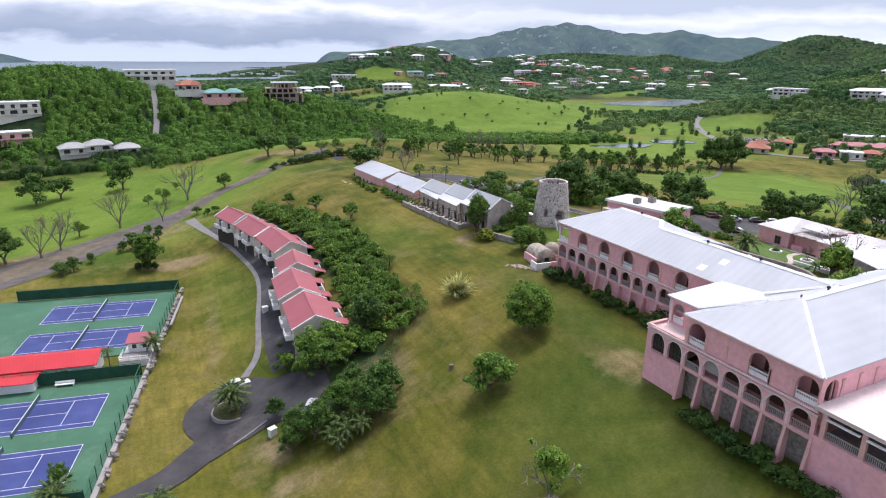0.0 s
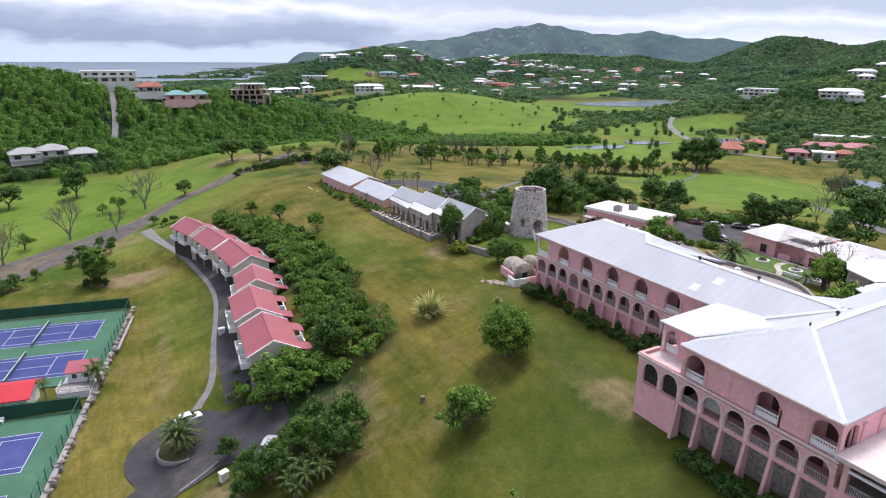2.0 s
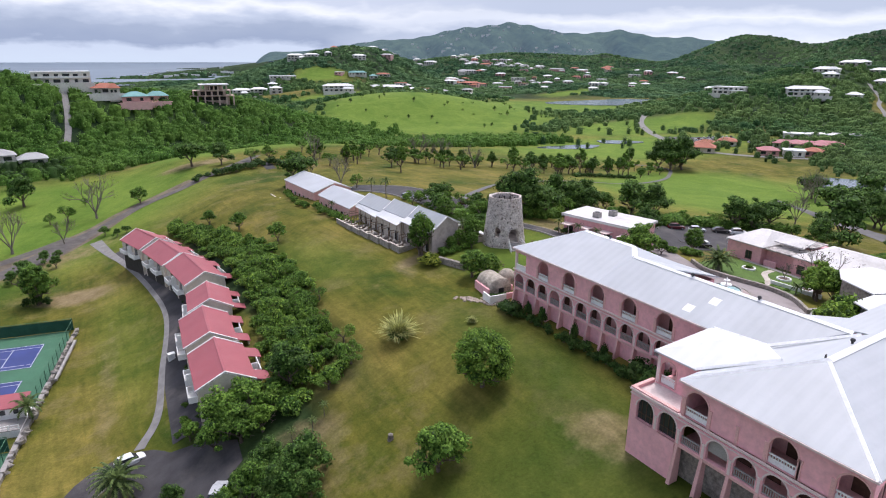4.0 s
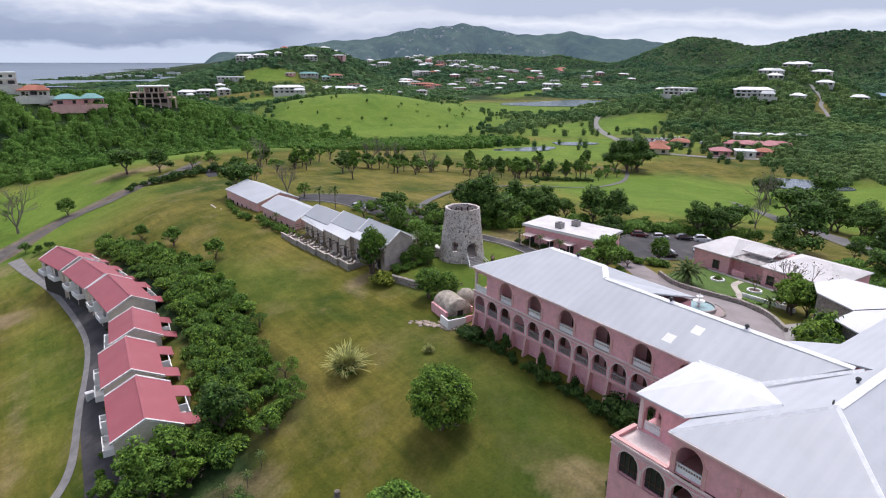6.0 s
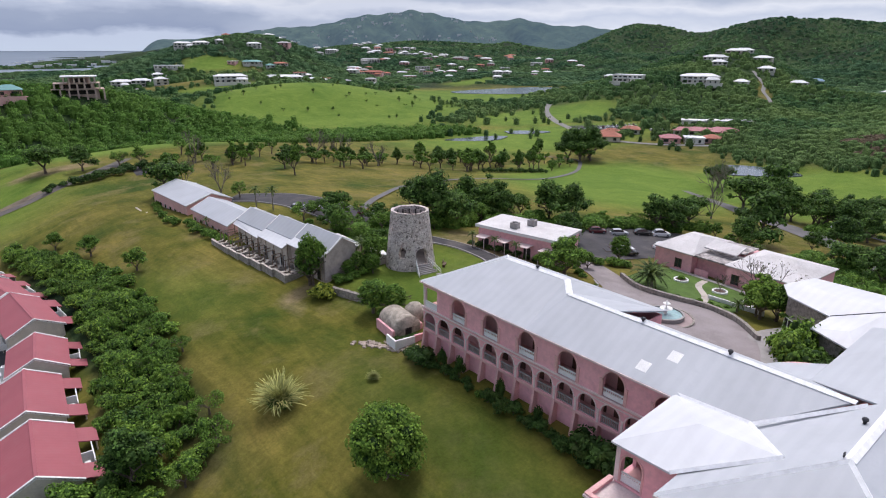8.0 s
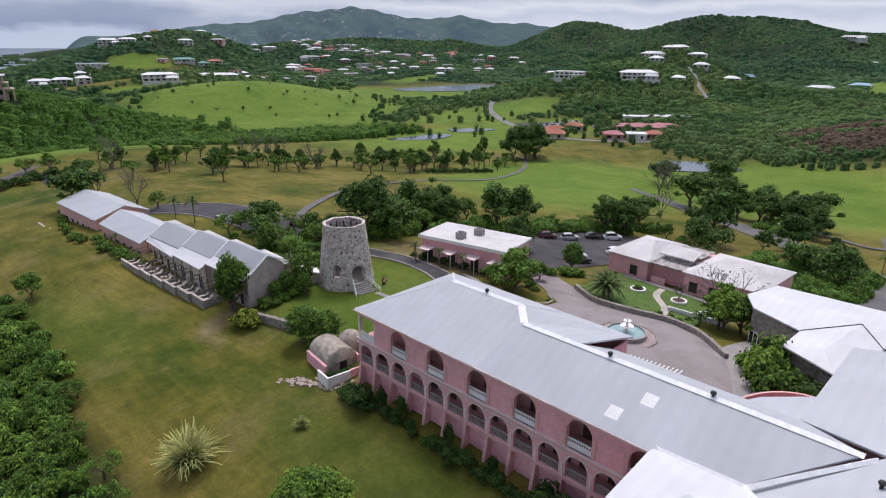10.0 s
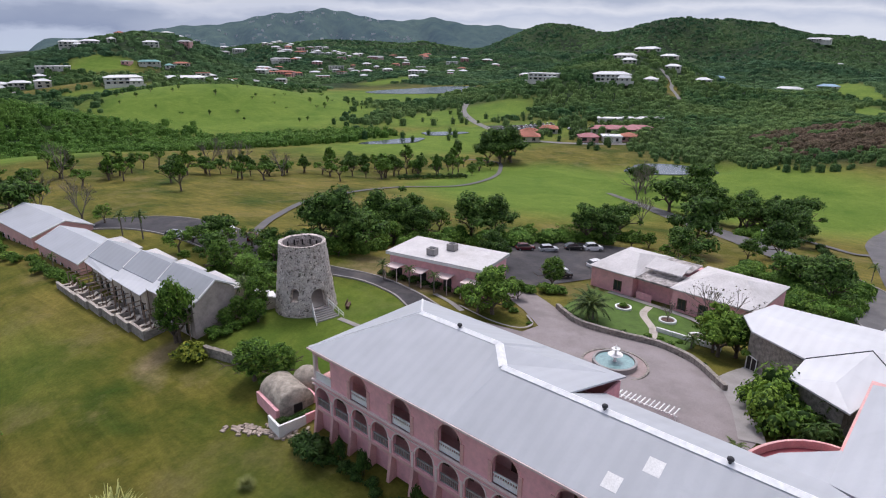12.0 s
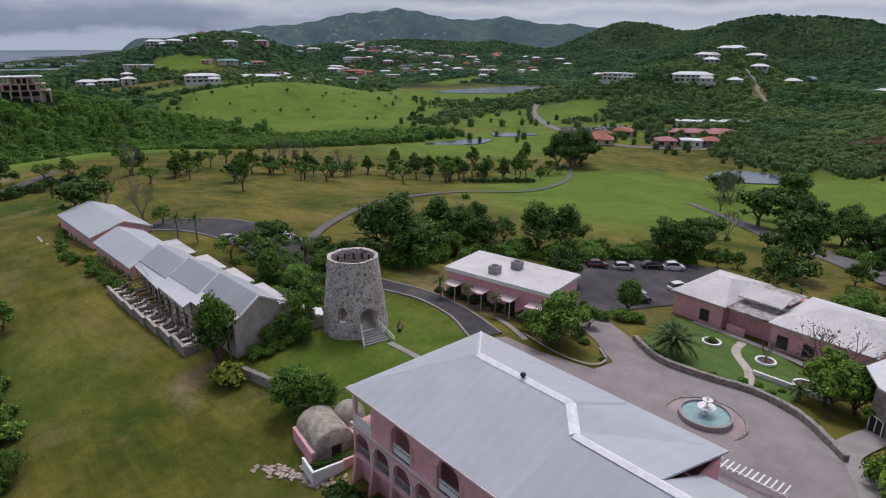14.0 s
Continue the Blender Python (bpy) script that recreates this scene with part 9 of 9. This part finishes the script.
# villas of the eastern knoll
for x, y, w, st, up in ((530, 320, 30, 2, 0.8), (568, 263, 36, 2, 0.8), (690, 310, 26, 1, 0.5), (676, 298, 16, 1, 0.5), (740, 310, 24, 1, 0.5), (775, 318, 24, 1, 1.0), (760, 285, 22, 1, 0.4), (720, 262, 18, 1, 0.5), (632, 249, 14, 1, 0.2), (724, 226, 18, 1, 0.3), (860, 262, 30, 1, 0.3), (905, 300, 32, 1, 0.3), (880, 170, 30, 1, 0.2), (900, 130, 24, 1, 0.2), (1701, 321, 52, 2, 3.0), (1500, 240, 30, 1, 1.0)):
    bl = x in (860, 900)
    villa(x, y, w, 13, st, facing(x, y) + rng.uniform(-15, 15), M_ROOF_B if bl else M_ROOF_W, M_CREAM if x in (760, 740) else M_WALL_W, "white house with a blue roof" if bl else V, 2.6, x == 530, up, 0.3 if w > 25 else 0.0, x < 600)
for x, y in ((303, 181), (318, 190)):
    villa(x, y, 14, 11, 1, facing(x, y), M_ROOF_O, M_CREAM, "cream gatehouse with an orange hipped roof", 2.6, False, 0.6)
# the settlement across the valley
for x, y, w in ((646, 1178, 46), (612, 1030, 42), (653, 1038, 20), (709, 1074, 46), (786, 1163, 28), (795, 1127, 28), (727, 1261, 34), (861, 1113, 14), (846, 1048, 22), (749, 945, 34), (547, 820, 36), (624, 824, 26), (723, 706, 18), (822, 711, 12), (842, 962, 20), (932, 893, 22), (763, 871, 20), (968, 1075, 44), (1048, 1072, 32), (1139, 1083, 28), (1014, 875, 26), (1211, 1141, 24)):
    red = (x + y) % 5 == 2 or x == 612
    villa(x, y, w * 0.85, 12, 2 if w > 33 else 1, facing(x, y) + rng.uniform(-25, 25), M_ROOF_O if red else rng.choice((M_ROOF_W, M_ROOF_W, M_ROOF_G)), rng.choice((M_WALL_W, M_WALL_W, M_CREAM, M_PINK_PALE)), "pale red-roofed house across the valley" if red else "pale house across the valley", 2.2, rng.random() < 0.2, 1.0, rng.choice((0.0, 0.3, -0.3)) if w > 24 else 0.0)
ribbon("road", [(-57, 358), (-57, 340), (-58, 326), (-60, 312)], 3.2, M_PATH, 0.3, "pale earth track through the wood", "road")
ribbon("road", [(205, 775), (176, 740), (150, 705), (138, 670)], 4, M_PATH, 0.5, "pale concrete drive up the green hill", "road")
ground_patch("car_park", [(320, 214), (342, 248), (378, 224), (362, 196), (342, 200)], M_ASPHALT, 0.15, "far asphalt car park full of cars", "car park", 4.0)
ribbon("road", [(440, 350), (399, 319), (360, 276), (336, 243), (318, 214), (306, 186), (312, 156), (345, 112)], 6, M_PATH, 0.3, "pale winding road to the golf club", "road")
ribbon("road", [(560, 180), (613, 210), (640, 228), (669, 241), (700, 268)], 4, M_PATH, 0.4, "pale road up the bushy rise", "road")
# golf club: long rose roof, white flat roofs, small shops
for x, y, w, roof, fl in ((379, 153, 26, M_ROOF_ROSE, False), (372, 163, 20, M_ROOF_ROSE, False), (390, 146, 18, M_ROOF_ROSE, False), (346, 193, 13, M_ROOF_O, False), (426, 188, 18, M_ROOF_W, True), (440, 177, 20, M_ROOF_W, True), (454, 165, 18, M_ROOF_G, True), (329, 152, 12, M_ROOF_ROSE, False), (338, 140, 12, M_ROOF_W, True), (348, 133, 10, M_ROOF_O, False)):
    villa(x, y, w, 10, 1, facing(x, y) + rng.uniform(-12, 12), roof, rng.choice((M_PINK_PALE, M_WALL_W)), "low golf club building among trees", 2.0, fl, 0.4)
for k in range(150):
    b = rng.triangular(0.3, 1.0, 0.62)
    r = rng.uniform(820, 1650)
    x, y = -50 + r * math.sin(b), -65 + r * math.cos(b)
    if land(x, y) < -19 or blob(x, y, 430, 500, 190, 110) > 0.1 or blob(x, y, 577, 530, 90, 50) > 0:
        continue
    villa(x, y, rng.uniform(9, 20), rng.uniform(9, 12), rng.choice((1, 1, 2)), facing(x, y) + rng.uniform(-35, 35), rng.choice((M_ROOF_W, M_ROOF_W, M_ROOF_W, M_ROOF_G, M_ROOF_O)), rng.choice((M_WALL_W, M_WALL_W, M_CREAM, M_PINK_PALE)), "small pale house on the far hillside", 2.0, rng.random() < 0.2)


def specks(name, label, places):
    """Houses too far off to tell apart: walls and roofs in one mesh."""
    bm = bmesh.new()
    for x, y, z, w in places:
        m = pose(x, y, z, 0, 0, facing(x, y))
        box(bm, -w, w, -4, 4, -6, 3.2, m)
        box(bm, -w - 0.5, w + 0.5, -4.5, 4.5, 3.204, 4.4, m)
    return tagged(finish(name, bm, M_ROOF_W), label, "houses", kind="stuff")


far_rows = []
for k in range(120):
    b, r = rng.triangular(0.36, 0.84, 0.64), 2150 + 500 * rng.random() ** 1.4
    x, y = -50 + r * math.sin(b), -65 + r * math.cos(b)
    far_rows.append((x, y, max(ground_z(x, y), float(mountain(x, y))), rng.choice((3, 4, 5, 8))))
specks("mountain_houses", "tiny pale houses scattered on the distant mountain", far_rows)
shore = [(rng.uniform(60, 420), rng.uniform(1560, 2250), rng.choice((6, 8, 10))) for k in range(46)]
specks("shore_houses", "tiny pale houses on the low shore", [(x, y, ground_z(x, y), w) for x, y, w in shore])


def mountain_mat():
    """Bush-covered slopes, the haze of miles of damp air added as bluish glow."""
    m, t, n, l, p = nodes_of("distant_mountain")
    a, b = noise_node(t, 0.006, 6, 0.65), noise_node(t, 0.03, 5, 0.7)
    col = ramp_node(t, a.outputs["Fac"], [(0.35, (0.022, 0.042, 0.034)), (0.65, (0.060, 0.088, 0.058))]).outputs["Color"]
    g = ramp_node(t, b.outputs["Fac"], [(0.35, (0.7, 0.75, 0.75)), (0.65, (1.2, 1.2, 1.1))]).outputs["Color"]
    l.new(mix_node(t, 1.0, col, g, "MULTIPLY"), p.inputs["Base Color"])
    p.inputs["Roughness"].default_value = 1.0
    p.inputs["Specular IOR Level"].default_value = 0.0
    # Faint blue emission stands in for the haze of distance.
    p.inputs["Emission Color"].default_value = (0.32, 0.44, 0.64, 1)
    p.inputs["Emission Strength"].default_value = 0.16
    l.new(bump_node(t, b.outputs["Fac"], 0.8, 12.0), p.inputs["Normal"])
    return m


mx, my = np.meshgrid(np.linspace(560, 3000, 230), np.linspace(1250, 3200, 190))
mz = mountain(mx, my) - 400 * smooth01((2050 - np.hypot(mx + 50, my + 65)) / 500)
mi = np.arange(mx.size).reshape(mx.shape)
mq = np.stack([mi[:-1, :-1], mi[:-1, 1:], mi[1:, 1:], mi[1:, :-1]], -1).reshape(-1, 4)
mme = bpy.data.meshes.new("backdrop")
mme.from_pydata(np.stack([mx, my, mz], -1).reshape(-1, 3), [], mq.tolist())
mme.polygons.foreach_set("use_smooth", [True] * len(mme.polygons))
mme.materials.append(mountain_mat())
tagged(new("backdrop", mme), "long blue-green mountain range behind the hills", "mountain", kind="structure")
bm = bmesh.new()
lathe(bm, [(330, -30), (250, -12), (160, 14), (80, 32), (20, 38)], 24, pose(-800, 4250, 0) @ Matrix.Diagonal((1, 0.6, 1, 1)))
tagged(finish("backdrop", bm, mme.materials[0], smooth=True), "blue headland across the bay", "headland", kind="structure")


def cloud_mat():
    """Grey overcast: a dark cloud base over the sea, pale air below it, brighter cloud towards the east."""
    m, t, n, l, p = nodes_of("overcast_cloud")
    big = noise_node(t, 0.0011, 4, 0.52, "world", (1, 1, 3.4))
    wisp = noise_node(t, 0.0030, 6, 0.6, "world", (1, 1, 3.0))
    pos = n.new("ShaderNodeNewGeometry").outputs["Position"]
    low = n.new("ShaderNodeSeparateXYZ")
    l.new(pos, low.inputs[0])

    def add(a, k, b):
        q = n.new("ShaderNodeMath")
        q.operation = "MULTIPLY_ADD"
        l.new(a, q.inputs[0])
        q.inputs[1].default_value = k
        if isinstance(b, float):
            q.inputs[2].default_value = b
        else:
            l.new(b, q.inputs[2])
        return q.outputs[0]

    v = add(low.outputs["Z"], 1 / 430, -0.48)
    v = add(big.outputs["Fac"], 0.68, v)
    v = add(wisp.outputs["Fac"], 0.30, v)
    west = ramp_node(t, v, [(0.0, (0.66, 0.75, 0.88)), (0.20, (0.64, 0.72, 0.86)), (0.32, (0.37, 0.44, 0.59)), (0.52, (0.42, 0.49, 0.63)), (0.66, (0.60, 0.67, 0.80)), (0.80, (0.93, 0.96, 1.0)), (0.95, (0.66, 0.72, 0.84))]).outputs["Color"]
    east = ramp_node(t, v, [(0.0, (0.84, 0.90, 0.98)), (0.30, (0.88, 0.93, 1.0)), (0.50, (0.68, 0.75, 0.87)), (0.64, (0.90, 0.94, 1.0)), (0.85, (0.56, 0.63, 0.76))]).outputs["Color"]
    side = n.new("ShaderNodeVectorMath")
    side.operation = "DOT_PRODUCT"
    l.new(pos, side.inputs[0])
    side.inputs[1].default_value = (0.966 / 4780, 0.259 / 4780, 0)
    turn = ramp_node(t, add(big.outputs["Fac"], 0.3, side.outputs["Value"]), [(0.74, (0, 0, 0)), (1.0, (1, 1, 1))]).outputs["Color"]
    e = n.new("ShaderNodeEmission")
    l.new(mix_node(t, turn, west, east), e.inputs["Color"])
    e.inputs["Strength"].default_value = 0.72
    l.new(e.outputs[0], n["Material Output"].inputs["Surface"])
    return m


bm = bmesh.new()
n = 96
ring0 = [bm.verts.new((4780 * math.cos(k * math.tau / n), 4780 * math.sin(k * math.tau / n), -40)) for k in range(n)]
ring1 = [bm.verts.new((4780 * math.cos(k * math.tau / n), 4780 * math.sin(k * math.tau / n), 900)) for k in range(n)]
for k in range(n):
    bm.faces.new((ring0[k], ring1[k], ring1[(k + 1) % n], ring0[(k + 1) % n]))
tagged(finish("backdrop", bm, cloud_mat()), "grey overcast sky low over the horizon", "sky", kind="structure")

# ---- vehicles ----
M_TYRE = mat("black_tyre", (0.02, 0.02, 0.02), 0.8, 1.2, 4, 20, 0.9, 0.2)
M_RIM = mat("grey_wheel_rim", (0.4, 0.4, 0.42), 0.9, 1.1, 4, 20, 0.35, 0, metal=0.7)
M_LAMP_W = mat("clear_lamp_glass", (0.6, 0.6, 0.62), 0.9, 1.1, 4, 20, 0.15, 0)
M_LAMP_R = mat("red_lamp_glass", (0.3, 0.02, 0.02), 0.9, 1.1, 4, 20, 0.2, 0)
PAINT = {c: mat(f"{c}_car_paint", v, 0.97, 1.03, 0.5, 3, 0.25, 0, spec=0.6) for c, v in (("white", (0.75, 0.75, 0.76)), ("silver", (0.42, 0.43, 0.45)), ("black", (0.02, 0.02, 0.022)), ("maroon", (0.10, 0.015, 0.02)))}


def loft(bm, sections):
    """Closed rings of points joined in turn, ends capped."""
    rings = [[bm.verts.new(p) for p in s] for s in sections]
    n = len(rings[0])
    for a, b in zip(rings, rings[1:]):
        for k in range(n):
            bm.faces.new((a[k], a[(k + 1) % n], b[(k + 1) % n], b[k]))
    bm.faces.new(rings[0][::-1])
    bm.faces.new(rings[-1])
    bmesh.ops.recalc_face_normals(bm, faces=bm.faces)
    return bm


def car(x, y, turn, colour, label, tall=1.0, z=None):
    c = thing("car", label, "car", "parked cars", at=pose(x, y, (ground_z(x, y) + 0.16) if z is None else z, 0, 0, turn))
    body = []
    for u, w, z0, z1 in ((-2.2, 0.68, 0.42, 0.78), (-2.05, 0.84, 0.28, 0.92), (-1.2, 0.9, 0.24, 0.97), (0, 0.9, 0.24, 0.95), (1.1, 0.9, 0.24, 0.93), (1.9, 0.84, 0.28, 0.82), (2.2, 0.66, 0.4, 0.66)):
        body.append([(u, -w, z0), (u, w, z0), (u, w, z1 * tall * 0.92), (u, w * 0.86, z1 * tall), (u, -w * 0.86, z1 * tall), (u, -w, z1 * tall * 0.92)])
    part("body", loft(bmesh.new(), body), PAINT[colour], c)
    cab = []
    for u, w, z1 in ((-2.0, 0.74, 0.96), (-1.45, 0.7, 1.44), (-0.4, 0.68, 1.52), (0.35, 0.68, 1.46), (1.15, 0.74, 0.95)):
        cab.append([(u, -0.78, 0.9 * tall), (u, 0.78, 0.9 * tall), (u, w, z1 * tall), (u, -w, z1 * tall)])
    part("glasshouse", loft(bmesh.new(), cab), M_GLASS, c, "dark car windows")
    rf = [[(u, -w, z1 * tall - 0.03), (u, w, z1 * tall - 0.03), (u, w * 0.96, z1 * tall + 0.04), (u, -w * 0.96, z1 * tall + 0.04)] for u, w, z1 in ((-1.5, 0.69, 1.43), (-0.4, 0.7, 1.52), (0.42, 0.69, 1.45))]
    part("car_roof", loft(bmesh.new(), rf), PAINT[colour], c)
    for u in (-1.35, 1.4):
        for s in (-1, 1):
            bm = bmesh.new()
            tube(bm, (u, s * 0.72, 0.32), (u, s * 0.93, 0.32), 0.32, 0.32, 14)
            wh = part("wheel", bm, M_TYRE, c, "black tyre")
            bm = bmesh.new()
            tube(bm, (u, s * 0.9, 0.32), (u, s * 0.945, 0.32), 0.2, 0.17, 12)
            part("rim", bm, M_RIM, wh, "grey wheel rim")
    for s in (-1, 1):
        part("headlight", boxes((2.02, 2.14, s * 0.55 - 0.16, s * 0.55 + 0.16, 0.58 * tall, 0.7 * tall)), M_LAMP_W, c, "clear headlight")
        part("taillight", boxes((-2.2, -2.08, s * 0.6 - 0.14, s * 0.6 + 0.14, 0.66 * tall, 0.8 * tall)), M_LAMP_R, c, "red tail light")
    return c


car(-60.0, 15.6, 12, "white", "white hatchback parked at the turning circle")
car(-50.8, -3.0, 60, "silver", "silver car half hidden under trees")
car(64.6, 10.2, -30, "white", "white saloon parked near the drive")
car(62.6, 8.0, -30, "black", "black car parked beside a white one")
car(75.8, 7.6, -25, "white", "white car parked by the annex", 1.1)
car(78.2, 20.8, -40, "silver", "silver saloon in the car park")
car(85.0, 18.4, -40, "black", "black car in the car park")
car(88.4, 15.4, -40, "white", "white off-road car in the car park", 1.2)
car(74.5, 24.5, -40, "maroon", "dark red car in the car park")
car(27.8, 66.0, 70, "white", "white car parked behind the cottages", 1.15)
car(29.0, 59.8, 55, "maroon", "dark red car parked behind the cottages")
car(18.8, 72.0, 20, "silver", "silver car parked behind the cottages", 1.1)
car(21.4, 69.2, 10, "white", "white car parked behind the cottages")
car(31.0, 57.0, 60, "white", "white car parked behind the tower")
rng = random.Random(9)
for k in range(26):
    car(333 + 2.1 * k + rng.uniform(-0.5, 0.5), 222 - 0.55 * k + 8 * (k % 2), 30, rng.choice(("white", "silver", "black", "white", "maroon")), "small parked car in the far car park")
for k in range(16):
    car(352 + 2.6 * k, 205 - 2.8 * k + 6 * (k % 2), 40, rng.choice(("white", "silver", "black")), "small parked car in the far car park")
tk = thing("truck", "white box truck parked on the service road", "truck", at=pose(77.5, -44.2, ground_z(77.5, -44.2) + 0.25, 0, 0, 118))
part("box_body", boxes((-3.2, 1.6, -1.15, 1.15, 0.9, 3.4)), PAINT["white"], tk)
part("cab", loft(bmesh.new(), [[(u, -1.0, 0.6), (u, 1.0, 0.6), (u, 0.95, h), (u, -0.95, h)] for u, h in ((1.7, 2.6), (2.7, 2.6), (3.3, 1.7), (3.5, 1.4))]), PAINT["white"], tk)
part("windscreen", boxes((2.75, 3.1, -0.85, 0.85, 1.75, 2.4)), M_GLASS, tk)
for u in (-2.2, 2.5):
    for s in (-1, 1):
        bm = bmesh.new()
        tube(bm, (u, s * 0.8, 0.45), (u, s * 1.1, 0.45), 0.45, 0.45, 14)
        part("wheel", bm, M_TYRE, tk)
for x, y in ((103.4, -38.6), (141, -6), (66, 28)):
    lp = thing("lamp_post", "slim dark lamp post with a white globe", "lamp post", "lamp posts", at=pose(x, y, ground_z(x, y)))
    bm = bmesh.new()
    tube(bm, (0, 0, -0.4), (0, 0, 3.6), 0.08, 0.06, 8)
    part("pole", bm, M_METAL, lp)
    part("globe", lathe(bmesh.new(), [(0.05, 3.55), (0.24, 3.7), (0.28, 3.85), (0.2, 4.02), (0.03, 4.1)], 12), M_WHITE, lp, "white globe", True)
for x, y, t in ((-57.6, -3.6, 20), (-49.9, 40.5, 5)):
    o = thing("utility_box", "small white utility cabinet on the ground", "utility box", at=pose(x, y, ground_z(x, y), 0, 0, t))
    part("cabinet", boxes((-0.6, 0.6, -0.45, 0.45, -0.3, 1.3)), M_WHITE, o)
    part("lid", boxes((-0.66, 0.66, -0.5, 0.5, 1.304, 1.4)), M_WHITE, o)
